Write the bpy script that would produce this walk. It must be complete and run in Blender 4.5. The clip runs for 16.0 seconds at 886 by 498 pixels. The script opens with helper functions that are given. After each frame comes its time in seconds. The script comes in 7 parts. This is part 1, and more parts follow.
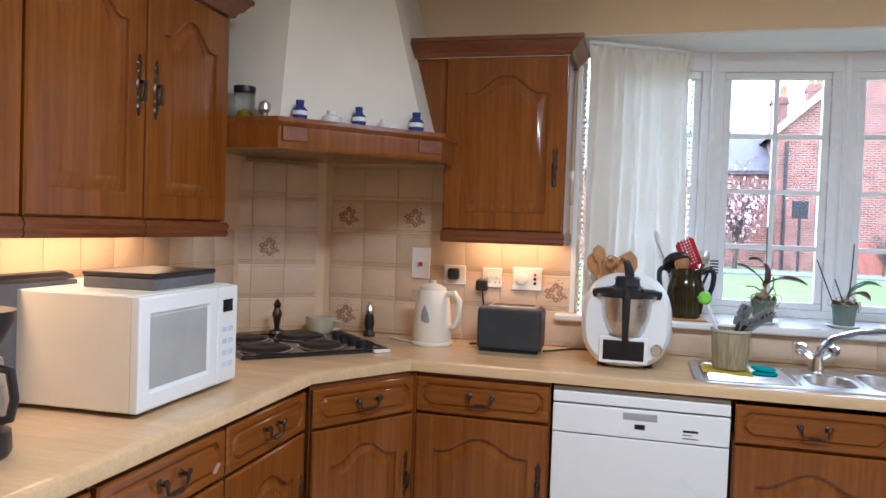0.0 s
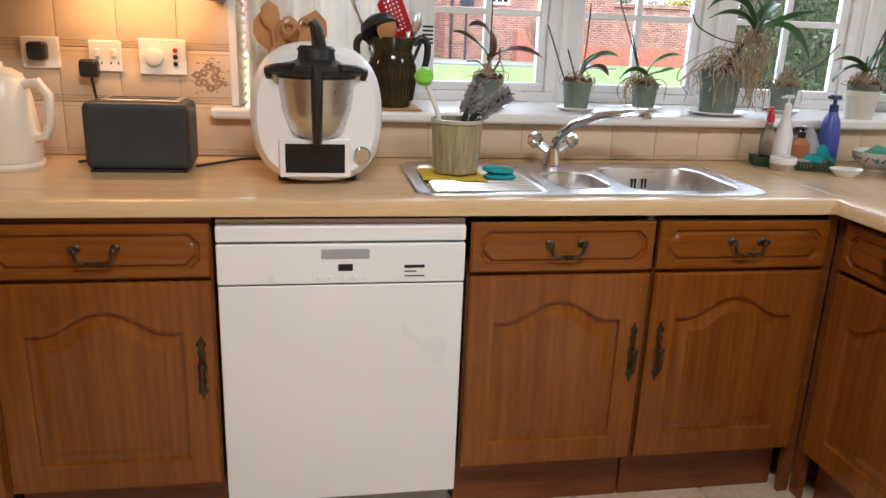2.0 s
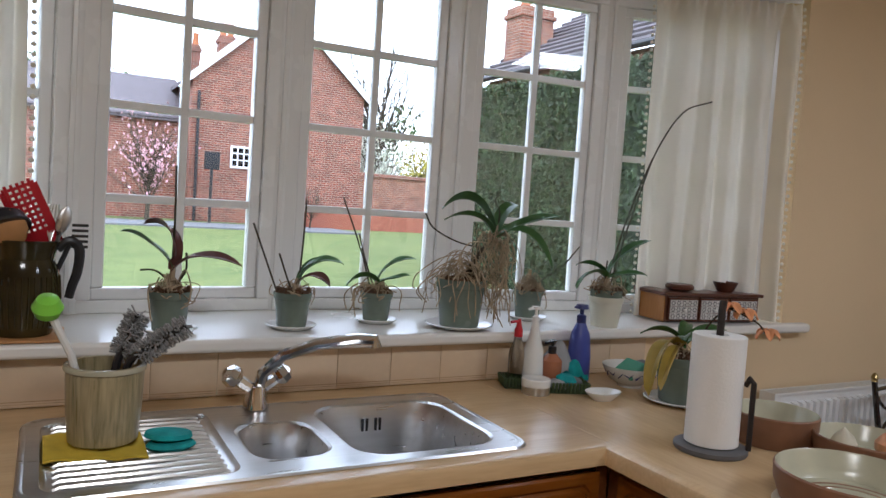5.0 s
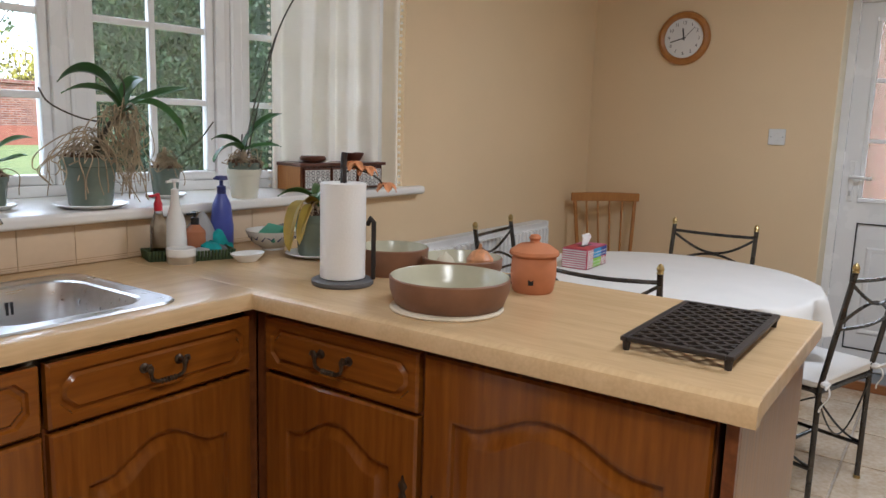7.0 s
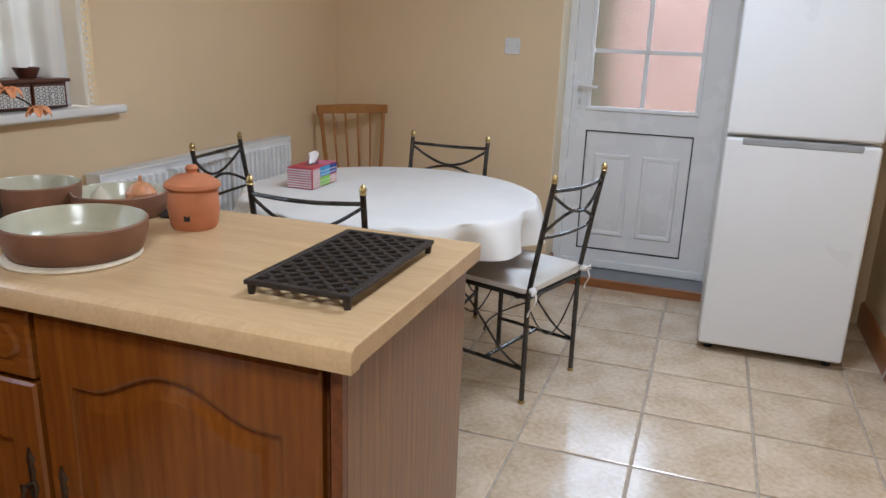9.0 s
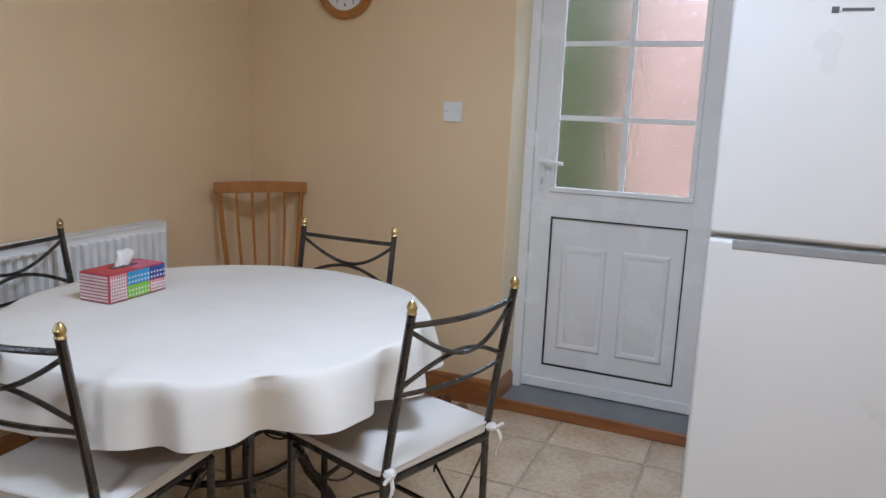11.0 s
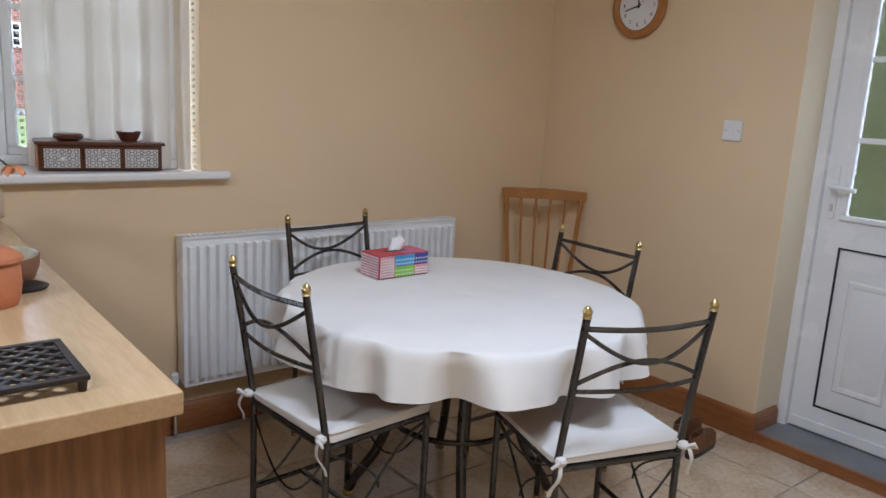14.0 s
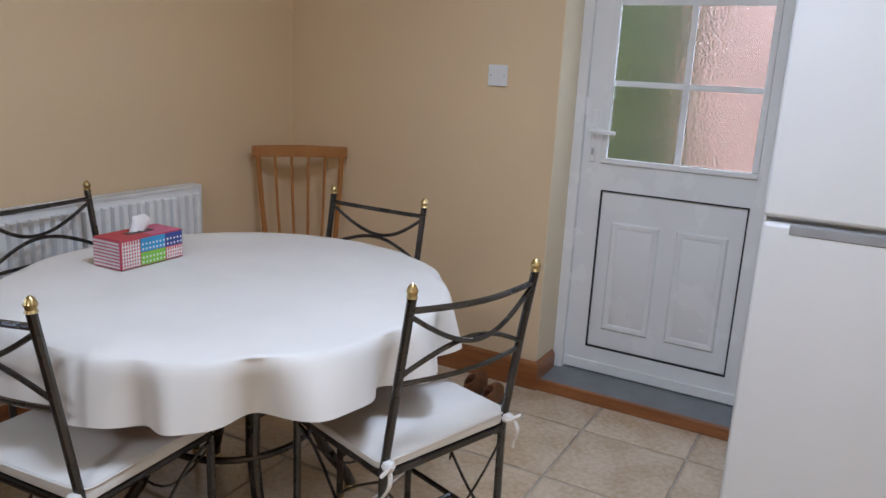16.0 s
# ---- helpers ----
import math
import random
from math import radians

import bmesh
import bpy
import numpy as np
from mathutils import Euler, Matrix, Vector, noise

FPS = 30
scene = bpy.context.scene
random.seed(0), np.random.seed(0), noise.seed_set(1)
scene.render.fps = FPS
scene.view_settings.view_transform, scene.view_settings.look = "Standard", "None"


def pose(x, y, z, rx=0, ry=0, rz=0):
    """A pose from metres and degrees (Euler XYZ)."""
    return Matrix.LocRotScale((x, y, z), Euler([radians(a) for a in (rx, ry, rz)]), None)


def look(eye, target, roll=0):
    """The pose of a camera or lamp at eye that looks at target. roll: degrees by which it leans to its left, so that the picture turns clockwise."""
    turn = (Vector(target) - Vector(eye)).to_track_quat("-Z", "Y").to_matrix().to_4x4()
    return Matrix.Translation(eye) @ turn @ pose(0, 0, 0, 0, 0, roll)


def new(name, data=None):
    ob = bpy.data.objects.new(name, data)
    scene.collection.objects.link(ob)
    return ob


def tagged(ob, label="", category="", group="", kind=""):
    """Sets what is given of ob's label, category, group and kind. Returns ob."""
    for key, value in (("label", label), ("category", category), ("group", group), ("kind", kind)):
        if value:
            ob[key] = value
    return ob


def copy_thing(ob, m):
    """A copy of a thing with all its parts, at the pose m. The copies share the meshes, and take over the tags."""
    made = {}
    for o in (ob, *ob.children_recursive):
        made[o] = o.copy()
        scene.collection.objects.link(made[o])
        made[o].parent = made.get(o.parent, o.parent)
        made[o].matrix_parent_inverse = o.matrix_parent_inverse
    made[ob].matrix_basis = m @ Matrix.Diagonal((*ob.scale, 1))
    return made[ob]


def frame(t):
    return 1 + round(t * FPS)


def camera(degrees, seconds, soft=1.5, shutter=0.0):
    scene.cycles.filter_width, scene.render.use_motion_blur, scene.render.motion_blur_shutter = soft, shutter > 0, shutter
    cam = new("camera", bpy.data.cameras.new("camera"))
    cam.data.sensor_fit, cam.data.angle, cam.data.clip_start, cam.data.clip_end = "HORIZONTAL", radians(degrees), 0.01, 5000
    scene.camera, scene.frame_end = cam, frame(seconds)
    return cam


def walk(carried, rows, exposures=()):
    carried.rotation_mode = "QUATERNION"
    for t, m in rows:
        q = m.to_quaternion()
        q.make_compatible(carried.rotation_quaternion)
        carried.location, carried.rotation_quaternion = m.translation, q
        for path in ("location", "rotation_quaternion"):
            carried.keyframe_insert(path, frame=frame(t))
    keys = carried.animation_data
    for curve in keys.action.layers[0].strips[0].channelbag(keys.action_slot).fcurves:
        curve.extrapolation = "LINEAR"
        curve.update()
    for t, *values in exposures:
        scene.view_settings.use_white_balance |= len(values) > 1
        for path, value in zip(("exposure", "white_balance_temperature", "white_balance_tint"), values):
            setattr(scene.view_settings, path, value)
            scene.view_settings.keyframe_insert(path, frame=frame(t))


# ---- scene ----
cam = camera(61.7, 16.0)
PATH = [
    (0, (0.439, 0.248, 1.413), (-0.081, 2.198, 1.352), 2.0),
    (0.5, (0.369, 0.441, 1.44), (0.257, 2.45, 1.271), 1.8),
    (1, (0.352, 0.702, 1.344), (0.452, 2.681, 1.014), 1.95),
    (1.5, (0.36, 0.96, 1.296), (0.583, 2.888, 0.81), 2.2),
    (2, (0.393, 1.174, 1.301), (0.728, 3.062, 0.735), 2.2),
    (2.5, (0.465, 1.376, 1.355), (0.96, 3.228, 0.785), 2.3),
    (3, (0.587, 1.528, 1.377), (1.224, 3.35, 0.856), 2.5),
    (3.5, (0.637, 1.648, 1.39), (1.372, 3.457, 0.956), 2.9),
    (3.7, (0.649, 1.673, 1.412), (1.41, 3.482, 1.024), 3.0),
    (6, (0.667, 1.678, 1.382), (1.914, 3.241, 1.344), 2.4),
    (6.5, (0.645, 1.623, 1.346), (2.114, 2.97, 1.178), 1.9),
    (7, (0.594, 1.543, 1.31), (2.218, 2.664, 0.987), 1.8),
    (7.5, (0.491, 1.448, 1.287), (2.196, 2.383, 0.819), 1.9),
    (8, (0.484, 1.405, 1.311), (2.23, 2.211, 0.762), 1.9),
    (8.5, (0.599, 1.326, 1.333), (2.379, 2.037, 0.761), 2.0),
    (9, (0.858, 1.307, 1.35), (2.673, 1.943, 0.801), 2.1),
    (9.2, (0.982, 1.29, 1.353), (2.818, 1.884, 0.828), 2.0),
    (11.3, (2.031, 1.051, 1.329), (3.801, 1.933, 1.029), 2.9),
    (11.5, (2.068, 1.026, 1.328), (3.775, 2.029, 1.041), 2.9),
    (12, (2.107, 0.975, 1.32), (3.637, 2.234, 1.043), 3.1),
    (12.5, (2.063, 0.815, 1.339), (3.444, 2.234, 1.054), 3.3),
    (13, (2.032, 0.72, 1.371), (3.32, 2.217, 1.057), 3.3),
    (13.5, (2.008, 0.682, 1.376), (3.258, 2.203, 1.023), 3.2),
    (14, (2.006, 0.662, 1.382), (3.247, 2.18, 0.985), 3.2),
    (14.5, (2.019, 0.666, 1.377), (3.287, 2.15, 0.945), 3.1),
    (15, (2.039, 0.718, 1.365), (3.388, 2.121, 0.906), 3.0),
    (15.5, (2.083, 0.85, 1.348), (3.571, 2.099, 0.874), 2.9),
    (16, (2.15, 1.029, 1.34), (3.846, 1.975, 0.863), 2.9),
]
walk(cam, [(t, look(eye, target, roll)) for t, eye, target, roll in PATH],
     [(0, 0.45, 4500, 8), (0.5, 0.5, 4550, 8), (1.0, 0.3, 5000, 10), (1.5, 0.3, 5350, 10), (2.0, 0.35, 5250, 10), (2.5, 0.3, 5000, 10), (3.0, 0.1, 5000, 10), (3.5, -0.03, 5050, 10), (6.0, -0.65, 5200, 10), (6.5, -0.3, 5200, 10), (7.5, 0.08, 5150, 8), (9.0, 0.08, 4950, 8),
      (11.5, 0.06, 4850, 8), (13.5, 0.03, 4900, 10), (16.0, -0.03, 4850, 10)])

# ---- light ----
world = bpy.data.worlds.new("overcast")
scene.world = world
world.use_nodes = True
_n, _l = world.node_tree.nodes, world.node_tree.links
_n.clear()
_sky = _n.new("ShaderNodeTexSky")
_sky.sky_type, _sky.sun_disc = "NISHITA", False
_sky.sun_elevation, _sky.sun_rotation, _sky.dust_density = radians(38), radians(200), 4.0
_co = _n.new("ShaderNodeTexCoord")
_cl = _n.new("ShaderNodeTexNoise")
_cl.inputs["Scale"].default_value, _cl.inputs["Detail"].default_value = 3.0, 6.0
_l.new(_co.outputs["Generated"], _cl.inputs["Vector"])
_ra = _n.new("ShaderNodeMapRange")
_ra.inputs["To Min"].default_value, _ra.inputs["To Max"].default_value = 36.0, 46.0
_l.new(_cl.outputs["Fac"], _ra.inputs["Value"])
_cc = _n.new("ShaderNodeCombineColor")
for _k in range(3):
    _l.new(_ra.outputs[0], _cc.inputs[_k])
_mx = _n.new("ShaderNodeMix")
_mx.data_type = "RGBA"
_mx.inputs[0].default_value = 0.85
_l.new(_sky.outputs[0], _mx.inputs[6])
_l.new(_cc.outputs[0], _mx.inputs[7])
_bg = _n.new("ShaderNodeBackground")
_bg.inputs["Strength"].default_value = 0.15
_l.new(_mx.outputs[2], _bg.inputs["Color"])
_out = _n.new("ShaderNodeOutputWorld")
_l.new(_bg.outputs[0], _out.inputs[0])


def lamp(name, kind, energy, colour, m, **kw):
    data = bpy.data.lights.new(name, kind)
    data.energy, data.color = energy, colour
    if kind == "SUN":
        data.angle = kw["angle"]
    if kind == "AREA":
        data.shape, data.size, data.size_y = "RECTANGLE", kw["w"], kw["h"]
    ob = new(name, data)
    ob.matrix_world = m
    return ob


lamp("sun", "SUN", 1.0, (1.0, 0.95, 0.88), look((-6, -4, 8), (0, 6, 0)), angle=radians(14))

# unseen fill lamps added overhead, and the strips under the wall cupboards
lamp("kitchen_fill", "AREA", 36, (1.0, 0.87, 0.70), pose(0.6, 1.35, 2.455), w=0.6, h=0.35)
lamp("dining_fill", "AREA", 26, (1.0, 0.95, 0.90), pose(3.15, 1.4, 2.455), w=0.5, h=0.5)
lamp("cupboard_strip", "AREA", 1.6, (1.0, 0.50, 0.19), pose(-0.09, 3.36, 1.395), w=0.38, h=0.04)
lamp("cupboard_strip", "AREA", 6.0, (1.0, 0.52, 0.20), pose(-1.13, 1.65, 1.395, 0, 0, 90), w=1.6, h=0.04)


# ---- materials ----
def mat(name, base, rough=0.5, metal=0.0, var=0.15, scale=8.0, stretch=(1, 1, 1), bump=0.0, bscale=60.0, fine=0.0, coat=0.0,
        second=None, trans=0.0, island=0.0, ior=1.45, spec=0.5, sheen=0.0, alpha=1.0):
    """A surface with variation at two scales: broad patches and fine grain."""
    m = bpy.data.materials.new(name)
    m.use_nodes = True
    nt = m.node_tree
    n, l = nt.nodes, nt.links
    b = n["Principled BSDF"]
    b.inputs["Roughness"].default_value, b.inputs["Metallic"].default_value = rough, metal
    b.inputs["Coat Weight"].default_value = coat
    b.inputs["Coat Roughness"].default_value = 0.12
    b.inputs["Transmission Weight"].default_value, b.inputs["IOR"].default_value = trans, ior
    b.inputs["Specular IOR Level"].default_value = spec
    b.inputs["Sheen Weight"].default_value = sheen
    b.inputs["Alpha"].default_value = alpha
    co = n.new("ShaderNodeTexCoord")
    mp = n.new("ShaderNodeMapping")
    mp.inputs["Scale"].default_value = stretch
    l.new(co.outputs["Object"], mp.inputs["Vector"])
    broad = n.new("ShaderNodeTexNoise")
    broad.inputs["Scale"].default_value, broad.inputs["Detail"].default_value = scale, 4.0
    l.new(mp.outputs[0], broad.inputs["Vector"])
    grain = n.new("ShaderNodeTexNoise")
    grain.inputs["Scale"].default_value, grain.inputs["Detail"].default_value = bscale, 5.0
    l.new(mp.outputs[0], grain.inputs["Vector"])
    mix = n.new("ShaderNodeMix")
    mix.data_type = "RGBA"
    dark = second or tuple(c * (1 - var) for c in base)
    light = base if second else tuple(min(1, c * (1 + var)) for c in base)
    mix.inputs[6].default_value, mix.inputs[7].default_value = (*dark, 1), (*light, 1)
    ramp = n.new("ShaderNodeMapRange")
    ramp.inputs["From Min"].default_value, ramp.inputs["From Max"].default_value = 0.3, 0.7
    add = n.new("ShaderNodeMath")
    add.operation = "MULTIPLY_ADD"
    add.inputs[1].default_value = fine
    l.new(grain.outputs["Fac"], add.inputs[0])
    half = n.new("ShaderNodeMath")
    half.operation = "SUBTRACT"
    half.inputs[1].default_value = fine * 0.5
    l.new(broad.outputs["Fac"], half.inputs[0])
    l.new(half.outputs[0], add.inputs[2])
    l.new(add.outputs[0], ramp.inputs["Value"])
    l.new(ramp.outputs[0], mix.inputs[0])
    colour = mix.outputs[2]
    if island:
        info = n.new("ShaderNodeObjectInfo")
        hsv = n.new("ShaderNodeHueSaturation")
        mr = n.new("ShaderNodeMapRange")
        mr.inputs["To Min"].default_value, mr.inputs["To Max"].default_value = 1 - island, 1 + island
        l.new(info.outputs["Random"], mr.inputs["Value"])
        l.new(mr.outputs[0], hsv.inputs["Value"])
        l.new(colour, hsv.inputs["Color"])
        colour = hsv.outputs[0]
    l.new(colour, b.inputs["Base Color"])
    rr = n.new("ShaderNodeMapRange")
    rr.inputs["To Min"].default_value, rr.inputs["To Max"].default_value = max(0.02, rough - 0.08), min(1, rough + 0.08)
    l.new(broad.outputs["Fac"], rr.inputs["Value"])
    l.new(rr.outputs[0], b.inputs["Roughness"])
    if bump:
        bp = n.new("ShaderNodeBump")
        bp.inputs["Strength"].default_value, bp.inputs["Distance"].default_value = bump, 0.002
        l.new(grain.outputs["Fac"], bp.inputs["Height"])
        l.new(bp.outputs[0], b.inputs["Normal"])
    return m


def tex_brick(name, c1, c2, mortar, width=0.225, height=0.075):
    """Brickwork for far walls: courses by Brick Texture, with uneven bricks. Laid out along the wall by object x + y and z."""
    m = mat(name, c1, 0.9, var=0.2)
    n, l = m.node_tree.nodes, m.node_tree.links
    b = n["Principled BSDF"]
    co = n.new("ShaderNodeTexCoord")
    sep = n.new("ShaderNodeSeparateXYZ")
    l.new(co.outputs["Object"], sep.inputs[0])
    add = n.new("ShaderNodeMath")
    l.new(sep.outputs[0], add.inputs[0])
    l.new(sep.outputs[1], add.inputs[1])
    cmb = n.new("ShaderNodeCombineXYZ")
    l.new(add.outputs[0], cmb.inputs[0])
    l.new(sep.outputs[2], cmb.inputs[1])
    bt = n.new("ShaderNodeTexBrick")
    bt.inputs["Scale"].default_value = 1.0
    bt.inputs["Brick Width"].default_value, bt.inputs["Row Height"].default_value = width, height
    bt.inputs["Mortar Size"].default_value, bt.inputs["Bias"].default_value = 0.011, 0.0
    bt.inputs["Color1"].default_value, bt.inputs["Color2"].default_value, bt.inputs["Mortar"].default_value = (*c1, 1), (*c2, 1), (*mortar, 1)
    l.new(cmb.outputs[0], bt.inputs["Vector"])
    pat = n.new("ShaderNodeTexNoise")
    pat.inputs["Scale"].default_value, pat.inputs["Detail"].default_value, pat.inputs["Roughness"].default_value = 3.0, 10.0, 0.8
    l.new(co.outputs["Object"], pat.inputs["Vector"])
    mx = n.new("ShaderNodeMix")
    mx.data_type, mx.blend_type = "RGBA", "MULTIPLY"
    mx.inputs[0].default_value = 1.0
    rp = n.new("ShaderNodeMapRange")
    rp.inputs["From Min"].default_value, rp.inputs["From Max"].default_value = 0.3, 0.7
    rp.inputs["To Min"].default_value, rp.inputs["To Max"].default_value = 0.4, 1.35
    l.new(pat.outputs["Fac"], rp.inputs["Value"])
    cc = n.new("ShaderNodeCombineColor")
    for k in range(3):
        l.new(rp.outputs[0], cc.inputs[k])
    l.new(bt.outputs["Color"], mx.inputs[6])
    l.new(cc.outputs[0], mx.inputs[7])
    l.new(mx.outputs[2], b.inputs["Base Color"])
    return m


def oak_grain(m, along, amount=0.35):
    """Adds arched growth rings, seen as long figures running along one axis, to a wood."""
    n, l = m.node_tree.nodes, m.node_tree.links
    b = n["Principled BSDF"]
    src = b.inputs["Base Color"].links[0].from_socket
    co = n.new("ShaderNodeTexCoord")
    inf = n.new("ShaderNodeObjectInfo")
    off = n.new("ShaderNodeVectorMath")
    off.operation = "MULTIPLY_ADD"
    cb = n.new("ShaderNodeCombineXYZ")
    for q in range(3):
        l.new(inf.outputs["Random"], cb.inputs[q])
    off.inputs[1].default_value = (7.0, 5.0, 3.0)
    l.new(cb.outputs[0], off.inputs[0])
    l.new(co.outputs["Object"], off.inputs[2])
    mp = n.new("ShaderNodeMapping")
    mp.inputs["Scale"].default_value = tuple(0.16 if q == along else 1.0 for q in range(3))
    l.new(off.outputs[0], mp.inputs["Vector"])
    w = n.new("ShaderNodeTexWave")
    w.wave_type, w.rings_direction, w.wave_profile = "RINGS", "SPHERICAL", "SIN"
    for key, val in (("Scale", 16.0), ("Distortion", 3.0), ("Detail", 4.0), ("Detail Scale", 1.6), ("Detail Roughness", 0.6)):
        w.inputs[key].default_value = val
    l.new(mp.outputs[0], w.inputs["Vector"])
    r = n.new("ShaderNodeMapRange")
    r.inputs["To Min"].default_value, r.inputs["To Max"].default_value = 1.0 - amount, 1.0 + amount * 0.35
    l.new(w.outputs["Fac"], r.inputs["Value"])
    hs = n.new("ShaderNodeHueSaturation")
    l.new(src, hs.inputs["Color"])
    l.new(r.outputs[0], hs.inputs["Value"])
    l.new(hs.outputs[0], b.inputs["Base Color"])


PAINT = mat("cream_paint", (0.75, 0.585, 0.36), 0.7, var=0.03, scale=1.5, bump=0.15, bscale=180, fine=0.3)
CEIL = mat("ceiling_paint", (0.80, 0.78, 0.74), 0.85, var=0.02, scale=2, bump=0.2, bscale=140)
WHITEPAINT = mat("white_gloss_paint", (0.80, 0.78, 0.74), 0.25, var=0.02, scale=3, bump=0.03)
UPVC = mat("white_upvc", (0.85, 0.85, 0.84), 0.26, var=0.02, scale=5)
WOODV = mat("oak_stained_upright", (0.235, 0.076, 0.006), 0.19, scale=3, stretch=(9, 9, 0.7), bump=0.06, bscale=16, fine=0.5, coat=0.3, second=(0.165, 0.049, 0.004))
WOODH = mat("oak_stained_level", (0.235, 0.076, 0.006), 0.19, scale=3, stretch=(0.7, 9, 9), bump=0.06, bscale=16, fine=0.5, coat=0.3, second=(0.165, 0.049, 0.004))
WOODD = mat("oak_dark_moulding", (0.20, 0.065, 0.016), 0.35, scale=6, stretch=(0.8, 6, 6), bump=0.1, bscale=20, fine=0.6, coat=0.2, second=(0.12, 0.035, 0.008))
WOODP = mat("oak_plain_panel", (0.27, 0.135, 0.05), 0.36, scale=5, stretch=(9, 9, 0.6), bump=0.15, bscale=25, fine=0.9, second=(0.19, 0.09, 0.032), coat=0.3)
WOODS = mat("pine_skirting", (0.33, 0.135, 0.04), 0.35, scale=4, stretch=(1, 1, 8), bump=0.08, bscale=20, fine=0.6, coat=0.2, second=(0.23, 0.085, 0.024))
oak_grain(WOODV, 2, 0.08)
oak_grain(WOODH, 0, 0.08)
oak_grain(WOODP, 2, 0.12)
BEECH = mat("beech_chair_wood", (0.42, 0.19, 0.045), 0.35, scale=5, stretch=(6, 6, 0.8), bump=0.05, bscale=25, fine=0.6, second=(0.34, 0.14, 0.032))
WORKTOP = mat("beech_effect_laminate", (0.62, 0.44, 0.24), 0.23, scale=2.2, stretch=(0.9, 9, 9), bump=0.03, bscale=14, fine=1.0, second=(0.55, 0.385, 0.20))
WORKTOPY = mat("beech_effect_laminate_turned", (0.62, 0.44, 0.24), 0.23, scale=2.2, stretch=(9, 0.9, 9), bump=0.03, bscale=14, fine=1.0, second=(0.55, 0.385, 0.20))
TILE = mat("glazed_beige_tile", (0.66, 0.52, 0.36), 0.25, var=0.07, scale=4, bump=0.05, bscale=40, fine=0.3, island=0.05)
GROUT = mat("wall_grout", (0.60, 0.475, 0.33), 0.9, var=0.1, scale=30)
DECOR = mat("brown_flower_print", (0.33, 0.21, 0.13), 0.4, var=0.3, scale=60)
FLOORT = mat("mottled_ceramic_floor_tile", (0.69, 0.58, 0.43), 0.16, scale=5, coat=0.4, bump=0.12, bscale=50, fine=0.7, second=(0.50, 0.38, 0.24), island=0.07)
FGROUT = mat("floor_grout", (0.44, 0.38, 0.31), 0.9, var=0.15, scale=30)
WHITE = mat("white_enamel", (0.80, 0.80, 0.79), 0.30, var=0.015, scale=3, bump=0.02)
CREAMPL = mat("cream_plastic", (0.78, 0.73, 0.62), 0.32, var=0.03, scale=6)
STEEL = mat("brushed_steel", (0.62, 0.62, 0.62), 0.30, 1.0, var=0.06, scale=6, stretch=(1, 12, 12), bump=0.03, bscale=60)
CHROME = mat("chrome", (0.72, 0.72, 0.74), 0.08, 1.0, var=0.02, scale=6)
BRONZE = mat("dark_bronze", (0.09, 0.065, 0.045), 0.38, 0.9, var=0.3, scale=40, bump=0.1, bscale=90)
IRON = mat("burnished_iron", (0.09, 0.086, 0.082), 0.27, 0.85, var=0.15, scale=12, bump=0.04, bscale=80)
BRASS = mat("polished_brass", (0.48, 0.36, 0.15), 0.3, 1.0, var=0.1, scale=30)
CAST = mat("cast_iron_black", (0.035, 0.028, 0.025), 0.5, 0.3, var=0.3, scale=40, bump=0.25, bscale=120)
BLACK = mat("black_plastic", (0.018, 0.018, 0.02), 0.35, var=0.2, scale=20, bump=0.04, bscale=150)
BLACKG = mat("black_glass", (0.01, 0.01, 0.012), 0.06, var=0.1)
DKBLUE = mat("slate_metal", (0.035, 0.042, 0.05), 0.42, var=0.15, scale=12)
DKGREY = mat("grey_plastic", (0.12, 0.12, 0.125), 0.5, var=0.15, scale=20)
GREY = mat("mid_grey", (0.33, 0.33, 0.33), 0.5, var=0.1)
CLOTH = mat("white_cotton", (0.78, 0.76, 0.72), 0.9, var=0.03, scale=6, bump=0.12, bscale=220, sheen=0.2)
CURTAIN = mat("cream_curtain_fabric", (0.84, 0.79, 0.70), 0.9, var=0.03, scale=8, bump=0.06, bscale=200, sheen=0.3)
TERRA = mat("terracotta", (0.50, 0.19, 0.08), 0.75, var=0.15, scale=14, bump=0.2, bscale=80)
STONEW = mat("brown_stoneware", (0.22, 0.11, 0.06), 0.5, var=0.2, scale=12, bump=0.1)
GLAZE = mat("pale_green_glaze", (0.48, 0.46, 0.34), 0.2, var=0.12, scale=10)
PAPER = mat("kitchen_paper", (0.82, 0.81, 0.79), 0.95, var=0.02, scale=10, bump=0.5, bscale=160)
LEAF = mat("orchid_leaf", (0.045, 0.115, 0.03), 0.32, var=0.35, scale=14, bump=0.05)
LEAFY = mat("yellowing_leaf", (0.38, 0.28, 0.05), 0.45, var=0.3, scale=14)
LEAFR = mat("purple_backed_leaf", (0.10, 0.035, 0.03), 0.4, var=0.35, scale=14)
ROOT = mat("aerial_root", (0.36, 0.28, 0.18), 0.8, var=0.35, scale=30)
STALK = mat("dark_stalk", (0.05, 0.04, 0.025), 0.7, var=0.3, scale=30)
POTG = mat("smoky_green_pot", (0.17, 0.21, 0.17), 0.25, var=0.25, scale=9)
SAUCER = mat("white_china", (0.78, 0.78, 0.76), 0.18, var=0.03)
BARK = mat("bark_chips", (0.10, 0.055, 0.03), 0.9, var=0.5, scale=60, bump=0.6, bscale=90)
REDPL = mat("red_nylon", (0.50, 0.02, 0.03), 0.35, var=0.1)
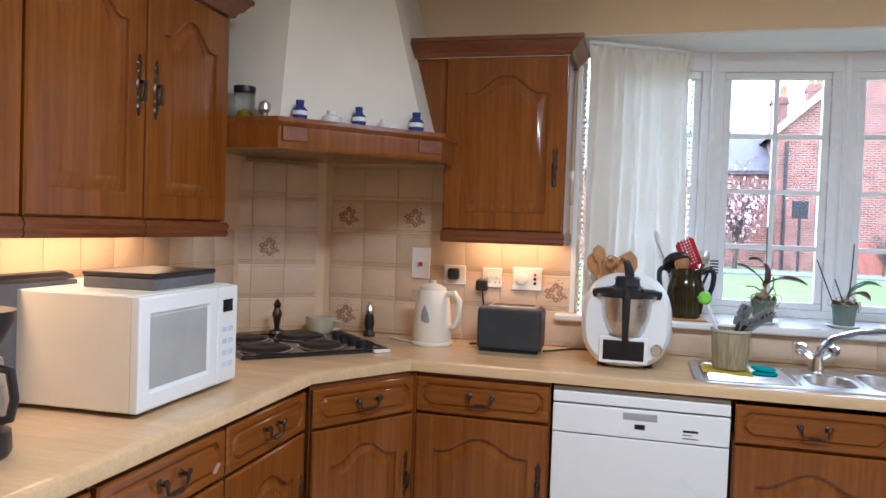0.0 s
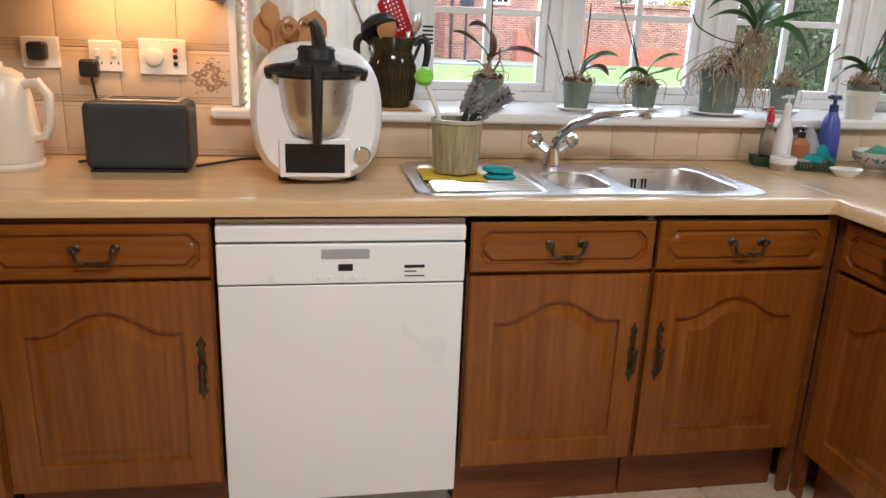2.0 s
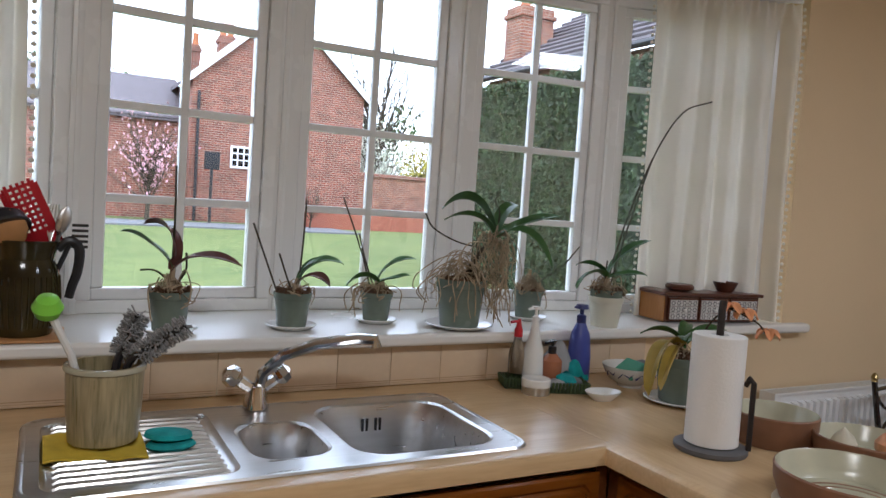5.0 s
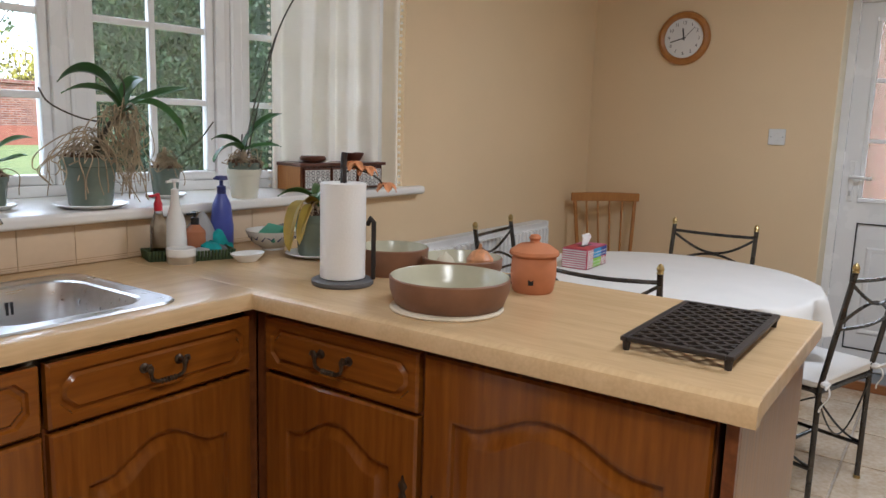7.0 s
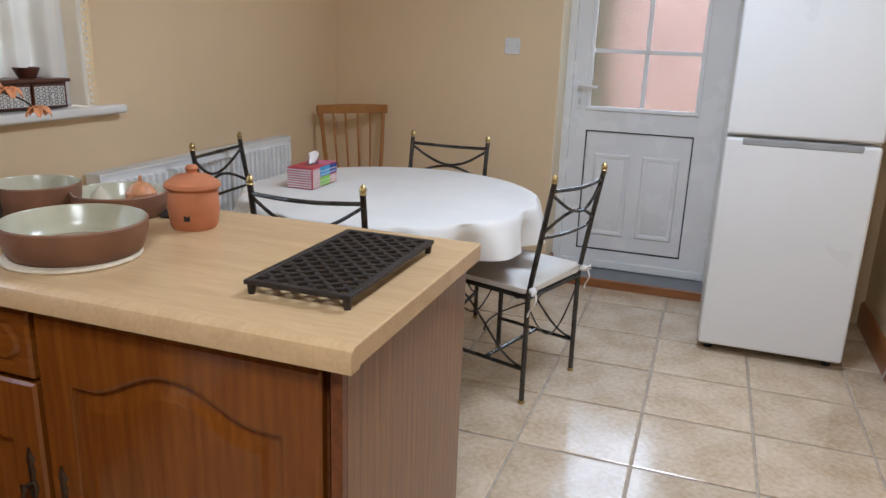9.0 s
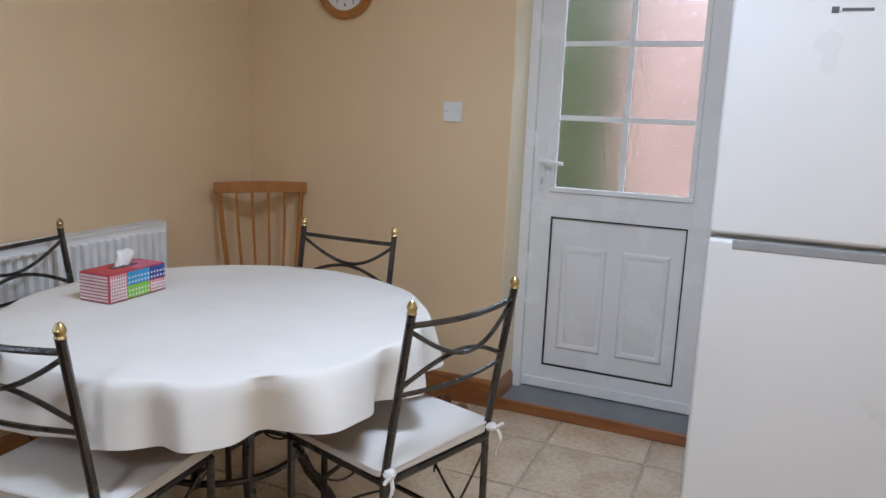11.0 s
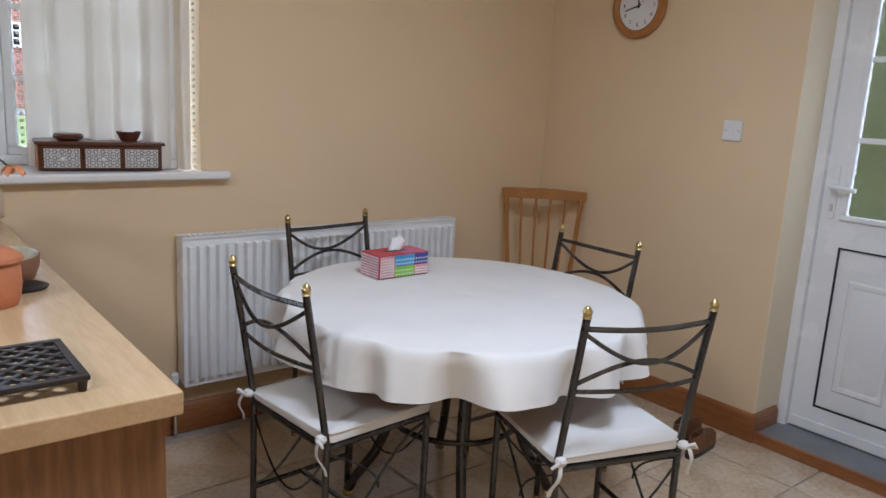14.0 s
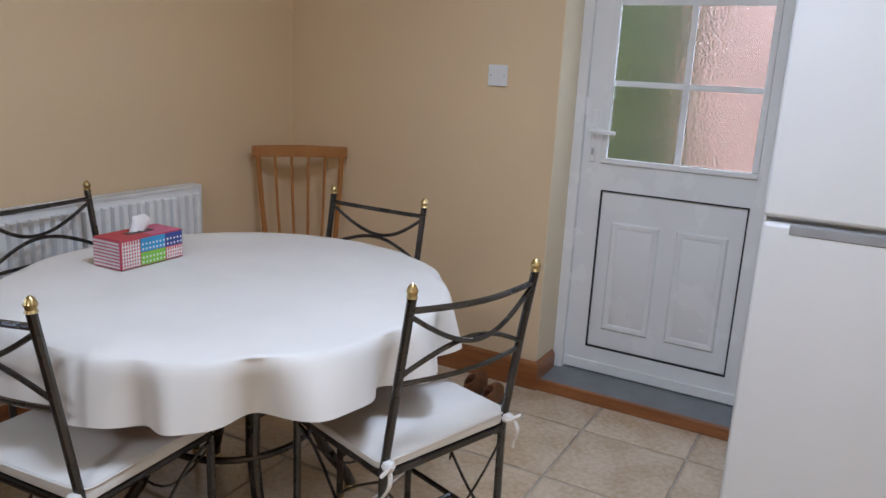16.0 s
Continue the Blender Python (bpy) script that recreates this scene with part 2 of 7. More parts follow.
GREENPL = mat("lime_plastic", (0.25, 0.62, 0.05), 0.4, var=0.1)
BLUEPL = mat("violet_blue_bottle", (0.07, 0.09, 0.36), 0.3, var=0.1)
TEAL = mat("teal_sponge", (0.03, 0.30, 0.31), 0.9, var=0.2, scale=40, bump=0.6, bscale=120)
YELLOW = mat("yellow_cloth", (0.58, 0.42, 0.03), 0.9, var=0.1, scale=30, bump=0.3, bscale=160)
BAMBOO = mat("olive_streaked_glaze", (0.40, 0.33, 0.19), 0.3, scale=12, stretch=(6, 6, 0.5), bump=0.08, bscale=30, fine=0.9, second=(0.22, 0.19, 0.10), coat=0.3)
JUGM = mat("olive_glazed_jug", (0.055, 0.042, 0.012), 0.12, var=0.4, scale=10, second=(0.02, 0.015, 0.006))
SPOONW = mat("wooden_spoon", (0.48, 0.25, 0.09), 0.6, var=0.2, scale=12)
MAHOG = mat("mahogany_brown", (0.09, 0.028, 0.014), 0.3, var=0.2, scale=10, coat=0.3)
REDB = mat("brick_red_paint", (0.30, 0.10, 0.06), 0.6, var=0.15)
SLATE = mat("grey_door_sill", (0.22, 0.23, 0.24), 0.55, var=0.12, scale=10)
LEATHER = mat("brown_leather", (0.17, 0.075, 0.03), 0.5, var=0.25, scale=20, bump=0.2)
PEACH = mat("peach_petal", (0.75, 0.33, 0.14), 0.6, var=0.2, scale=20)
ONION = mat("onion_skin", (0.55, 0.26, 0.12), 0.4, var=0.25, scale=20, stretch=(4, 4, 1))
BLUEW = mat("blue_painted_china", (0.03, 0.05, 0.22), 0.2, var=0.3)


def glass(name, rough=0.0, colour=(1, 1, 1), bump=0.0, scale=60):
    m = bpy.data.materials.new(name)
    m.use_nodes = True
    n, l = m.node_tree.nodes, m.node_tree.links
    b = n["Principled BSDF"]
    b.inputs["Base Color"].default_value = (*colour, 1)
    b.inputs["Transmission Weight"].default_value, b.inputs["Roughness"].default_value, b.inputs["IOR"].default_value = 1.0, rough, 1.45
    if bump:
        co = n.new("ShaderNodeTexCoord")
        t = n.new("ShaderNodeTexVoronoi")
        t.inputs["Scale"].default_value = scale
        l.new(co.outputs["Object"], t.inputs["Vector"])
        bp = n.new("ShaderNodeBump")
        bp.inputs["Strength"].default_value, bp.inputs["Distance"].default_value = bump, 0.003
        l.new(t.outputs["Distance"], bp.inputs["Height"])
        l.new(bp.outputs[0], b.inputs["Normal"])
    return m


def translucent(material, amount, colour):
    """Let some light pass through a cloth."""
    n, l = material.node_tree.nodes, material.node_tree.links
    t = n.new("ShaderNodeBsdfTranslucent")
    t.inputs["Color"].default_value = (*colour, 1)
    mx = n.new("ShaderNodeMixShader")
    mx.inputs[0].default_value = amount
    l.new(n["Principled BSDF"].outputs[0], mx.inputs[1])
    l.new(t.outputs[0], mx.inputs[2])
    l.new(mx.outputs[0], n["Material Output"].inputs["Surface"])


translucent(CURTAIN, 0.22, (0.95, 0.89, 0.78))
GLASS = glass("window_glass")
FROST = glass("textured_glass", 0.2, (0.97, 0.98, 0.97), 0.55, 90)
CLEARP = glass("clear_plastic", 0.15, (0.9, 0.92, 0.9))


# ---- building in meshes ----
class Geo:
    """Vertices and faces of one part."""

    def __init__(self):
        self.v, self.f = [], []

    def add(self, verts, faces, m=None):
        k = len(self.v)
        self.v += [tuple(m @ Vector(p)) if m else tuple(p) for p in verts]
        self.f += [tuple(k + i for i in q) for q in faces]
        return self

    def box(self, x0, x1, y0, y1, z0, z1, m=None):
        v = [(x, y, z) for z in (z0, z1) for x, y in ((x0, y0), (x1, y0), (x1, y1), (x0, y1))]
        return self.add(v, [(3, 2, 1, 0), (4, 5, 6, 7), (0, 1, 5, 4), (1, 2, 6, 5), (2, 3, 7, 6), (3, 0, 4, 7)], m)

    def prism(self, poly, z0, z1, m=None):
        n = len(poly)
        v = [(x, y, z0) for x, y in poly] + [(x, y, z1) for x, y in poly]
        f = [tuple(range(n))[::-1], tuple(range(n, 2 * n))] + [(i, (i + 1) % n, n + (i + 1) % n, n + i) for i in range(n)]
        return self.add(v, f, m)

    def lathe(self, prof, seg=24, m=None, sx=1.0, sy=1.0, caps=True):
        """prof: (radius, z) from bottom to top."""
        v, f, n = [], [], len(prof)
        for r, z in prof:
            for k in range(seg):
                a = 2 * math.pi * k / seg
                v.append((r * math.cos(a) * sx, r * math.sin(a) * sy, z))
        for i in range(n - 1):
            for k in range(seg):
                j = (k + 1) % seg
                f.append((i * seg + k, i * seg + j, (i + 1) * seg + j, (i + 1) * seg + k))
        if caps and prof[0][0] > 1e-6:
            f.append(tuple(range(seg))[::-1])
        if caps and prof[-1][0] > 1e-6:
            f.append(tuple((n - 1) * seg + k for k in range(seg)))
        return self.add(v, f, m)

    def tube(self, pts, r, seg=8, m=None, taper=None):
        pts = [Vector(p) for p in pts]
        v, f, n = [], [], len(pts)
        up = None
        for i, p in enumerate(pts):
            d = (pts[min(i + 1, n - 1)] - pts[max(i - 1, 0)]).normalized()
            if up is None:
                up = Vector((0, 0, 1)) if abs(d.z) < 0.9 else Vector((1, 0, 0))
            a = d.cross(up).normalized()
            b = a.cross(d).normalized()
            up = b
            rr = taper(i / (n - 1)) * r if taper else r
            for k in range(seg):
                t = 2 * math.pi * k / seg
                v.append(p + a * (rr * math.cos(t)) + b * (rr * math.sin(t)))
        for i in range(n - 1):
            for k in range(seg):
                j = (k + 1) % seg
                f.append((i * seg + k, i * seg + j, (i + 1) * seg + j, (i + 1) * seg + k))
        f += [tuple(range(seg))[::-1], tuple((n - 1) * seg + k for k in range(seg))]
        return self.add(v, f, m)

    def sweep(self, prof, path, closed=False):
        """A profile of (out, z) drawn along a path of (x, y), mitred; out is to the right of the way."""
        P = [Vector(p) for p in path]
        n, q = len(P), len(prof)
        v, f = [], []
        for i, p in enumerate(P):
            a = (p - P[i - 1]).normalized() if (i or closed) else None
            b = (P[(i + 1) % n] - p).normalized() if (i < n - 1 or closed) else None
            a, b = a or b, b or a
            na, nb = Vector((a.y, -a.x)), Vector((b.y, -b.x))
            mit = (na + nb).normalized()
            mit /= max(0.3, mit.dot(na))
            v += [(p.x + mit.x * o, p.y + mit.y * o, z) for o, z in prof]
        for i in range(n if closed else n - 1):
            j = (i + 1) % n
            for k in range(q):
                h = (k + 1) % q
                f.append((i * q + k, j * q + k, j * q + h, i * q + h))
        if not closed:
            f += [tuple(range(q)), tuple((n - 1) * q + k for k in range(q))[::-1]]
        return self.add(v, f)

    def loops(self, rings, cap=True, back=True):
        """Matched closed rings of points, joined in turn; the last is filled."""
        n = len(rings[0])
        v = [p for r in rings for p in r]
        f = []
        for i in range(len(rings) - 1):
            for k in range(n):
                j = (k + 1) % n
                f.append((i * n + k, i * n + j, (i + 1) * n + j, (i + 1) * n + k))
        if cap:
            f.append(tuple((len(rings) - 1) * n + k for k in range(n)))
        if back:
            f.append(tuple(range(n))[::-1])
        return self.add(v, f)

    def sheet(self, fn, nu, nv, thick=0.0):
        """A surface fn(u, v) -> point, u and v from 0 to 1; with a second skin where it is thick."""
        v = [Vector(fn(i / nu, j / nv)) for j in range(nv + 1) for i in range(nu + 1)]
        w = nu + 1
        f = [(j * w + i, j * w + i + 1, (j + 1) * w + i + 1, (j + 1) * w + i) for j in range(nv) for i in range(nu)]
        if thick:
            k = len(v)
            nrm = [Vector((0, 0, 0)) for _ in v]
            for q in f:
                c = (v[q[1]] - v[q[0]]).cross(v[q[3]] - v[q[0]])
                for i in q:
                    nrm[i] += c
            v += [p - (nr.normalized() if nr.length else nr) * thick for p, nr in zip(v[:k], nrm)]
            f += [tuple(k + i for i in q[::-1]) for q in f]
            rim = [i for i in range(w)] + [j * w + nu for j in range(1, nv + 1)] + [nv * w + i for i in range(nu - 1, -1, -1)] + [j * w for j in range(nv - 1, 0, -1)]
            for a, b in zip(rim, rim[1:] + rim[:1]):
                f.append((b, a, k + a, k + b))
        return self.add(v, f)


def mesh(name, g, material, sharp=35):
    me = bpy.data.meshes.new(name)
    me.from_pydata(g.v, [], g.f)
    bm = bmesh.new()
    bm.from_mesh(me)
    bmesh.ops.recalc_face_normals(bm, faces=bm.faces)
    bm.to_mesh(me)
    bm.free()
    me.polygons.foreach_set("use_smooth", [True] * len(me.polygons))
    me.set_sharp_from_angle(angle=radians(sharp))
    me.materials.append(material)
    return me


def part(name, g, material, parent, label="", bevel=0.0, sharp=35, at=None):
    ob = new(name, mesh(name, g, material, sharp))
    ob.parent = parent
    if at:
        ob.matrix_basis = at
    if label:
        tagged(ob, label)
    if bevel:
        b = ob.modifiers.new("edge", "BEVEL")
        b.width, b.segments, b.limit_method, b.angle_limit = bevel, 2, "ANGLE", radians(40)
        b.harden_normals = True
    return ob


def thing(name, label, category, m=None, group=""):
    ob = new(name)
    ob.empty_display_size = 0.1
    if m:
        ob.matrix_basis = m
    return tagged(ob, label, category, group)


def struct(name, g, material, label="", category="", bevel=0.0, sharp=35):
    ob = part(name, g, material, None, "", bevel, sharp)
    return tagged(ob, label or name.replace("_", " "), category or name.split("_")[0], kind="structure")


# ---- the room ----
W, E, WEST = 3.48, 4.975, -1.27          # north, east and west faces
SOUTH, JOG, JOGX = -0.9, 0.45, 2.75      # kitchen's south wall; the dining end's south wall
CEILZ, SILL, BAYTOP = 2.52, 1.06, 2.24
B0, B1 = 0.17, 3.08                      # the bay's opening
BOW = [(0.20, 3.66), (0.72, 3.85), (1.28, 3.90), (1.87, 3.885), (2.43, 3.81), (3.02, 3.56)]
D0, D1 = 1.20, 2.12                      # the door's opening

g = Geo().box(WEST - 0.2, B0, W, W + 0.28, 0, CEILZ)
g.box(B1, E + 0.24, W, W + 0.28, 0, CEILZ)
g.box(B0, B1, W, W + 0.28, BAYTOP + 0.01, CEILZ)
g.box(B0, B1, W, W + 0.28, 0, SILL - 0.035)
struct("wall_north", g, PAINT, "cream painted plaster wall with a bay opening", "wall")
g = Geo().box(E, E + 0.24, D1, W, 0, CEILZ)
g.box(E, E + 0.24, JOG - 0.2, D0, 0, CEILZ)
g.box(E, E + 0.24, D0, D1, 2.08, CEILZ)
struct("wall_east", g, PAINT, "cream painted plaster wall with a deep door reveal", "wall")
struct("wall_west", Geo().box(WEST - 0.2, WEST, SOUTH, W, 0, CEILZ), PAINT, "cream painted plaster wall behind cupboards", "wall")
struct("wall_south", Geo().box(WEST - 0.2, JOGX, SOUTH - 0.2, SOUTH, 0, CEILZ), PAINT, "plain cream wall", "wall")
struct("wall_south_dining", Geo().box(JOGX, E, JOG - 0.2, JOG, 0, CEILZ), PAINT, "cream painted wall beside the fridge", "wall")
struct("wall_return", Geo().box(JOGX, JOGX + 0.2, SOUTH - 0.2, JOG - 0.2, 0, CEILZ), PAINT, "plain cream wall", "wall")
struct("wall_corner", Geo().prism([(WEST, 3.21), (-1.0, W), (WEST, W)], 0, CEILZ), PAINT, "wall cut across the corner behind the hob", "wall")
struct("ceiling", Geo().box(WEST - 0.2, E + 0.24, SOUTH - 0.2, W + 0.28, CEILZ, CEILZ + 0.15), CEIL, "white painted ceiling", "ceiling")
floor = struct("floor", Geo().box(WEST - 0.2, E + 0.3, SOUTH - 0.2, W + 0.28, -0.2, -0.006), FGROUT, "beige mottled ceramic tiled floor", "floor")

# bay: ceiling, low wall outside, sill board
bay = [(B0, W + 0.28), (B1, W + 0.28), (3.10, 3.60), (2.45, 3.87), (1.88, 3.95), (1.27, 3.965), (0.70, 3.91), (0.13, 3.70)]
struct("bay_ceiling", Geo().prism([(B0, W), (B1, W), (B1, 3.60)] + bay[3:7] + [(B0, 3.72)], BAYTOP, BAYTOP + 0.009), CEIL, "white painted bay soffit", "ceiling")
struct("bay_roof", Geo().prism([(0.0, W + 0.282), (2.62, W + 0.282), (2.62, 3.93), (2.5, 3.97), (1.88, 4.05), (1.27, 4.06), (0.66, 4.0), (0.0, 3.78)], BAYTOP + 0.011, BAYTOP + 0.3), SLATE, "lead covered bay roof", "roof")
struct("bay_wall", Geo().sweep([(0.0, -0.25), (0.10, -0.25), (0.10, SILL - 0.04), (0.0, SILL - 0.04)], BOW[::-1]), REDB, "brick wall under the bay window", "wall")
sillp = [(0.09, 3.43), (3.184, 3.43), (3.184, W - 0.002), (B1 - 0.002, W - 0.002), (B1 - 0.002, 3.60), (2.43, 3.86), (1.87, 3.94), (1.28, 3.955), (0.72, 3.90), (B0 + 0.002, 3.70), (B0 + 0.002, W - 0.002), (0.09, W - 0.002)]
struct("window_sill", Geo().prism(sillp, SILL - 0.034, SILL), WHITEPAINT, "white gloss painted bay window sill board", "sill", bevel=0.012)


def bow_window():
    win = tagged(new("window_1"), "white framed bow window with small square panes", "window", kind="structure")
    rows = [1.37, 1.62, 1.87]
    for i in range(5):
        a, b = Vector(BOW[i]), Vector(BOW[i + 1])
        d = (b - a)
        L = d.length
        ang = math.degrees(math.atan2(d.y, d.x))
        m = pose(a.x, a.y, 0, 0, 0, ang)
        z0, z1, e = SILL + 0.055, 2.135, 0.075
        fr = Geo().box(0.0, L, -0.03, 0.03, SILL, z0 - 0.02).box(0.0, L, -0.03, 0.03, z1 + 0.02, BAYTOP)
        fr.box(0.0, e - 0.02, -0.03, 0.03, z0 - 0.02, z1 + 0.02).box(L - e + 0.02, L, -0.03, 0.03, z0 - 0.02, z1 + 0.02)
        f = part("window_frame", fr, UPVC, win, at=m, bevel=0.004)
        sash = Geo().box(e - 0.02, L - e + 0.02, -0.018, 0.02, z0 - 0.02, z0 + 0.012).box(e - 0.02, L - e + 0.02, -0.018, 0.02, z1 - 0.012, z1 + 0.02)
        sash.box(e - 0.02, e + 0.012, -0.018, 0.02, z0 + 0.012, z1 - 0.012).box(L - e - 0.012, L - e + 0.02, -0.018, 0.02, z0 + 0.012, z1 - 0.012)
        part("sash", sash, UPVC, win, at=m, bevel=0.006)
        mid = L / 2
        part("glazing_bar", Geo().box(mid - 0.011, mid + 0.011, -0.012, 0.014, z0, z1), UPVC, win, at=m, bevel=0.003)
        for z in rows:
            part("glazing_bar", Geo().box(e, L - e, -0.011, 0.013, z - 0.011, z + 0.011), UPVC, win, at=m, bevel=0.003)
        zz = [z0] + rows + [z1]
        for k in range(4):
            for x0, x1 in ((e, mid), (mid, L - e)):
                p = part("pane", Geo().box(x0, x1, 0.0, 0.004, zz[k], zz[k + 1]), GLASS, win, at=m)
                p.visible_shadow = False
    for i in range(1, 5):
        x, y = BOW[i]
        m = part("mullion", Geo().lathe([(0.036, SILL), (0.036, BAYTOP)], 16, pose(x, y, 0)), UPVC, win)
        part("cover_bead", Geo().box(x - 0.007, x + 0.007, y - 0.042, y - 0.03, SILL + 0.001, BAYTOP - 0.001), UPVC, m, bevel=0.003)
    return win


bow_window()


# ---- back door ----
def back_door():
    d = tagged(new("door_1"), "white plastic half-glazed back door, shut, textured glass", "door", kind="structure")
    x = 5.21
    y0, y1, z0, z1 = 1.24, 2.075, 0.045, 2.03
    fr = Geo().box(x - 0.03, x + 0.05, y1, D1, 0.03, 2.08).box(x - 0.03, x + 0.05, D0, y0, 0.03, 2.08).box(x - 0.03, x + 0.05, y0, y1, z1, 2.08)
    part("frame", fr, UPVC, d, bevel=0.005)
    py0, py1, pz0, pz1 = 1.383, 1.981, 0.99, 1.945
    qz0, qz1 = 0.16, 0.865
    leaf = Geo().box(x, x + 0.045, y0, py0, z0, z1).box(x, x + 0.045, py1, y1, z0, z1)
    leaf.box(x, x + 0.045, py0, py1, z0, qz0).box(x, x + 0.045, py0, py1, qz1, pz0).box(x, x + 0.045, py0, py1, pz1, z1)
    part("leaf", leaf, UPVC, d)
    gk = Geo()
    for a in ((py0, py1, qz0, qz0 + 0.006), (py0, py1, qz1 - 0.006, qz1), (py0, py0 + 0.006, qz0, qz1), (py1 - 0.006, py1, qz0, qz1)):
        gk.box(x - 0.002, x + 0.01, a[0], a[1], a[2], a[3])
    part("gasket", gk, BLACK, d, "black rubber gasket")
    pan = part("lower_panel", Geo().box(x + 0.006, x + 0.04, py0 + 0.006, py1 - 0.006, qz0 + 0.006, qz1 - 0.006), UPVC, d, bevel=0.002)
    for a, b in ((py0 + 0.06, py0 + 0.265), (py1 - 0.265, py1 - 0.06)):
        c0, c1 = qz0 + 0.09, qz1 - 0.13
        ring = lambda s, dx: [(x + dx, a + s, c0 + s), (x + dx, b - s, c0 + s), (x + dx, b - s, c1 - s), (x + dx, a + s, c1 - s)]
        part("raised_panel", Geo().loops([ring(0, 0.006), ring(0.008, -0.004), ring(0.02, -0.004), ring(0.03, 0.003), ring(0.045, -0.003)]), UPVC, pan)
    bd = Geo()
    for a in ((py0 - 0.012, py1 + 0.012, pz0 - 0.012, pz0 + 0.012), (py0 - 0.012, py1 + 0.012, pz1 - 0.012, pz1 + 0.012)):
        bd.box(x - 0.012, x + 0.006, *a)
    for a in ((py0 - 0.012, py0 + 0.012), (py1 - 0.012, py1 + 0.012)):
        bd.box(x - 0.012, x + 0.006, *a, pz0 + 0.012, pz1 - 0.012)
    part("beading", bd, UPVC, d, bevel=0.005)
    ym = (py0 + py1) / 2
    part("glazing_bar", Geo().box(x + 0.008, x + 0.022, ym - 0.012, ym + 0.012, pz0, pz1), UPVC, d)
    for k in (1, 2):
        z = pz0 + (pz1 - pz0) * k / 3
        part("glazing_bar", Geo().box(x + 0.007, x + 0.023, py0, py1, z - 0.011, z + 0.011), UPVC, d)
    for k in range(3):
        for a, b in ((py0, ym), (ym, py1)):
            p = part("pane", Geo().box(x + 0.013, x + 0.018, a, b, pz0 + (pz1 - pz0) * k / 3, pz0 + (pz1 - pz0) * (k + 1) / 3), FROST, d)
            p.visible_shadow = False
    hp = part("handle_plate", Geo().box(x - 0.008, x, 2.018, 2.046, 0.98, 1.20), UPVC, d, "white handle plate", bevel=0.004)
    part("lever", Geo().tube([(x - 0.008, 2.032, 1.115), (x - 0.045, 2.032, 1.115), (x - 0.05, 2.02, 1.115), (x - 0.05, 1.93, 1.108)], 0.009, 10), UPVC, hp)
    part("lock_barrel", Geo().box(x - 0.012, x - 0.008, 2.026, 2.038, 1.01, 1.04), STEEL, hp, "steel lock barrel", bevel=0.003)
    part("weather_bar", Geo().box(x - 0.01, x, y0 + 0.01, y1 - 0.01, z0 + 0.005, z0 + 0.05), UPVC, d, bevel=0.003)
    return d


back_door()
# paler than the wall paint: light from the door glass put into colour
struct("door_reveal", Geo().box(4.977, 5.178, 2.116, 2.1198, 0.128, 2.079), mat("door_lit_cream_paint", (0.84, 0.73, 0.52), 0.6, var=0.03, scale=2, bump=0.1, bscale=160), "cream door reveal with the door's light painted into its colour", "trim")
struct("door_step", Geo().box(4.99, 5.26, D0, D1, -0.005, 0.042), SLATE, "grey vinyl covered door step", "step", bevel=0.004)
struct("step_nosing", Geo().box(4.965, 4.99, D0 - 0.02, D1 + 0.01, 0, 0.05), WOODS, "varnished wood nosing along the door step", "trim", bevel=0.004)
SK = [(0, 0), (0.018, 0), (0.018, 0.105), (0.012, 0.118), (0.004, 0.125), (0, 0.125)]
struct("baseboard_north", Geo().sweep(SK, [(2.42, W), (E - 0.001, W), (E - 0.001, D1), (5.16, D1)]), WOODS, "varnished pine skirting board", "baseboard")
struct("baseboard_south", Geo().sweep(SK, [(E, JOG), (JOGX, JOG)]), WOODS, "varnished pine skirting board", "baseboard")


# unseen ceiling fittings, added to go with the two fill lamps
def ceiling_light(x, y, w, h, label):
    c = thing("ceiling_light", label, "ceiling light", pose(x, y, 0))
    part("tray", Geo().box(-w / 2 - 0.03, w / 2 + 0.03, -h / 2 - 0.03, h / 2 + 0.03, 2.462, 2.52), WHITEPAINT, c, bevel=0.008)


ceiling_light(0.6, 1.35, 0.6, 0.35, "white flush ceiling light, added unseen in the kitchen")
ceiling_light(3.3, 1.75, 0.5, 0.5, "white flush ceiling light, added unseen over the dining end")


# ---- fitted cupboards ----
def arch(x0, x1, z0, z1, rise, y, n=18):
    """A panel outline with a curved top: shoulders at the sides, a bow in the middle."""
    pts = [(x0, y, z0), (x1, y, z0)]
    xc, h = (x0 + x1) / 2, (x1 - x0) / 2
    for k in range(n + 1):
        x = x1 + (x0 - x1) * k / n
        u = min(1, max(0, (abs(x - xc) / h - 0.08) / 0.72))
        s = u * u * (3 - 2 * u)
        pts.append((x, y, z1 - rise * s))
    return pts


def door_front(parent, x0, x1, z0, z1, material, rise=0.055, name="door"):
    st = min(0.068, (x1 - x0) * 0.19)
    a = lambda s, y: arch(x0 + st + s, x1 - st - s, z0 + st + s, z1 - st - s, rise, y)
    outer = lambda s, y: [(x0 + s, y, z0 + s), (x1 - s, y, z0 + s)] + [(x1 - s + (x0 - x1 + 2 * s) * k / 18, y, z1 - s) for k in range(19)]
    g = Geo().loops([outer(0, 0.0), outer(0, -0.016), outer(0.005, -0.022), a(-0.004, -0.022), a(0.0, -0.0222), a(0.005, -0.020), a(0.007, -0.0105), a(0.014, -0.0095), a(0.040, -0.0185), a(0.043, -0.0200), a(0.047, -0.0200)])
    return part(name, g, material, parent)


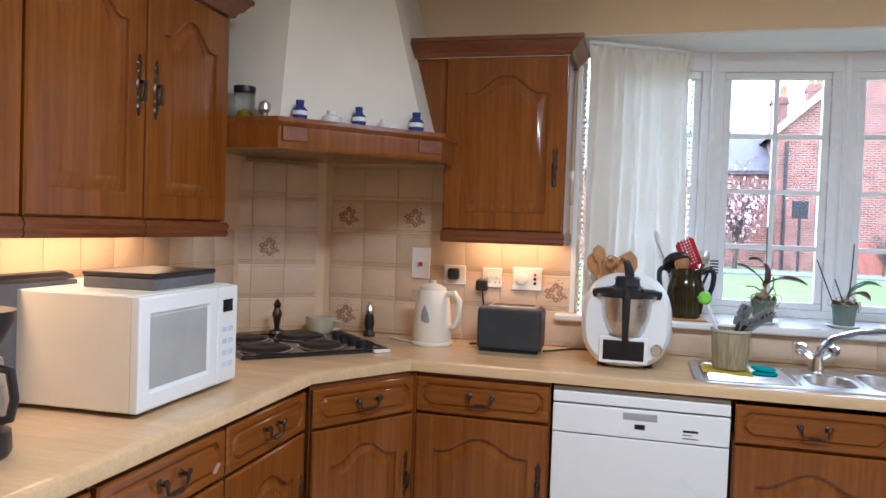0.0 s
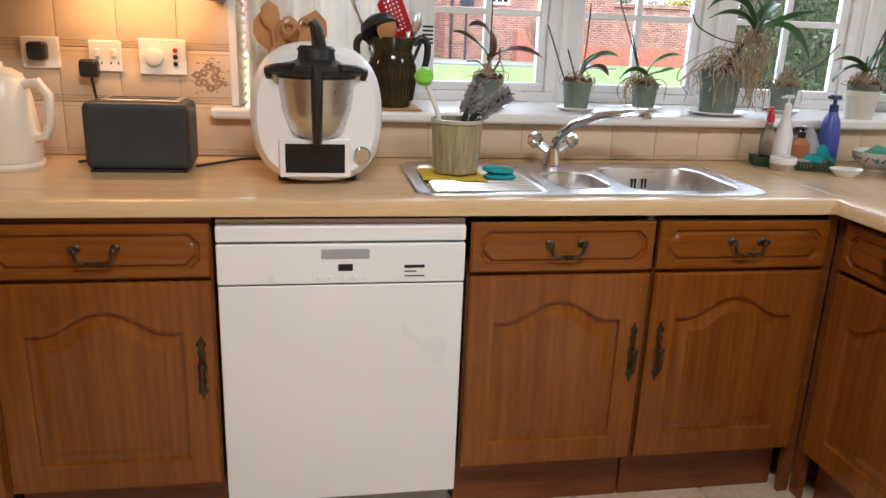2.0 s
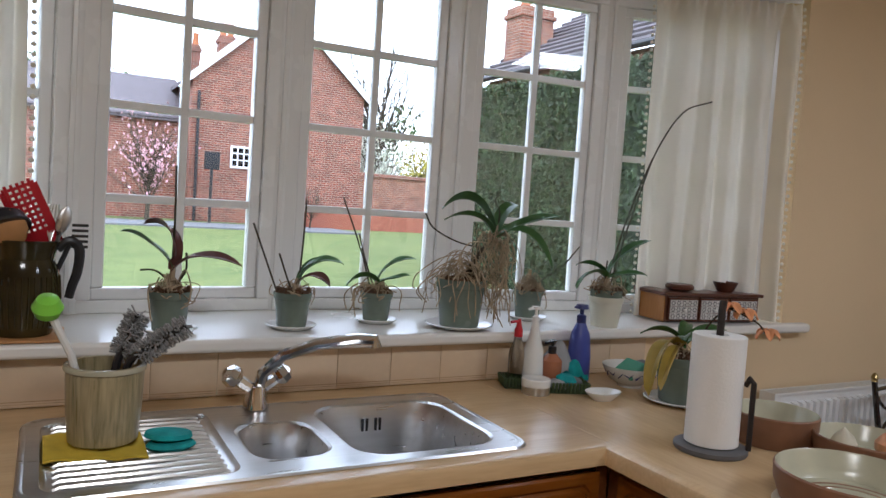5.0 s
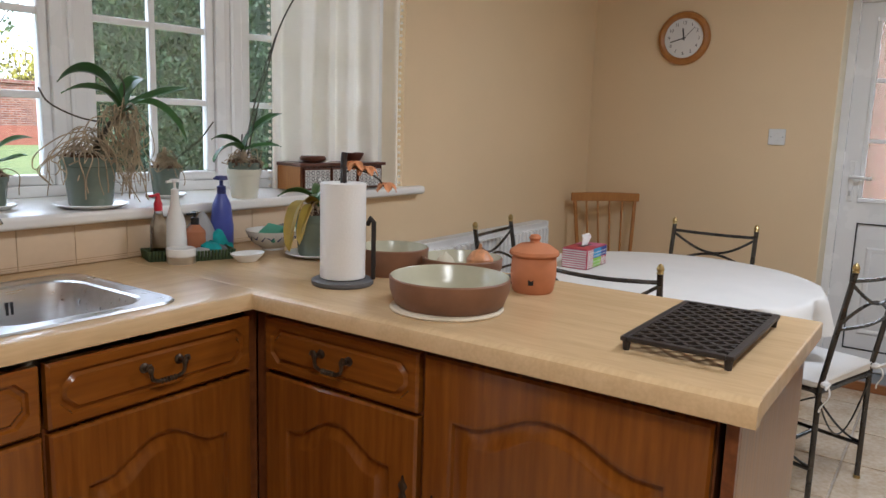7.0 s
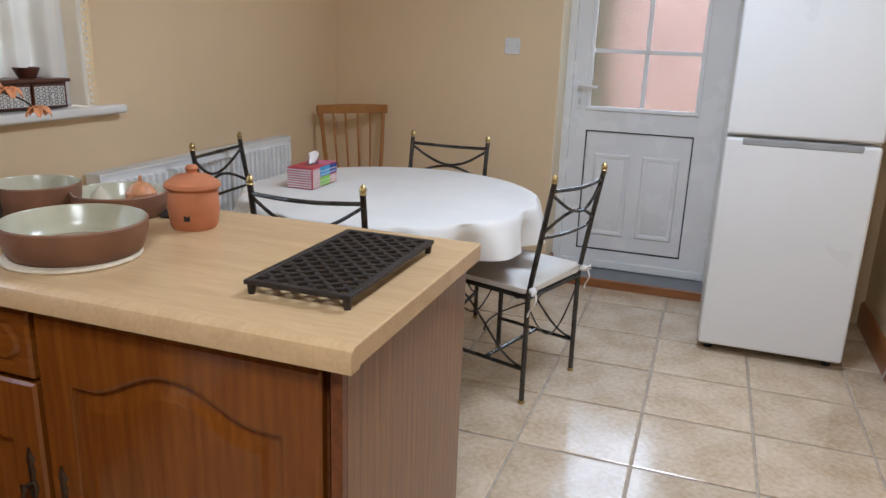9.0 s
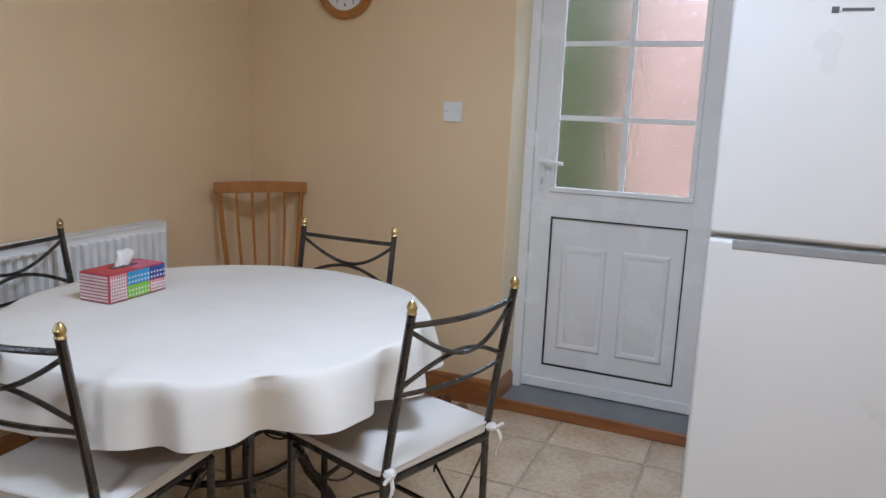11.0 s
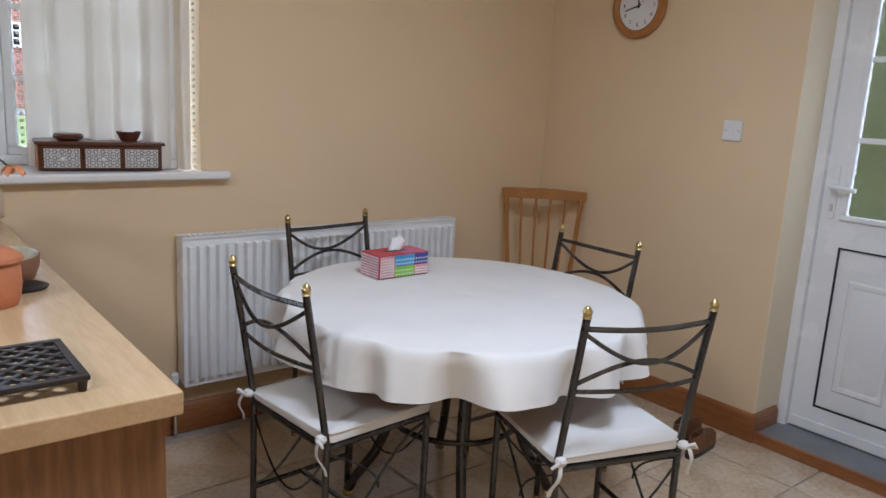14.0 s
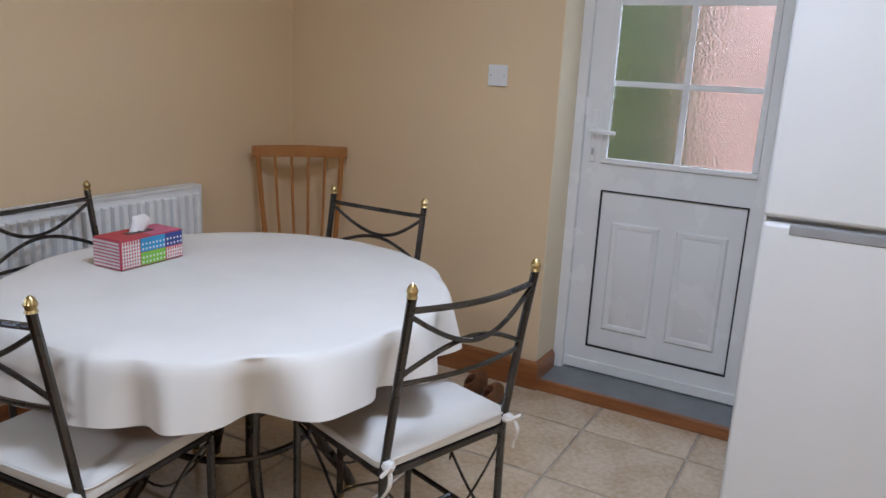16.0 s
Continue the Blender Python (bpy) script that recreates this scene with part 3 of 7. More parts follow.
def drawer_front(parent, x0, x1, z0, z1, material, name="drawer"):
    def octo(s, c, y):
        a, b, e, f = x0 + s, x1 - s, z0 + s, z1 - s
        return [(a + c, y, e), (b - c, y, e), (b, y, e + c), (b, y, f - c), (b - c, y, f), (a + c, y, f), (a, y, f - c), (a, y, e + c)]
    g = Geo().loops([octo(0, 0.001, 0), octo(0, 0.001, -0.016), octo(0.005, 0.001, -0.022), octo(0.022, 0.022, -0.022), octo(0.025, 0.022, -0.014), octo(0.030, 0.022, -0.014), octo(0.036, 0.022, -0.022)])
    return part(name, g, material, parent)


def drop_handle(parent, x, z):
    """A bail handle on two posts, with a beaded middle."""
    g = Geo()
    for s in (-1, 1):
        g.lathe([(0.0, 0.0), (0.011, 0.0), (0.011, 0.004), (0.006, 0.007), (0.005, 0.022), (0.0075, 0.026), (0, 0.03)], 10, pose(x + s * 0.042, -0.02, z + 0.012, 90))
    for sg in (-1, 1):
        pts = [(0.052, 0.014), (0.050, 0.021), (0.043, 0.022), (0.038, 0.014), (0.041, 0.002), (0.038, -0.010), (0.027, -0.016), (0.0, -0.018)]
        P = [Vector((x + sg * a, -0.045, z + b)) for a, b in pts]
        Q = []
        for a, b in zip(P, P[1:]):
            Q += [a, a.lerp(b, 0.5)]
        g.tube(Q + [P[-1]], 0.0042, 8)
    for k in range(-2, 3):
        g.lathe([(0, -0.006), (0.007, 0), (0, 0.006)], 8, pose(x + k * 0.008, -0.045, z - 0.017, 0, 90))
    return part("drawer_handle", g, BRONZE, parent, "dark bronze bail handle")


def plate_handle(parent, x, z):
    """An upright shaped back plate with a hanging pull."""
    def half(q):
        q = abs(q) / 0.086
        return 0.0035 + 0.0085 * math.exp(-(q / 0.22) ** 2) + 0.0065 * math.exp(-((q - 0.44) / 0.10) ** 2) + 0.0085 * math.exp(-((q - 0.72) / 0.10) ** 2) - 0.003 * max(0, q - 0.85) / 0.15
    zs = [-0.086 + 0.172 * k / 34 for k in range(35)]
    ring = lambda f, y: [(x + half(q) * f, y, z + q) for q in zs] + [(x - half(q) * f, y, z + q) for q in zs[::-1]]
    p = part("door_handle", Geo().loops([ring(1.0, -0.0205), ring(1.0, -0.0235), ring(0.55, -0.0275)]), BRONZE, parent, "dark bronze shaped handle plate")
    part("pull", Geo().lathe([(0.006, 0), (0.005, 0.02), (0.009, 0.026), (0, 0.03)], 10, pose(x, -0.02, z + 0.01, 90)).tube([(x, -0.045, z + 0.012), (x, -0.047, z - 0.01), (x, -0.045, z - 0.03), (x, -0.04, z - 0.045)], 0.005, 8, taper=lambda t: 0.7 + 0.8 * t), BRONZE, p)
    return p


TOPZ, DRZ, DOORB = 0.852, 0.715, 0.165


def base_unit(x, y, rz, w, hinge="l", drawer=True, label="", top=0.866):
    """A floor cupboard: carcass, plinth, drawer front and arched door; its front lies along local x, facing -y."""
    u = thing("base_cabinet", label or "stained oak base cabinet with drawer and arched panel door", "cabinet", pose(x, y, 0, 0, 0, rz), "fitted kitchen cabinets")
    part("body", Geo().box(0.001, w - 0.001, 0.002, 0.52, DOORB - 0.012, top), WOODD, u)
    part("plinth", Geo().box(0.001, w - 0.001, 0.05, 0.07, 0.0, DOORB - 0.013), WOODD, u)
    ztop = TOPZ
    if drawer:
        d = drawer_front(u, 0.004, w - 0.004, DRZ + 0.006, TOPZ, WOODH)
        drop_handle(d, w / 2, (DRZ + TOPZ) / 2)
        ztop = DRZ - 0.004
    d = door_front(u, 0.004, w - 0.004, DOORB, ztop, WOODV)
    plate_handle(d, w - 0.035 if hinge == "l" else 0.035, ztop - 0.22 if drawer else 0.47)
    return u


FY = 2.915  # front plane of the sink run (carcass)
corner = base_unit(-0.355, FY, 0, 0.505, "l")
part("corner_post", Geo().box(-0.026, 0.003, -0.014, 0.02, DOORB - 0.01, 0.862), WOODV, corner, bevel=0.003)
base_unit(0.765, FY, 0, 0.492, "l", top=0.72)
base_unit(1.262, FY, 0, 0.492, "r", top=0.72)
FX = 1.775 + 0.02
base_unit(FX, 2.875, -90, 0.468, "l")
base_unit(FX, 2.40, -90, 0.585, "r", drawer=False, label="stained oak full height appliance door in the peninsula")
base_unit(-0.635, 1.52, 90, 0.49, "l")
base_unit(-0.635, 2.015, 90, 0.49, "l")
base_unit(-0.635, 0.50, 90, 0.50, "r")
base_unit(-0.635, 1.01, 90, 0.50, "r")
_ca = math.degrees(math.atan2(0.385, 0.245))
base_unit(-0.612, 2.522, _ca, 0.445, "l", label="stained oak diagonal corner cabinet below the hob")
g = Geo().box(1.755, 1.79, FY + 0.005, FY + 0.02, 0.0, 0.866).box(FX + 0.0, FX + 0.015, 2.877, FY + 0.004, 0.0, 0.866)
tagged(part("corner_post", g, WOODD, None), "stained oak corner post between cabinets", "cabinet post")

# peninsula end and back
pe = thing("peninsula_panel", "oak veneer end and back panel of the peninsula", "panel")
part("end_panel", Geo().box(1.79, 2.37, 1.780, 1.798, 0.0, 0.868), WOODP, pe)
part("back_panel", Geo().box(2.352, 2.37, 1.80, W - 0.002, 0.0, 0.868), WOODP, pe)
part("edge_strip", Geo().box(1.772, 1.788, 1.780, 1.80, 0.0, 0.868), WOODD, pe)

# ---- worktop ----
T = 0.912
EDGE = [(0.0, T - 0.04), (0.0, T - 0.014), (-0.004, T - 0.005), (-0.014, T), (-0.03, T), (-0.03, T - 0.04)]
SX0, SX1, SY0, SY1 = 0.66, 1.56, 2.965, 3.335   # hole for the sink
wt = thing("worktop", "pale beech effect laminate worktop with rolled front edge", "worktop")
NOSE = [(-0.60, SOUTH + 0.002), (-0.60, 2.52), (-0.37, 2.88), (1.745, 2.88), (1.745, 1.752)]
part("front_edge", Geo().sweep(EDGE, NOSE), WORKTOP, wt)


def plate_with_holes(outer, holes, z):
    """A flat sheet with openings, filled by triangles."""
    bm = bmesh.new()
    edges = []
    for loop in [outer] + holes:
        vs = [bm.verts.new((p[0], p[1], z)) for p in loop]
        edges += [bm.edges.new((vs[k], vs[(k + 1) % len(vs)])) for k in range(len(vs))]
    bmesh.ops.triangle_fill(bm, use_beauty=True, use_dissolve=False, edges=edges)
    bm.verts.index_update()
    g = Geo().add([v.co[:] for v in bm.verts], [tuple(v.index for v in f.verts) for f in bm.faces])
    bm.free()
    return g


top = [(WEST + 0.001, SOUTH + 0.002), (-0.615, SOUTH + 0.002), (-0.615, 2.525), (-0.378, 2.895), (1.773, 2.895), (1.773, W - 0.001), (-1.0, W - 0.001), (WEST + 0.001, 3.21)]
part("top", plate_with_holes(top, [[(SX0, SY0), (SX1, SY0), (SX1, SY1), (SX0, SY1)]], T - 0.0003), WORKTOP, wt)
g = Geo().box(1.773, 2.392, 1.754, W - 0.001, T - 0.04, T)
part("peninsula_top", g, WORKTOPY, wt, bevel=0.004)


# ---- wall cupboards, hood, tiles ----
def cornice(parent, path):
    z = 2.10
    part("cornice", Geo().sweep([(0, z), (0.012, z), (0.018, z + 0.015), (0.03, z + 0.022), (0.05, z + 0.05), (0.058, z + 0.052), (0.058, z + 0.068), (0, z + 0.068)], path), WOODD, parent, "dark moulded cornice")


def pelmet(parent, path):
    z = 1.352
    part("pelmet", Geo().sweep([(-0.02, z), (0.004, z), (0.01, z + 0.012), (0.006, z + 0.022), (0.012, z + 0.034), (0.004, z + 0.05), (-0.02, z + 0.05)], path), WOODD, parent, "dark moulded light pelmet")


u = thing("wall_cabinet", "stained oak wall cabinet with arched panel door", "cabinet", pose(-0.325, 3.20, 0), "fitted kitchen cabinets")
part("body", Geo().box(-0.03, 0.465, 0.0, 0.278, 1.402, 2.10), WOODV, u)
part("filler_panel", Geo().box(-0.165, -0.03, 0.004, 0.278, 1.772, 2.10), WOODV, u)
d = door_front(u, -0.026, 0.461, 1.405, 2.096, WOODV, 0.07)
plate_handle(d, 0.425, 1.66)
cornice(u, [(-0.165, -0.02), (0.465, -0.02), (0.465, 0.278)])
pelmet(u, [(-0.03, -0.018), (0.463, -0.018), (0.463, 0.278)])
for y0, w, hs in ((2.09, 0.43, "l"), (1.655, 0.43, "r"), (1.22, 0.43, "l"), (0.785, 0.43, "r")):
    u = thing("wall_cabinet", "honey oak wall cabinet with arched panel door", "cabinet", pose(-0.965, y0, 0, 0, 0, 90), "fitted kitchen cabinets")
    part("body", Geo().box(0, w, 0.0, 0.303, 1.402, 2.10), WOODV, u)
    d = door_front(u, 0.003, w - 0.003, 1.405, 2.096, WOODV, 0.07)
    plate_handle(d, 0.035 if hs == "l" else w - 0.035, 1.78)
    end = y0 == 2.09
    cornice(u, [(0.0, -0.02), (w, -0.02)] + ([(w, 0.303)] if end else []))
    pelmet(u, [(0.0, -0.018), (w, -0.018)] + ([(w, 0.303)] if end else []))

hood = thing("cooker_hood", "white plastered chimney hood with oak mantel shelf across the corner", "cooker hood")
ring = lambda i, b, z: [(-0.775 + 0.7 * (i - b), 2.56 + 0.7 * (i + b), z), (-0.345 - 0.7 * (i + b), 3.0 - 0.7 * (i - b), z), (-0.345 - 0.7 * (i + b), W - 0.002, z), (WEST + 0.002, W - 0.002, z), (WEST + 0.002, 2.56 + 0.7 * (i + b), z)]
part("canopy", Geo().loops([ring(0.01, 0.03, 1.70), ring(0.02, 0.05, 1.765), ring(0.13, 0.24, CEILZ - 0.001)]), mat("white_rough_plaster", (0.78, 0.72, 0.60), 0.85, var=0.04, scale=5, bump=0.5, bscale=60), hood)
mant = [(WEST + 0.004, 2.545), (-0.765, 2.545), (-0.325, 2.985), (-0.325, W - 0.004)]
part("mantel", Geo().sweep([(-0.02, 1.66), (0.012, 1.66), (0.018, 1.675), (0.018, 1.735), (0.03, 1.75), (0.03, 1.765), (-0.02, 1.765)], mant), WOODV, hood, "stained oak mantel beam")
part("mantel_top", Geo().prism([(WEST + 0.004, 2.56), (-0.77, 2.56), (-0.34, 2.99), (-0.34, W - 0.004), (WEST + 0.004, W - 0.004)], 1.69, 1.762), WOODH, hood)
for a in (0.08, 0.92):
    x, y = -0.765 + 0.44 * a, 2.545 + 0.44 * a
    part("carved_block", Geo().box(-0.045, 0.045, -0.028, 0.0, 1.685, 1.735, pose(x, y, 0, 0, 0, 45)), WOODD, hood, bevel=0.004)

# wall tiles: one mesh, many tiles
TS = 0.152
_q = lambda s, y: [(s, y, s), (TS - s, y, s), (TS - s, y, TS - s), (s, y, TS - s)]
tm = mesh("wall_tile", Geo().loops([_q(0.001, 0), _q(0.001, -0.004), _q(0.004, -0.0055)]), TILE)
_g = Geo()
for _z, _h in ((0.010, 0.0016), (0.017, 0.0026), (TS - 0.012, 0.0016)):
    _g.box(0.003, TS - 0.003, -0.0059, -0.005, _z, _z + _h)
tlm = mesh("printed_line", _g, mat("tan_printed_line", (0.42, 0.28, 0.16), 0.35, var=0.2, scale=40))
fl = Geo()
random.seed(5)
for k in range(9):
    a = 6.283 * k / 9 + random.uniform(-0.2, 0.2)
    r = 0.030 if k % 3 else 0.018
    cx, cz = TS / 2 + r * math.cos(a), TS / 2 + r * math.sin(a)
    for q in range(6):
        b = 6.283 * q / 6 + k
        fl.lathe([(0.0062, 0), (0.005, 0.0004), (0, 0.0005)], 7, pose(cx + 0.008 * math.cos(b), -0.0056, cz + 0.008 * math.sin(b), 90), 1, 0.75)
for k in range(26):
    a, r = random.random() * 6.283, random.uniform(0.036, 0.057)
    fl.lathe([(0.006, 0), (0.004, 0.0004), (0, 0.0005)], 6, pose(TS / 2 + r * math.cos(a), -0.0056, TS / 2 + r * math.sin(a), 90, 0, 0), random.uniform(0.5, 1.1), random.uniform(0.3, 0.6))
flm = mesh("printed_flower", fl, DECOR)


def tiled(name, m, n, rows, decor=(), low=False):
    base = tagged(new(name, mesh(name, Geo().box(0, n * TS, -0.002, 0.001, 0.0, rows * TS if not low else 0.114), GROUT)), "beige glazed wall tiles with brown flower prints", "tiling", kind="structure")
    base.matrix_basis = m @ Matrix.Diagonal((1.065 if name == "wall_tiles_north" else 1.0, 1, 1, 1))
    for i in range(n):
        for j in range(rows):
            o = new("tile", tm)
            o.parent = base
            o.matrix_basis = Matrix.LocRotScale((i * TS, -0.002, j * TS), None, (1, 1, 0.75 if low else 1))
            p = new("printed_line", tlm)
            p.parent = o
            if (i, j) in decor:
                f = new("printed_flower", flm)
                f.parent = o
    return base


tiled("wall_tiles_north", pose(-0.965, W - 0.001, T + 0.002), 7, 5, {(0, 0), (0, 3), (2, 3), (6, 1)})
tiled("wall_tiles_corner", pose(-1.0 - 0.5 * 0.382 - 0.155 * 0.98, W - 0.5 * 0.382 - 0.155 + 0.002 - 0.03, T + 0.002, 0, 0, 45), 3, 5, {(1, 2)})
tiled("wall_tiles_west", pose(WEST + 0.001, 3.12 - 14 * TS, T + 0.002, 0, 0, 90), 14, 3)
tiled("wall_tiles_sink", pose(0.13, W - 0.001, T + 0.002), 15, 1, low=True)
struct("tile_trim", Geo().box(0.150, 0.172, W - 0.014, W - 0.001, 1.062, 2.2), WHITEPAINT, "cream painted edge trim beside the bay", "trim", bevel=0.003)


# ---- appliances ----
def dishwasher():
    d = thing("dishwasher", "white freestanding dishwasher with control panel", "dishwasher", pose(0.158, 2.905, 0))
    w = 0.598
    part("body", Geo().box(0, w, 0.02, 0.55, 0.09, 0.855), WHITE, d)
    part("plinth", Geo().box(0.01, w - 0.01, 0.05, 0.07, 0, 0.09), GREY, d)
    part("door", Geo().box(0.002, w - 0.002, -0.012, 0.02, 0.10, 0.698), WHITE, d, bevel=0.004)
    c = part("control_panel", Geo().box(0.002, w - 0.002, -0.016, 0.02, 0.702, 0.802), WHITE, d, bevel=0.004)
    part("top_strip", Geo().box(0.002, w - 0.002, -0.016, 0.02, 0.808, 0.846), WHITE, d, bevel=0.004)
    part("grip", Geo().box(0.245, 0.36, -0.0175, -0.014, 0.765, 0.79), GREY, c, "grey recessed grip", bevel=0.002)
    part("display", Geo().box(0.285, 0.32, -0.0175, -0.014, 0.735, 0.752), BLACKG, c, "small black display")
    for x in (0.24, 0.265, 0.30, 0.325, 0.35):
        part("button", Geo().lathe([(0.006, 0), (0.006, 0.003), (0, 0.004)], 10, pose(x, -0.016, 0.718, 90)), WHITE, c)
    part("knob", Geo().lathe([(0.012, 0), (0.012, 0.003), (0, 0.004)], 14, pose(0.135, -0.016, 0.718, 90)), WHITE, c)
    part("badge", Geo().box(0.445, 0.495, -0.0172, -0.0155, 0.74, 0.748).box(0.445, 0.475, -0.0172, -0.0155, 0.730, 0.733).box(0.445, 0.495, -0.0172, -0.0155, 0.718, 0.721), BLACK, c, "small dark badge and lines of print")
    part("label_panel", Geo().box(0.43, 0.505, -0.0166, -0.0155, 0.71, 0.785), WHITE, c)


dishwasher()


def fridge():
    f = thing("fridge_freezer", "white two-door fridge freezer standing by the back door", "fridge freezer", pose(4.25, 1.24, 0, 0, 0, -90))
    w = 0.60
    part("cabinet", Geo().box(0, w, 0.06, 0.60, 0.03, 1.75), WHITE, f, bevel=0.006)
    part("lower_door", Geo().box(0, w, 0.0, 0.055, 0.04, 0.985), WHITE, f, bevel=0.014)
    part("upper_door", Geo().box(0, w, 0.0, 0.055, 0.998, 1.745), WHITE, f, bevel=0.014)
    part("grip", Geo().box(0.07, w - 0.07, -0.003, 0.03, 0.958, 0.9845), GREY, f, "grey finger grip", bevel=0.003)
    for x in (0.05, w - 0.05):
        part("foot", Geo().lathe([(0.02, 0), (0.02, 0.03)], 12, pose(x, 0.08, 0)), BLACK, f)
    part("badge", Geo().box(0.25, 0.268, -0.002, 0.001, 1.62, 1.636).box(0.275, 0.35, -0.002, 0.001, 1.624, 1.632), DKGREY, f, "dark grey badge")


fridge()


def hob():
    h = thing("hob", "black four-plate electric hob with side knobs", "hob", pose(-0.89, 2.985, T, 0, 0, 45))
    part("plate", Geo().loops([[(x * s, y * s, z) for x, y in ((-0.29, -0.255), (0.29, -0.255), (0.29, 0.255), (-0.29, 0.255))] for s, z in ((1, 0), (1, 0.012), (0.985, 0.017), (0.95, 0.017), (0.945, 0.013))]), BLACKG, h)
    for x, y, r in ((-0.17, -0.12, 0.09), (-0.17, 0.13, 0.075), (0.06, -0.12, 0.075), (0.06, 0.13, 0.09)):
        r_ = part("ring", Geo().lathe([(r + 0.012, 0), (r + 0.012, 0.004), (r, 0.005), (r, 0.012), (r * 0.95, 0.014), (r * 0.25, 0.013), (r * 0.2, 0.011), (0, 0.011)], 32, pose(x, y, 0.0135)), CAST, h, "cast iron hot plate")
        part("rim", Geo().lathe([(r + 0.02, 0), (r + 0.02, 0.002), (r + 0.013, 0.003), (r + 0.013, 0)], 32, pose(x, y, 0.0135)), CHROME, r_, "bright steel rim")
    for k in range(4):
        part("knob", Geo().lathe([(0.021, 0), (0.02, 0.018), (0.015, 0.02), (0, 0.02)], 16, pose(0.225, -0.13 + 0.085 * k, 0.0135)), BLACK, h)
    part("corner_guard", Geo().box(0.22, 0.29, -0.275, -0.255, 0.0, 0.014), SAUCER, h, "white loose corner piece", bevel=0.004)


hob()


def microwave():
    m = thing("microwave", "white microwave oven on the worktop", "microwave", pose(-0.745, 1.80, T, 0, 0, 92))
    w, dp, ht = 0.48, 0.46, 0.305
    part("body", Geo().box(0, w, 0.012, dp, 0.012, ht), CREAMPL, m, bevel=0.006)
    dr = part("door", Geo().loops([[(a, y, b) for a, b in ((s, 0.014 + s), (0.37 - s, 0.014 + s), (0.37 - s, ht - 0.004 - s), (s, ht - 0.004 - s))] for s, y in ((0, 0.012), (0, -0.008), (0.005, -0.012), (0.042, -0.012), (0.05, -0.004))]), WHITE, m)
    part("window", Geo().box(0.051, 0.318, -0.006, -0.004, 0.066, ht - 0.056), mat("pale_mesh_glass", (0.42, 0.42, 0.40), 0.2, var=0.08), dr, "pale mesh window")
    c = part("control_panel", Geo().box(0.372, w, -0.012, 0.012, 0.014, ht - 0.004), WHITE, m, bevel=0.004)
    part("display", Geo().box(0.395, 0.45, -0.0135, -0.011, 0.225, 0.262), BLACKG, c)
    for j in range(4):
        for i in range(2):
            part("button", Geo().box(0.395 + i * 0.034, 0.42 + i * 0.034, -0.0135, -0.011, 0.06 + j * 0.035, 0.075 + j * 0.035), mat("button_blue", (0.55, 0.62, 0.72), 0.5) if (i, j) == (0, 0) else bpy.data.materials["button_blue"], c)
    for x in (0.05, w - 0.05):
        for y in (0.05, dp - 0.04):
            part("foot", Geo().lathe([(0.014, 0), (0.014, 0.012)], 10, pose(x, y, 0)), BLACK, m)
    b = thing("tablet_case", "flat black box lying on the microwave", "box", pose(-0.79, 1.93, T + ht, 0, 0, 92))
    part("lid", Geo().box(0, 0.31, 0, 0.22, 0.032, 0.045), BLACK, b, bevel=0.004)
    part("base", Geo().box(0.002, 0.308, 0.002, 0.218, 0.0, 0.031), DKGREY, b, bevel=0.004)
    b = thing("toaster_tray", "black tray standing behind the microwave", "tray", pose(-1.1, 1.60, T))
    part("rim", Geo().tube([(0, 0, 0.33), (0, 0.35, 0.33), (-0.02, 0.4, 0.32)], 0.015, 8), BLACK, b)
    part("panel", Geo().box(-0.012, 0.012, 0, 0.4, 0.0, 0.32), DKGREY, b, bevel=0.005)


microwave()


def coffee_maker():
    c = thing("coffee_maker", "black filter coffee maker with steel jug", "coffee maker", pose(-0.86, 1.44, T))
    part("base", Geo().lathe([(0.075, 0), (0.08, 0.01), (0.078, 0.05), (0.07, 0.055), (0, 0.055)], 24), BLACK, c)
    j = part("jug", Geo().lathe([(0.06, 0.056), (0.072, 0.07), (0.075, 0.11), (0.066, 0.15), (0.06, 0.20), (0.05, 0.2), (0, 0.2)], 24), STEEL, c, "steel insulated jug")
    part("jug_handle", Geo().tube([(0.06, 0.0, 0.19), (0.105, 0, 0.185), (0.115, 0, 0.13), (0.105, 0, 0.09), (0.07, 0, 0.08)], 0.009, 8), BLACK, j)
    part("funnel", Geo().lathe([(0.05, 0.2), (0.05, 0.215), (0.085, 0.28), (0.085, 0.3), (0, 0.3)], 20), BLACK, c)
    part("tower", Geo().box(-0.2, -0.085, -0.07, 0.07, 0, 0.33), BLACK, c, bevel=0.01)


coffee_maker()


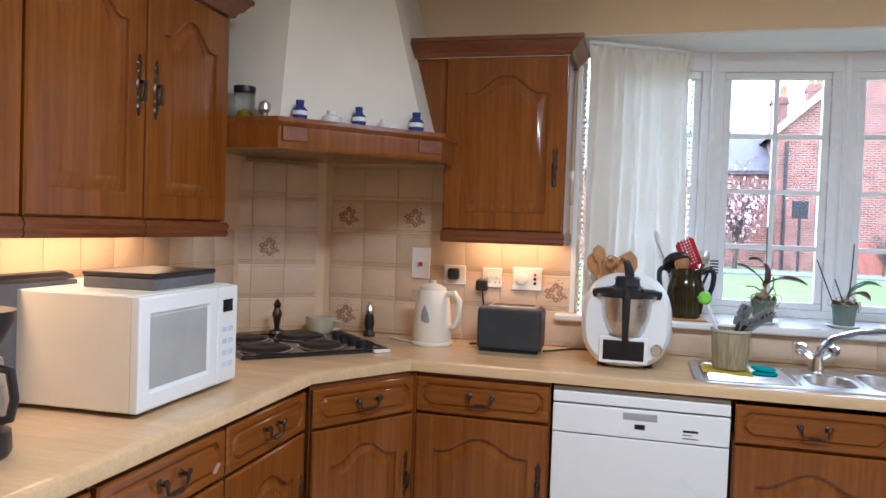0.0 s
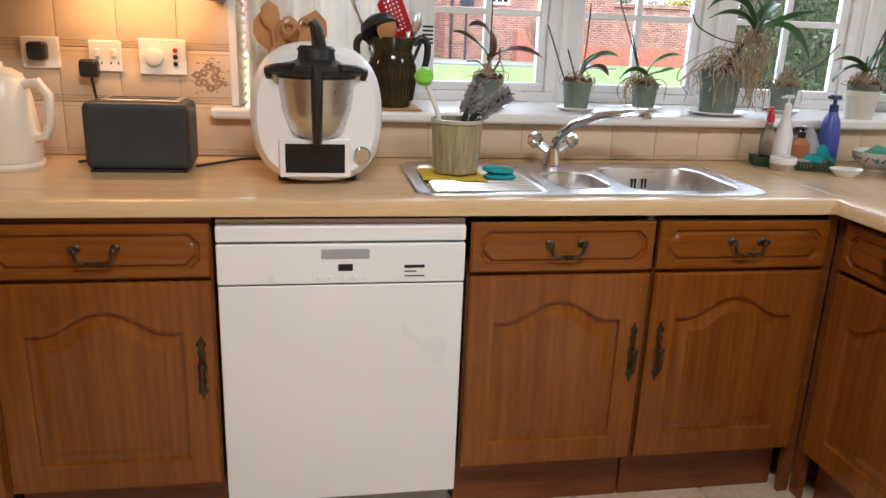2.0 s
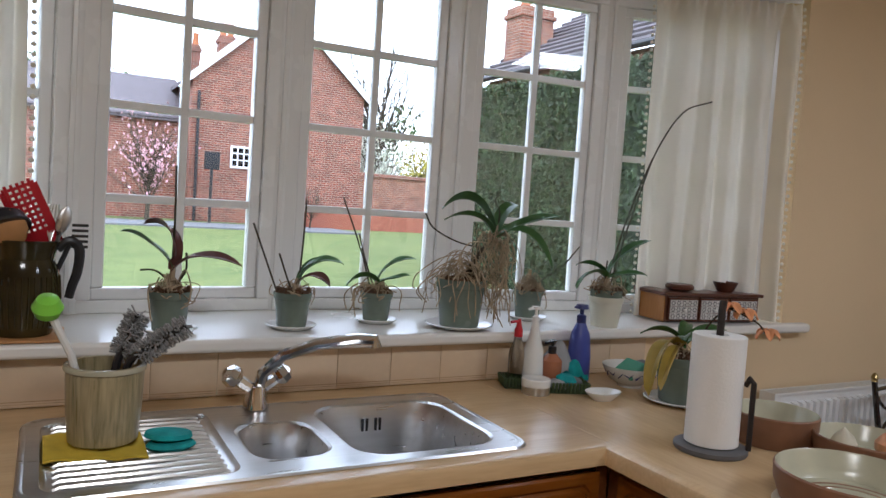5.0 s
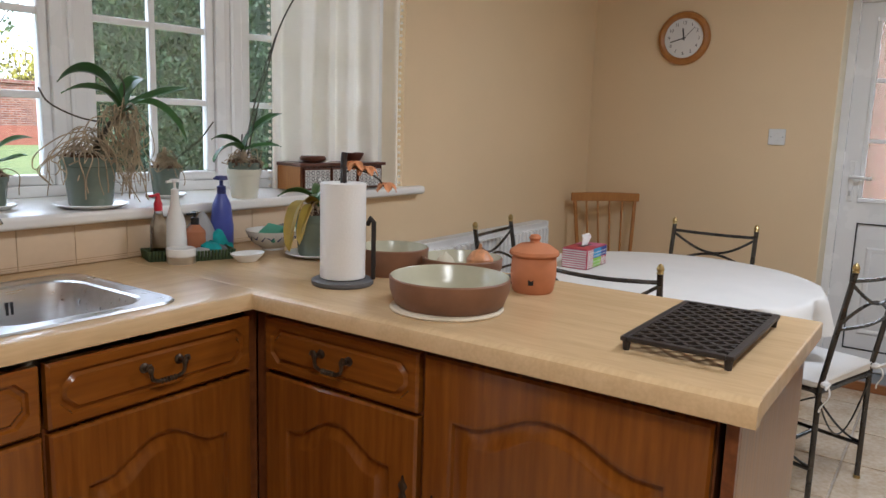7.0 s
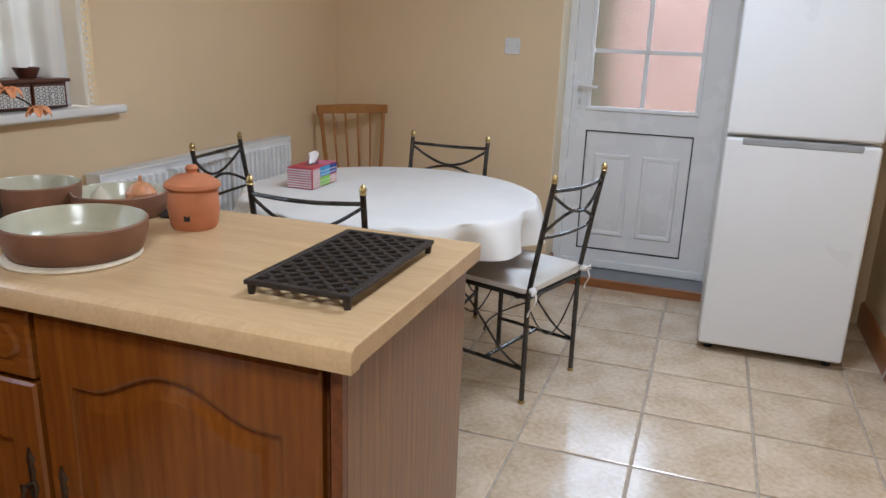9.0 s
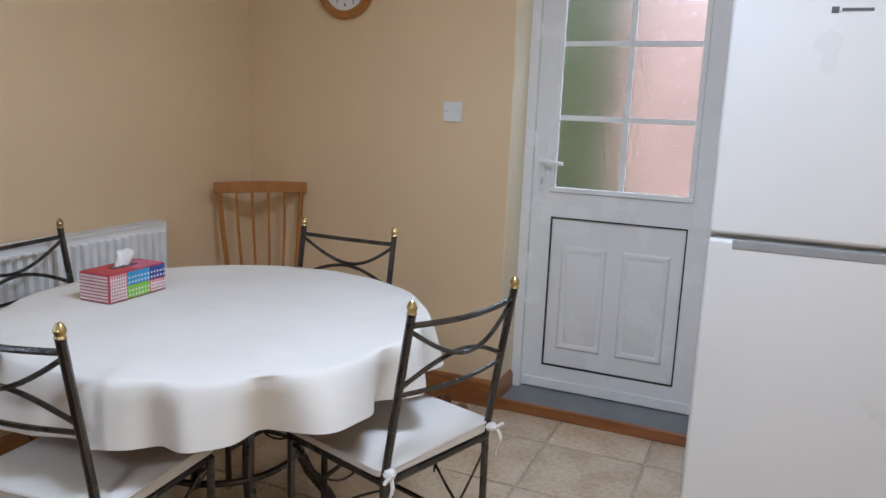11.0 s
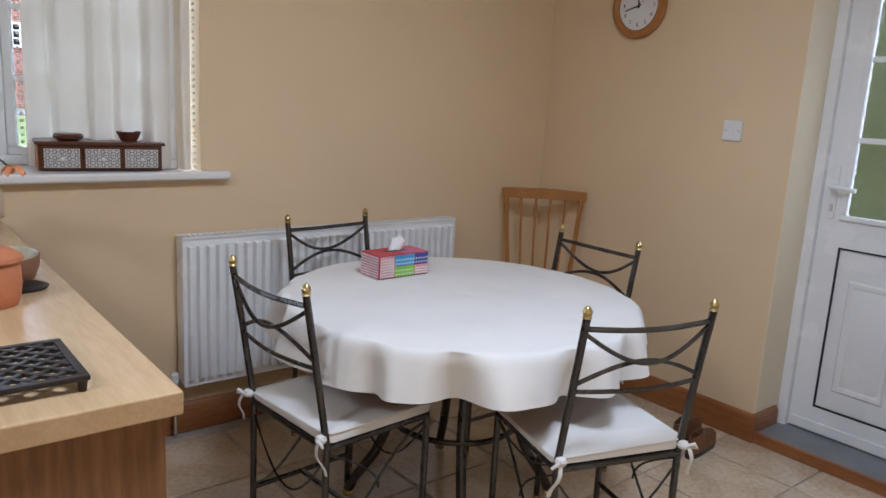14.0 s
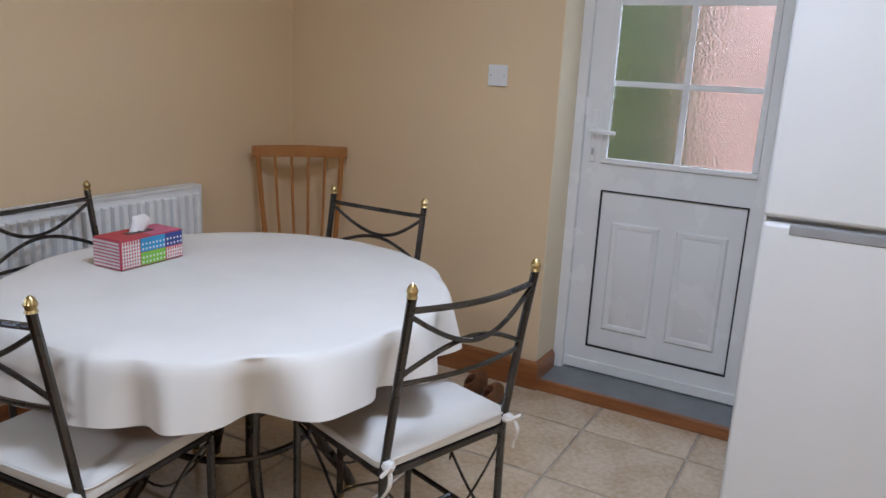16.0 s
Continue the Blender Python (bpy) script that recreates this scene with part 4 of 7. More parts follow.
def kettle():
    k = thing("kettle", "cream plastic jug kettle on its base", "kettle", pose(-0.405, 3.28, T, 0, 0, -12))
    part("power_base", Geo().lathe([(0.085, 0), (0.088, 0.008), (0.085, 0.018), (0, 0.018)], 28), CREAMPL, k)
    b = part("body", Geo().lathe([(0.08, 0.019), (0.084, 0.03), (0.082, 0.1), (0.072, 0.18), (0.062, 0.225), (0.058, 0.23), (0, 0.23)], 28), CREAMPL, k)
    part("lid", Geo().lathe([(0.056, 0.23), (0.054, 0.242), (0.03, 0.255), (0.012, 0.258), (0.012, 0.27), (0, 0.272)], 24), CREAMPL, k)
    part("spout", Geo().prism([(-0.105, 0.0), (-0.05, -0.032), (-0.05, 0.032)], 0.18, 0.232), CREAMPL, b, bevel=0.006)
    part("handle", Geo().tube([(0.055, 0, 0.215), (0.10, 0.0, 0.222), (0.125, 0, 0.19), (0.122, 0, 0.12), (0.105, 0, 0.085), (0.078, 0, 0.08)], 0.013, 10), CREAMPL, b)
    part("water_window", Geo().lathe([(0.001, -0.05), (0.018, -0.035), (0.022, -0.01), (0.014, 0.03), (0.001, 0.06)], 14, pose(0.005, -0.077, 0.115, 7), 1, 0.3), GREY, b, "grey drop-shaped water window")
    c = thing("kettle_flex", "black kettle flex plugged into the wall", "cable")
    part("flex", Geo().tube([(-0.25, 3.33, T + 0.006), (-0.2, 3.36, T + 0.006), (-0.19, 3.42, T + 0.05), (-0.225, 3.46, T + 0.18), (-0.232, 3.455, T + 0.24)], 0.004, 6), BLACK, c)
    part("plug", Geo().box(-0.255, -0.205, 3.425, 3.465, T + 0.225, T + 0.275), BLACK, c, bevel=0.01)
    c = thing("hob_flex", "white flex lying on the worktop", "cable")
    part("flex", Geo().tube([(-0.42, 3.30, T + 0.005), (-0.48, 3.27, T + 0.005), (-0.55, 3.30, T + 0.005), (-0.62, 3.36, T + 0.005)], 0.004, 6), SAUCER, c)


kettle()


def toaster():
    t = thing("toaster", "dark slate toaster with steel top slots", "toaster", pose(-0.195, 3.195, T))
    part("body", Geo().box(0, 0.262, 0, 0.16, 0.008, 0.182), DKBLUE, t, bevel=0.018)
    part("top_plate", Geo().box(0.04, 0.24, 0.02, 0.14, 0.180, 0.187), STEEL, t, bevel=0.003)
    for y in (0.05, 0.095):
        part("slot", Geo().box(0.055, 0.225, y, y + 0.022, 0.1865, 0.188), BLACK, t)
    part("foot_rail", Geo().box(0.01, 0.25, 0.01, 0.15, 0, 0.008), BLACK, t)
    c = thing("toaster_flex", "black toaster flex along the worktop", "cable")
    part("flex", Geo().tube([(0.07, 3.28, T + 0.005), (0.18, 3.40, T + 0.005), (0.32, 3.42, T + 0.005), (0.45, 3.40, T + 0.005)], 0.004, 6), BLACK, c)


toaster()


def food_processor():
    f = thing("food_processor", "white rounded food processor with steel bowl and touch screen", "food processor", pose(0.397, 3.125, T) @ Matrix.Diagonal((1.06, 1.05, 1.06, 1)))
    seg = 40
    def oval(s, y, dz=0.0):
        pts = []
        for k in range(seg):
            a = 2 * math.pi * k / seg
            c, sn = math.cos(a), math.sin(a)
            hw = 0.155 * s
            x = hw * abs(c) ** 0.75 * (1 if c > 0 else -1)
            z = 0.165 + 0.165 * s * abs(sn) ** 0.8 * (1 if sn > 0 else -1) + dz
            pts.append((x * (1 + 0.12 * (0.16 - z)), y, max(z, 0.004)))
        return pts
    part("housing", Geo().loops([oval(0.75, 0.10), oval(0.93, 0.08), oval(1, 0.03), oval(1, -0.03), oval(0.96, -0.055), oval(0.88, -0.07)]), WHITE, f)
    b = part("bowl", Geo().lathe([(0.0, 0.112), (0.045, 0.112), (0.066, 0.128), (0.084, 0.18), (0.091, 0.24), (0.094, 0.25), (0.09, 0.253), (0, 0.253)], 32, pose(0, -0.045, 0)), STEEL, f, "polished steel mixing bowl")
    part("lid", Geo().lathe([(0.09, 0.252), (0.1, 0.258), (0.101, 0.270), (0.094, 0.279), (0.06, 0.287), (0.05, 0.292), (0.047, 0.314), (0.038, 0.322), (0, 0.323)], 32, pose(0, -0.045, 0)), BLACK, f, "black plastic lid")
    for s in (-1, 1):
        part("locking_arm", Geo().tube([(s * 0.106, -0.062, 0.250), (s * 0.108, -0.068, 0.266), (s * 0.085, -0.10, 0.272), (s * 0.05, -0.125, 0.274)], 0.0115, 10), BLACK, f)
    part("bowl_handle", Geo().tube([(0, -0.13, 0.275), (0, -0.15, 0.25), (0, -0.15, 0.19), (0, -0.13, 0.14), (0, -0.105, 0.105)], 0.0135, 10, taper=lambda t: 1.1 - 0.3 * t), BLACK, f)
    part("measuring_cup", Geo().tube([(0.008, -0.05, 0.31), (0.004, -0.052, 0.34), (-0.002, -0.054, 0.365), (-0.010, -0.054, 0.376)], 0.0145, 10, taper=lambda t: 1.25 - 0.45 * t), BLACK, f)
    part("lid_vent", Geo().box(0.03, 0.075, -0.085, -0.06, 0.279, 0.286), STEEL, f, "bright steel vent plate", bevel=0.002)
    s = part("screen_frame", Geo().box(-0.088, 0.078, -0.083, -0.066, 0.02, 0.112), SAUCER, f, bevel=0.004)
    part("screen", Geo().box(-0.074, 0.064, -0.0845, -0.082, 0.032, 0.1), BLACKG, s, "dark touch screen")
    part("dial", Geo().lathe([(0.02, 0), (0.02, 0.014), (0.016, 0.018), (0, 0.018)], 20, pose(0.105, -0.066, 0.075, 90)), CHROME, f, "silver dial")
    for x in (-0.08, 0.08):
        part("foot", Geo().lathe([(0.016, 0), (0.016, 0.012)], 10, pose(x, 0, 0)), BLACK, f)


food_processor()


def wall_plate(name, label, x, z, w, h, kind):
    s = thing(name, label, "socket" if kind != "switch" else "switch", pose(x, W - 0.007, z))
    part("plate", Geo().box(-w / 2, w / 2, -0.012, 0, -h / 2, h / 2), SAUCER, s, bevel=0.004)
    if kind == "cooker":
        part("red_rocker", Geo().box(-0.01, 0.01, -0.017, -0.012, -0.015, 0.005), REDPL, s, "red rocker switch", bevel=0.002)
    elif kind == "socket":
        for dx in (-0.02, 0.025):
            part("rocker", Geo().box(dx - 0.006, dx + 0.006, -0.016, -0.012, -0.002, 0.02), SAUCER, s, bevel=0.002)
            part("pin_holes", Geo().box(dx - 0.012, dx - 0.008, -0.0126, -0.0119, -0.022, -0.015).box(dx + 0.008, dx + 0.012, -0.0126, -0.0119, -0.022, -0.015), BLACK, s)
    elif kind == "plug":
        part("plug", Geo().box(-0.025, 0.025, -0.05, -0.012, -0.02, 0.03), BLACK, s, "black plug", bevel=0.01)
    elif kind == "timer":
        part("dial", Geo().lathe([(0.026, 0), (0.024, 0.012), (0.02, 0.014), (0, 0.014)], 20, pose(-0.022, -0.012, 0.0, 90)), SAUCER, s)
        for k in range(3):
            part("lamp", Geo().lathe([(0.007, 0), (0.006, 0.004), (0, 0.005)], 10, pose(0.035, -0.012, 0.02 - 0.019 * k, 90)), REDPL if k == 0 else BLACK, s)
    return s


wall_plate("cooker_switch", "white cooker switch plate with red rocker", -0.52, 1.245, 0.086, 0.14, "cooker")
wall_plate("wall_socket", "white socket with a black plug", -0.36, 1.20, 0.10, 0.086, "plug")
wall_plate("wall_socket", "white double wall socket", -0.19, 1.195, 0.088, 0.086, "socket")
wall_plate("boiler_timer", "cream rounded heating timer with dial", -0.035, 1.197, 0.13, 0.1, "timer")


# ---- sink ----
def rrect(x0, x1, y0, y1, r, z, n=6):
    p = []
    for cx, cy, a0 in ((x1 - r, y0 + r, -90), (x1 - r, y1 - r, 0), (x0 + r, y1 - r, 90), (x0 + r, y0 + r, 180)):
        for k in range(n + 1):
            a = radians(a0 + 90 * k / n)
            p.append((cx + r * math.cos(a), cy + r * math.sin(a), z))
    return p


def sink():
    s = thing("sink", "stainless steel bowl-and-a-half sink with ribbed drainer", "sink")
    x0, x1, y0, y1, z = 0.635, 1.59, 2.925, 3.375, T + 0.004
    main = lambda k, dz: rrect(1.215 + k, 1.545 - k, 2.965 + k, 3.32 - k, 0.075, z + dz)
    half = lambda k, dz: rrect(1.02 + k, 1.185 - k, 3.0 + k, 3.235 - k, 0.06, z + dz)
    tray = lambda k, dz: rrect(0.67 + k, 0.99 - k, 2.955 + k, 3.34 - k, 0.04, z + dz)
    rim = lambda k, dz: rrect(x0 + k, x1 - k, y0 + k, y1 - k, 0.05, z + dz)
    g = plate_with_holes(rim(0.012, 0), [main(0, 0), half(0, 0), tray(0, 0)], z)
    part("deck", g, STEEL, s)
    part("rim", Geo().loops([rim(0, -0.0035), rim(0.003, 0.001), rim(0.008, 0.002), rim(0.012, 0)], cap=False, back=False), STEEL, s)
    part("main_bowl", Geo().loops([main(0, 0), main(0.006, -0.004), main(0.016, -0.05), main(0.024, -0.15), main(0.05, -0.165)], back=False), STEEL, s)
    part("half_bowl", Geo().loops([half(0, 0), half(0.006, -0.004), half(0.014, -0.04), half(0.02, -0.10), half(0.04, -0.11)], back=False), STEEL, s)
    part("drainer", Geo().loops([tray(0, 0), tray(0.005, -0.005), tray(0.012, -0.007)], back=False), STEEL, s)
    for k in range(13):
        y = 2.985 + 0.0275 * k
        part("rib", Geo().tube([(0.69, y, z - 0.007), (0.70, y, z - 0.003), (0.96, y, z - 0.003), (0.97, y, z - 0.007)], 0.0045, 6), STEEL, s)
    for k in range(4):
        x = 1.352 + 0.011 * k + (0.012 if k > 1 else 0)
        part("overflow_slot", Geo().box(x, x + 0.006, 3.302, 3.306, T - 0.06, T - 0.03), BLACK, s)
    part("waste", Geo().lathe([(0.045, 0), (0.04, 0.003), (0.03, 0.001), (0, 0.0)], 20, pose(1.38, 3.14, z - 0.1645)), CHROME, s)
    t = thing("mixer_tap", "chrome mixer tap with two cross handles and a long spout", "tap", pose(1.105, 3.345, T + 0.006))
    part("base", Geo().lathe([(0.03, 0), (0.028, 0.012), (0.02, 0.05), (0, 0.055)], 20), CHROME, t)
    part("spout", Geo().tube([(0, 0, 0.03), (0.01, -0.01, 0.08), (0.05, -0.03, 0.125), (0.12, -0.06, 0.155), (0.2, -0.10, 0.172), (0.235, -0.118, 0.172), (0.238, -0.12, 0.155)], 0.014, 10), CHROME, t)
    for sx in (-1, 1):
        m = pose(0, 0, 0.035, 0, sx * 55) @ pose(0, 0, 0.02)
        part("handle", Geo().lathe([(0.014, 0), (0.014, 0.03), (0.022, 0.036), (0.026, 0.045), (0.022, 0.062), (0.01, 0.07), (0, 0.07)], 8, m), CHROME, t, sharp=20)


sink()


# ---- on the worktop and the sill ----
def smooth(pts, n=6):
    """More points on a soft curve through the given ones."""
    P = [Vector(p) for p in pts]
    P = [P[0] * 2 - P[1]] + P + [P[-1] * 2 - P[-2]]
    out = []
    for k in range(1, len(P) - 2):
        for q in range(n):
            t = q / n
            out.append(0.5 * (P[k] * 2 + (P[k + 1] - P[k - 1]) * t + (P[k - 1] * 2 - P[k] * 5 + P[k + 1] * 4 - P[k + 2]) * t * t + (P[k] * 3 - P[k - 1] - P[k + 1] * 3 + P[k + 2]) * t ** 3))
    return out + [P[-2]]


def spoon(parent, name, base, tip, material, r=0.02, flat=0.35, ln=0.03, label=""):
    a, b = Vector(base), Vector(tip)
    d = (b - a).normalized()
    f = (Vector((0.25, -1, 0)) - d * d.dot(Vector((0.25, -1, 0)))).normalized()
    q = Matrix((f.cross(d), f, d)).transposed().to_4x4()
    g = Geo().tube([a, a.lerp(b, 0.5), b], 0.005, 6)
    g.lathe([(0.004, -ln), (r * 0.8, -ln * 0.5), (r, 0), (r * 0.8, ln * 0.6), (0, ln)], 12, Matrix.Translation(b) @ q, 1, flat)
    return part(name, g, material, parent, label)


def utensil_pot():
    p = thing("utensil_pot", "olive streaked glazed pot of washing-up brushes", "pot", pose(0.775, 3.18, T + 0.012))
    part("body", Geo().lathe([(0.056, 0), (0.061, 0.004), (0.066, 0.06), (0.0685, 0.128), (0.067, 0.134), (0.071, 0.138), (0.071, 0.146), (0.063, 0.147), (0.061, 0.13), (0.056, 0.02), (0, 0.012)], 40), BAMBOO, p)
    part("rim_band", Geo().lathe([(0.0715, 0.137), (0.0728, 0.142), (0.0715, 0.147)], 40, caps=False), GLAZE, p, "pale glazed rim")
    part("white_brush", Geo().tube([(-0.02, 0, 0.02), (-0.06, -0.02, 0.17), (-0.09, -0.03, 0.235)], 0.007, 8), SAUCER, p, "white plastic brush handle")
    part("green_tip", Geo().lathe([(0, -0.02), (0.02, -0.012), (0.026, 0.004), (0.018, 0.022), (0, 0.028)], 24, pose(-0.10, -0.032, 0.255, 30)), GREENPL, p, "lime green brush end")
    random.seed(9)
    for base, tip in (((0.02, 0.0, 0.15), (0.055, 0.02, 0.235)), ((0.04, -0.02, 0.155), (0.135, -0.035, 0.222))):
        a, e = Vector(base), Vector(tip)
        d = (e - a).normalized()
        b = part("grey_brush", Geo().tube([(0.0, 0.0, 0.03), a.lerp(Vector((0, 0, 0.03)), 0.3), a, e], 0.008, 8), BLACK, p, "black brush handle")
        g = Geo()
        for k in range(420):
            r = Vector([random.gauss(0, 1) for _ in range(3)])
            r = (r - d * r.dot(d) * 0.8).normalized()
            c0 = a.lerp(e, 0.15 + 0.85 * random.random())
            g.tube([c0, c0 + r * random.uniform(0.018, 0.026)], 0.0017, 4)
        tagged(part("bristles", g, GREY, b, "grey woolly bristles"), kind="stuff")
    c = thing("dishcloth", "yellow folded dishcloth on the drainer", "cloth")
    part("fabric", Geo().sheet(lambda u, v: (0.675 + 0.17 * u, 3.105 + 0.15 * v - 0.03 * u, T + 0.005 + 0.005 * abs(math.sin(u * 9 + v * 3))), 18, 12, 0.004), YELLOW, c)
    s = thing("sponge_cloth", "teal knitted scourer pad on the drainer", "scourer")
    part("upper_pad", Geo().lathe([(0.03, 0), (0.045, 0.006), (0.042, 0.014), (0, 0.018)], 16, pose(0.885, 3.135, T + 0.018, 0, 4), 1, 0.75), TEAL, s)
    part("lower_pad", Geo().lathe([(0.038, 0), (0.046, 0.006), (0.04, 0.012), (0, 0.013)], 16, pose(0.89, 3.125, T + 0.004), 1, 0.75), TEAL, s)


utensil_pot()


def jug():
    j = thing("utensil_jug", "olive ribbed glass jug with black handles, full of utensils", "jug", pose(0.628, 3.52, SILL + 0.008))
    b = part("body", Geo().lathe([(0.058, 0), (0.062, 0.006), (0.066, 0.03), (0.074, 0.09), (0.07, 0.14), (0.06, 0.165), (0.066, 0.19), (0.072, 0.205), (0.068, 0.207), (0.055, 0.165), (0.06, 0.1), (0, 0.02)], 36), JUGM, j)
    for k in range(36):
        a = 2 * math.pi * k / 36
        part("rib", Geo().tube([(0.0655 * math.cos(a), 0.0655 * math.sin(a), 0.02), (0.074 * math.cos(a), 0.074 * math.sin(a), 0.08), (0.071 * math.cos(a), 0.071 * math.sin(a), 0.13)], 0.002, 4), JUGM, b)
    for s in (-1, 1):
        part("handle", Geo().tube(smooth([(s * 0.064, 0, 0.186), (s * 0.088, 0, 0.206), (s * 0.108, 0, 0.188), (s * 0.106, 0, 0.140), (s * 0.096, 0, 0.105), (s * 0.09, 0, 0.078)], 5), 0.0098, 10, taper=lambda t: 1.15 - 0.3 * abs(t - 0.4)), BLACK, j)
    part("coaster", Geo().box(-0.085, 0.085, -0.085, 0.085, -0.007, -0.001), SPOONW, j, "flat wooden coaster", bevel=0.003)
    m = Matrix.Translation((-0.045, -0.03, 0.232)) @ Euler((radians(-28), radians(-22), 0)).to_matrix().to_4x4()
    part("ladle", Geo().lathe([(0.058, -0.012), (0.060, -0.008), (0.052, 0.016), (0.03, 0.032), (0, 0.038), (0, 0.034), (0.028, 0.028), (0.049, 0.013), (0.056, -0.010)], 28, m).tube([(0.0, 0, 0.05), (-0.03, -0.01, 0.22)], 0.006, 8), BLACK, j, "black nylon ladle")
    spoon(j, "wooden_spoon", (0, -0.01, 0.03), (-0.022, -0.055, 0.228), SPOONW, 0.032, 0.3, 0.045, "brown wooden spoon")
    spoon(j, "steel_spatula", (-0.02, 0.02, 0.03), (-0.118, 0.01, 0.315), STEEL, 0.013, 0.25, 0.05, "steel spatula")
    g = Geo()
    m = Matrix.Translation((0.012, 0.0, 0.258)) @ Euler((radians(16), radians(-26), radians(8))).to_matrix().to_4x4()
    nx, nz = 13, 25
    for a in range(nx):
        for b in range(nz):
            x0, x1 = -0.039 + 0.006 * a, -0.033 + 0.006 * a
            z0, z1 = -0.085 + 0.0068 * b, -0.0782 + 0.0068 * b
            if math.hypot(max(0, abs(x0 + 0.003) - 0.010), max(0, z0 - 0.045)) > 0.031 or (a % 2 == 1 and b % 2 == 1 and 1 < a < nx - 2 and b > 5):
                continue
            g.box(x0, x1, 0.25 * x0 * x0 / 0.039, 0.25 * x0 * x0 / 0.039 + 0.003, z0, z1, m)
    part("slotted_turner", g, REDPL, j, "red slotted turner")
    spoon(j, "steel_server", (0.02, 0, 0.03), (0.075, 0.01, 0.25), STEEL, 0.016, 0.3, 0.035, "steel serving spoon")
    g = Geo()
    for i in range(5):
        g.tube([(0.05, 0.02, 0.2), (0.05 + 0.008 * (i - 2), 0.02 + 0.004 * i, 0.26), (0.055 + 0.005 * (i - 2), 0.025, 0.285)], 0.0016, 5)
    part("whisk", g, STEEL, j, "wire whisk")
    g = Geo().tube([(0.03, 0, 0.05), (0.095, 0.0, 0.215)], 0.006, 6)
    for i in range(5):
        g.box(0.092, 0.125, -0.003, 0.003, 0.19 + i * 0.012, 0.196 + i * 0.012)
    part("pasta_fork", g, BLACK, j, "black pasta fork")
    h = thing("wooden_spoon_jar", "jar of wooden spoons and scissors behind the food processor", "utensils", pose(0.33, 3.36, T))
    part("jar", Geo().lathe([(0.05, 0), (0.055, 0.01), (0.055, 0.16), (0.05, 0.16), (0.05, 0.02), (0, 0.02)], 24), SAUCER, h)
    for x, y, z, r in ((-0.07, 0.0, 0.37, 0.026), (-0.055, -0.02, 0.41, 0.02), (-0.03, 0.02, 0.355, 0.024), (0.06, 0.02, 0.37, 0.03), (0.045, -0.02, 0.34, 0.022), (0.005, 0.02, 0.37, 0.018)):
        spoon(h, "wooden_spoon", (x * 0.2, y * 0.3, 0.03), (x, y, z), SPOONW, r * 1.35, 0.3, r * 2.0, "wooden spoon")
    for s in (-1, 1):
        ringp = [(0.015 + s * 0.022 + 0.017 * math.cos(a), -0.02, 0.385 + 0.022 * math.sin(a)) for a in np.linspace(0, 6.28, 14)]
        part("scissor_loop", Geo().tube(ringp, 0.004, 6), SPOONW, h, "orange scissor handle")


jug()


def leaf(g, base, direction, length, width, droop):
    """A small petal that arches over and hangs."""
    d = Vector((*direction, 0)).normalized()
    blade(g, base, d * length * 0.5 + Vector((0, 0, length * 0.5)), d * length + Vector((0, 0, length * (0.3 - droop))), width)


def blade(g, base, ctrl, tip, width):
    """A strap leaf along a bow from its base over a control point to its tip, gutter-folded, with a blunt end."""
    a, c, e = Vector(base), Vector(base) + Vector(ctrl), Vector(base) + Vector(tip)
    flat = Vector((e.x - a.x, e.y - a.y, 0)).normalized()
    side = Vector((-flat.y, flat.x, 0.35)).normalized()
    def fn(u, v):
        p = a * (1 - v) ** 2 + c * (2 * v * (1 - v)) + e * v * v
        tan = ((c - a) * (1 - v) + (e - c) * v).normalized()
        up = tan.cross(side).normalized()
        up = up if up.z > 0 else -up
        w = width * (0.30 + 0.70 * math.sin(math.pi * min(1, 0.12 + v * 0.62))) * math.sqrt(max(0.0, 1 - v ** 5))
        k = (u - 0.5) * 2
        return p + side * (w * k) + up * (abs(k) * w * 0.32 + 0.0015 * math.sin(v * 9 + k))
    g.sheet(fn, 6, 16, 0.0018)


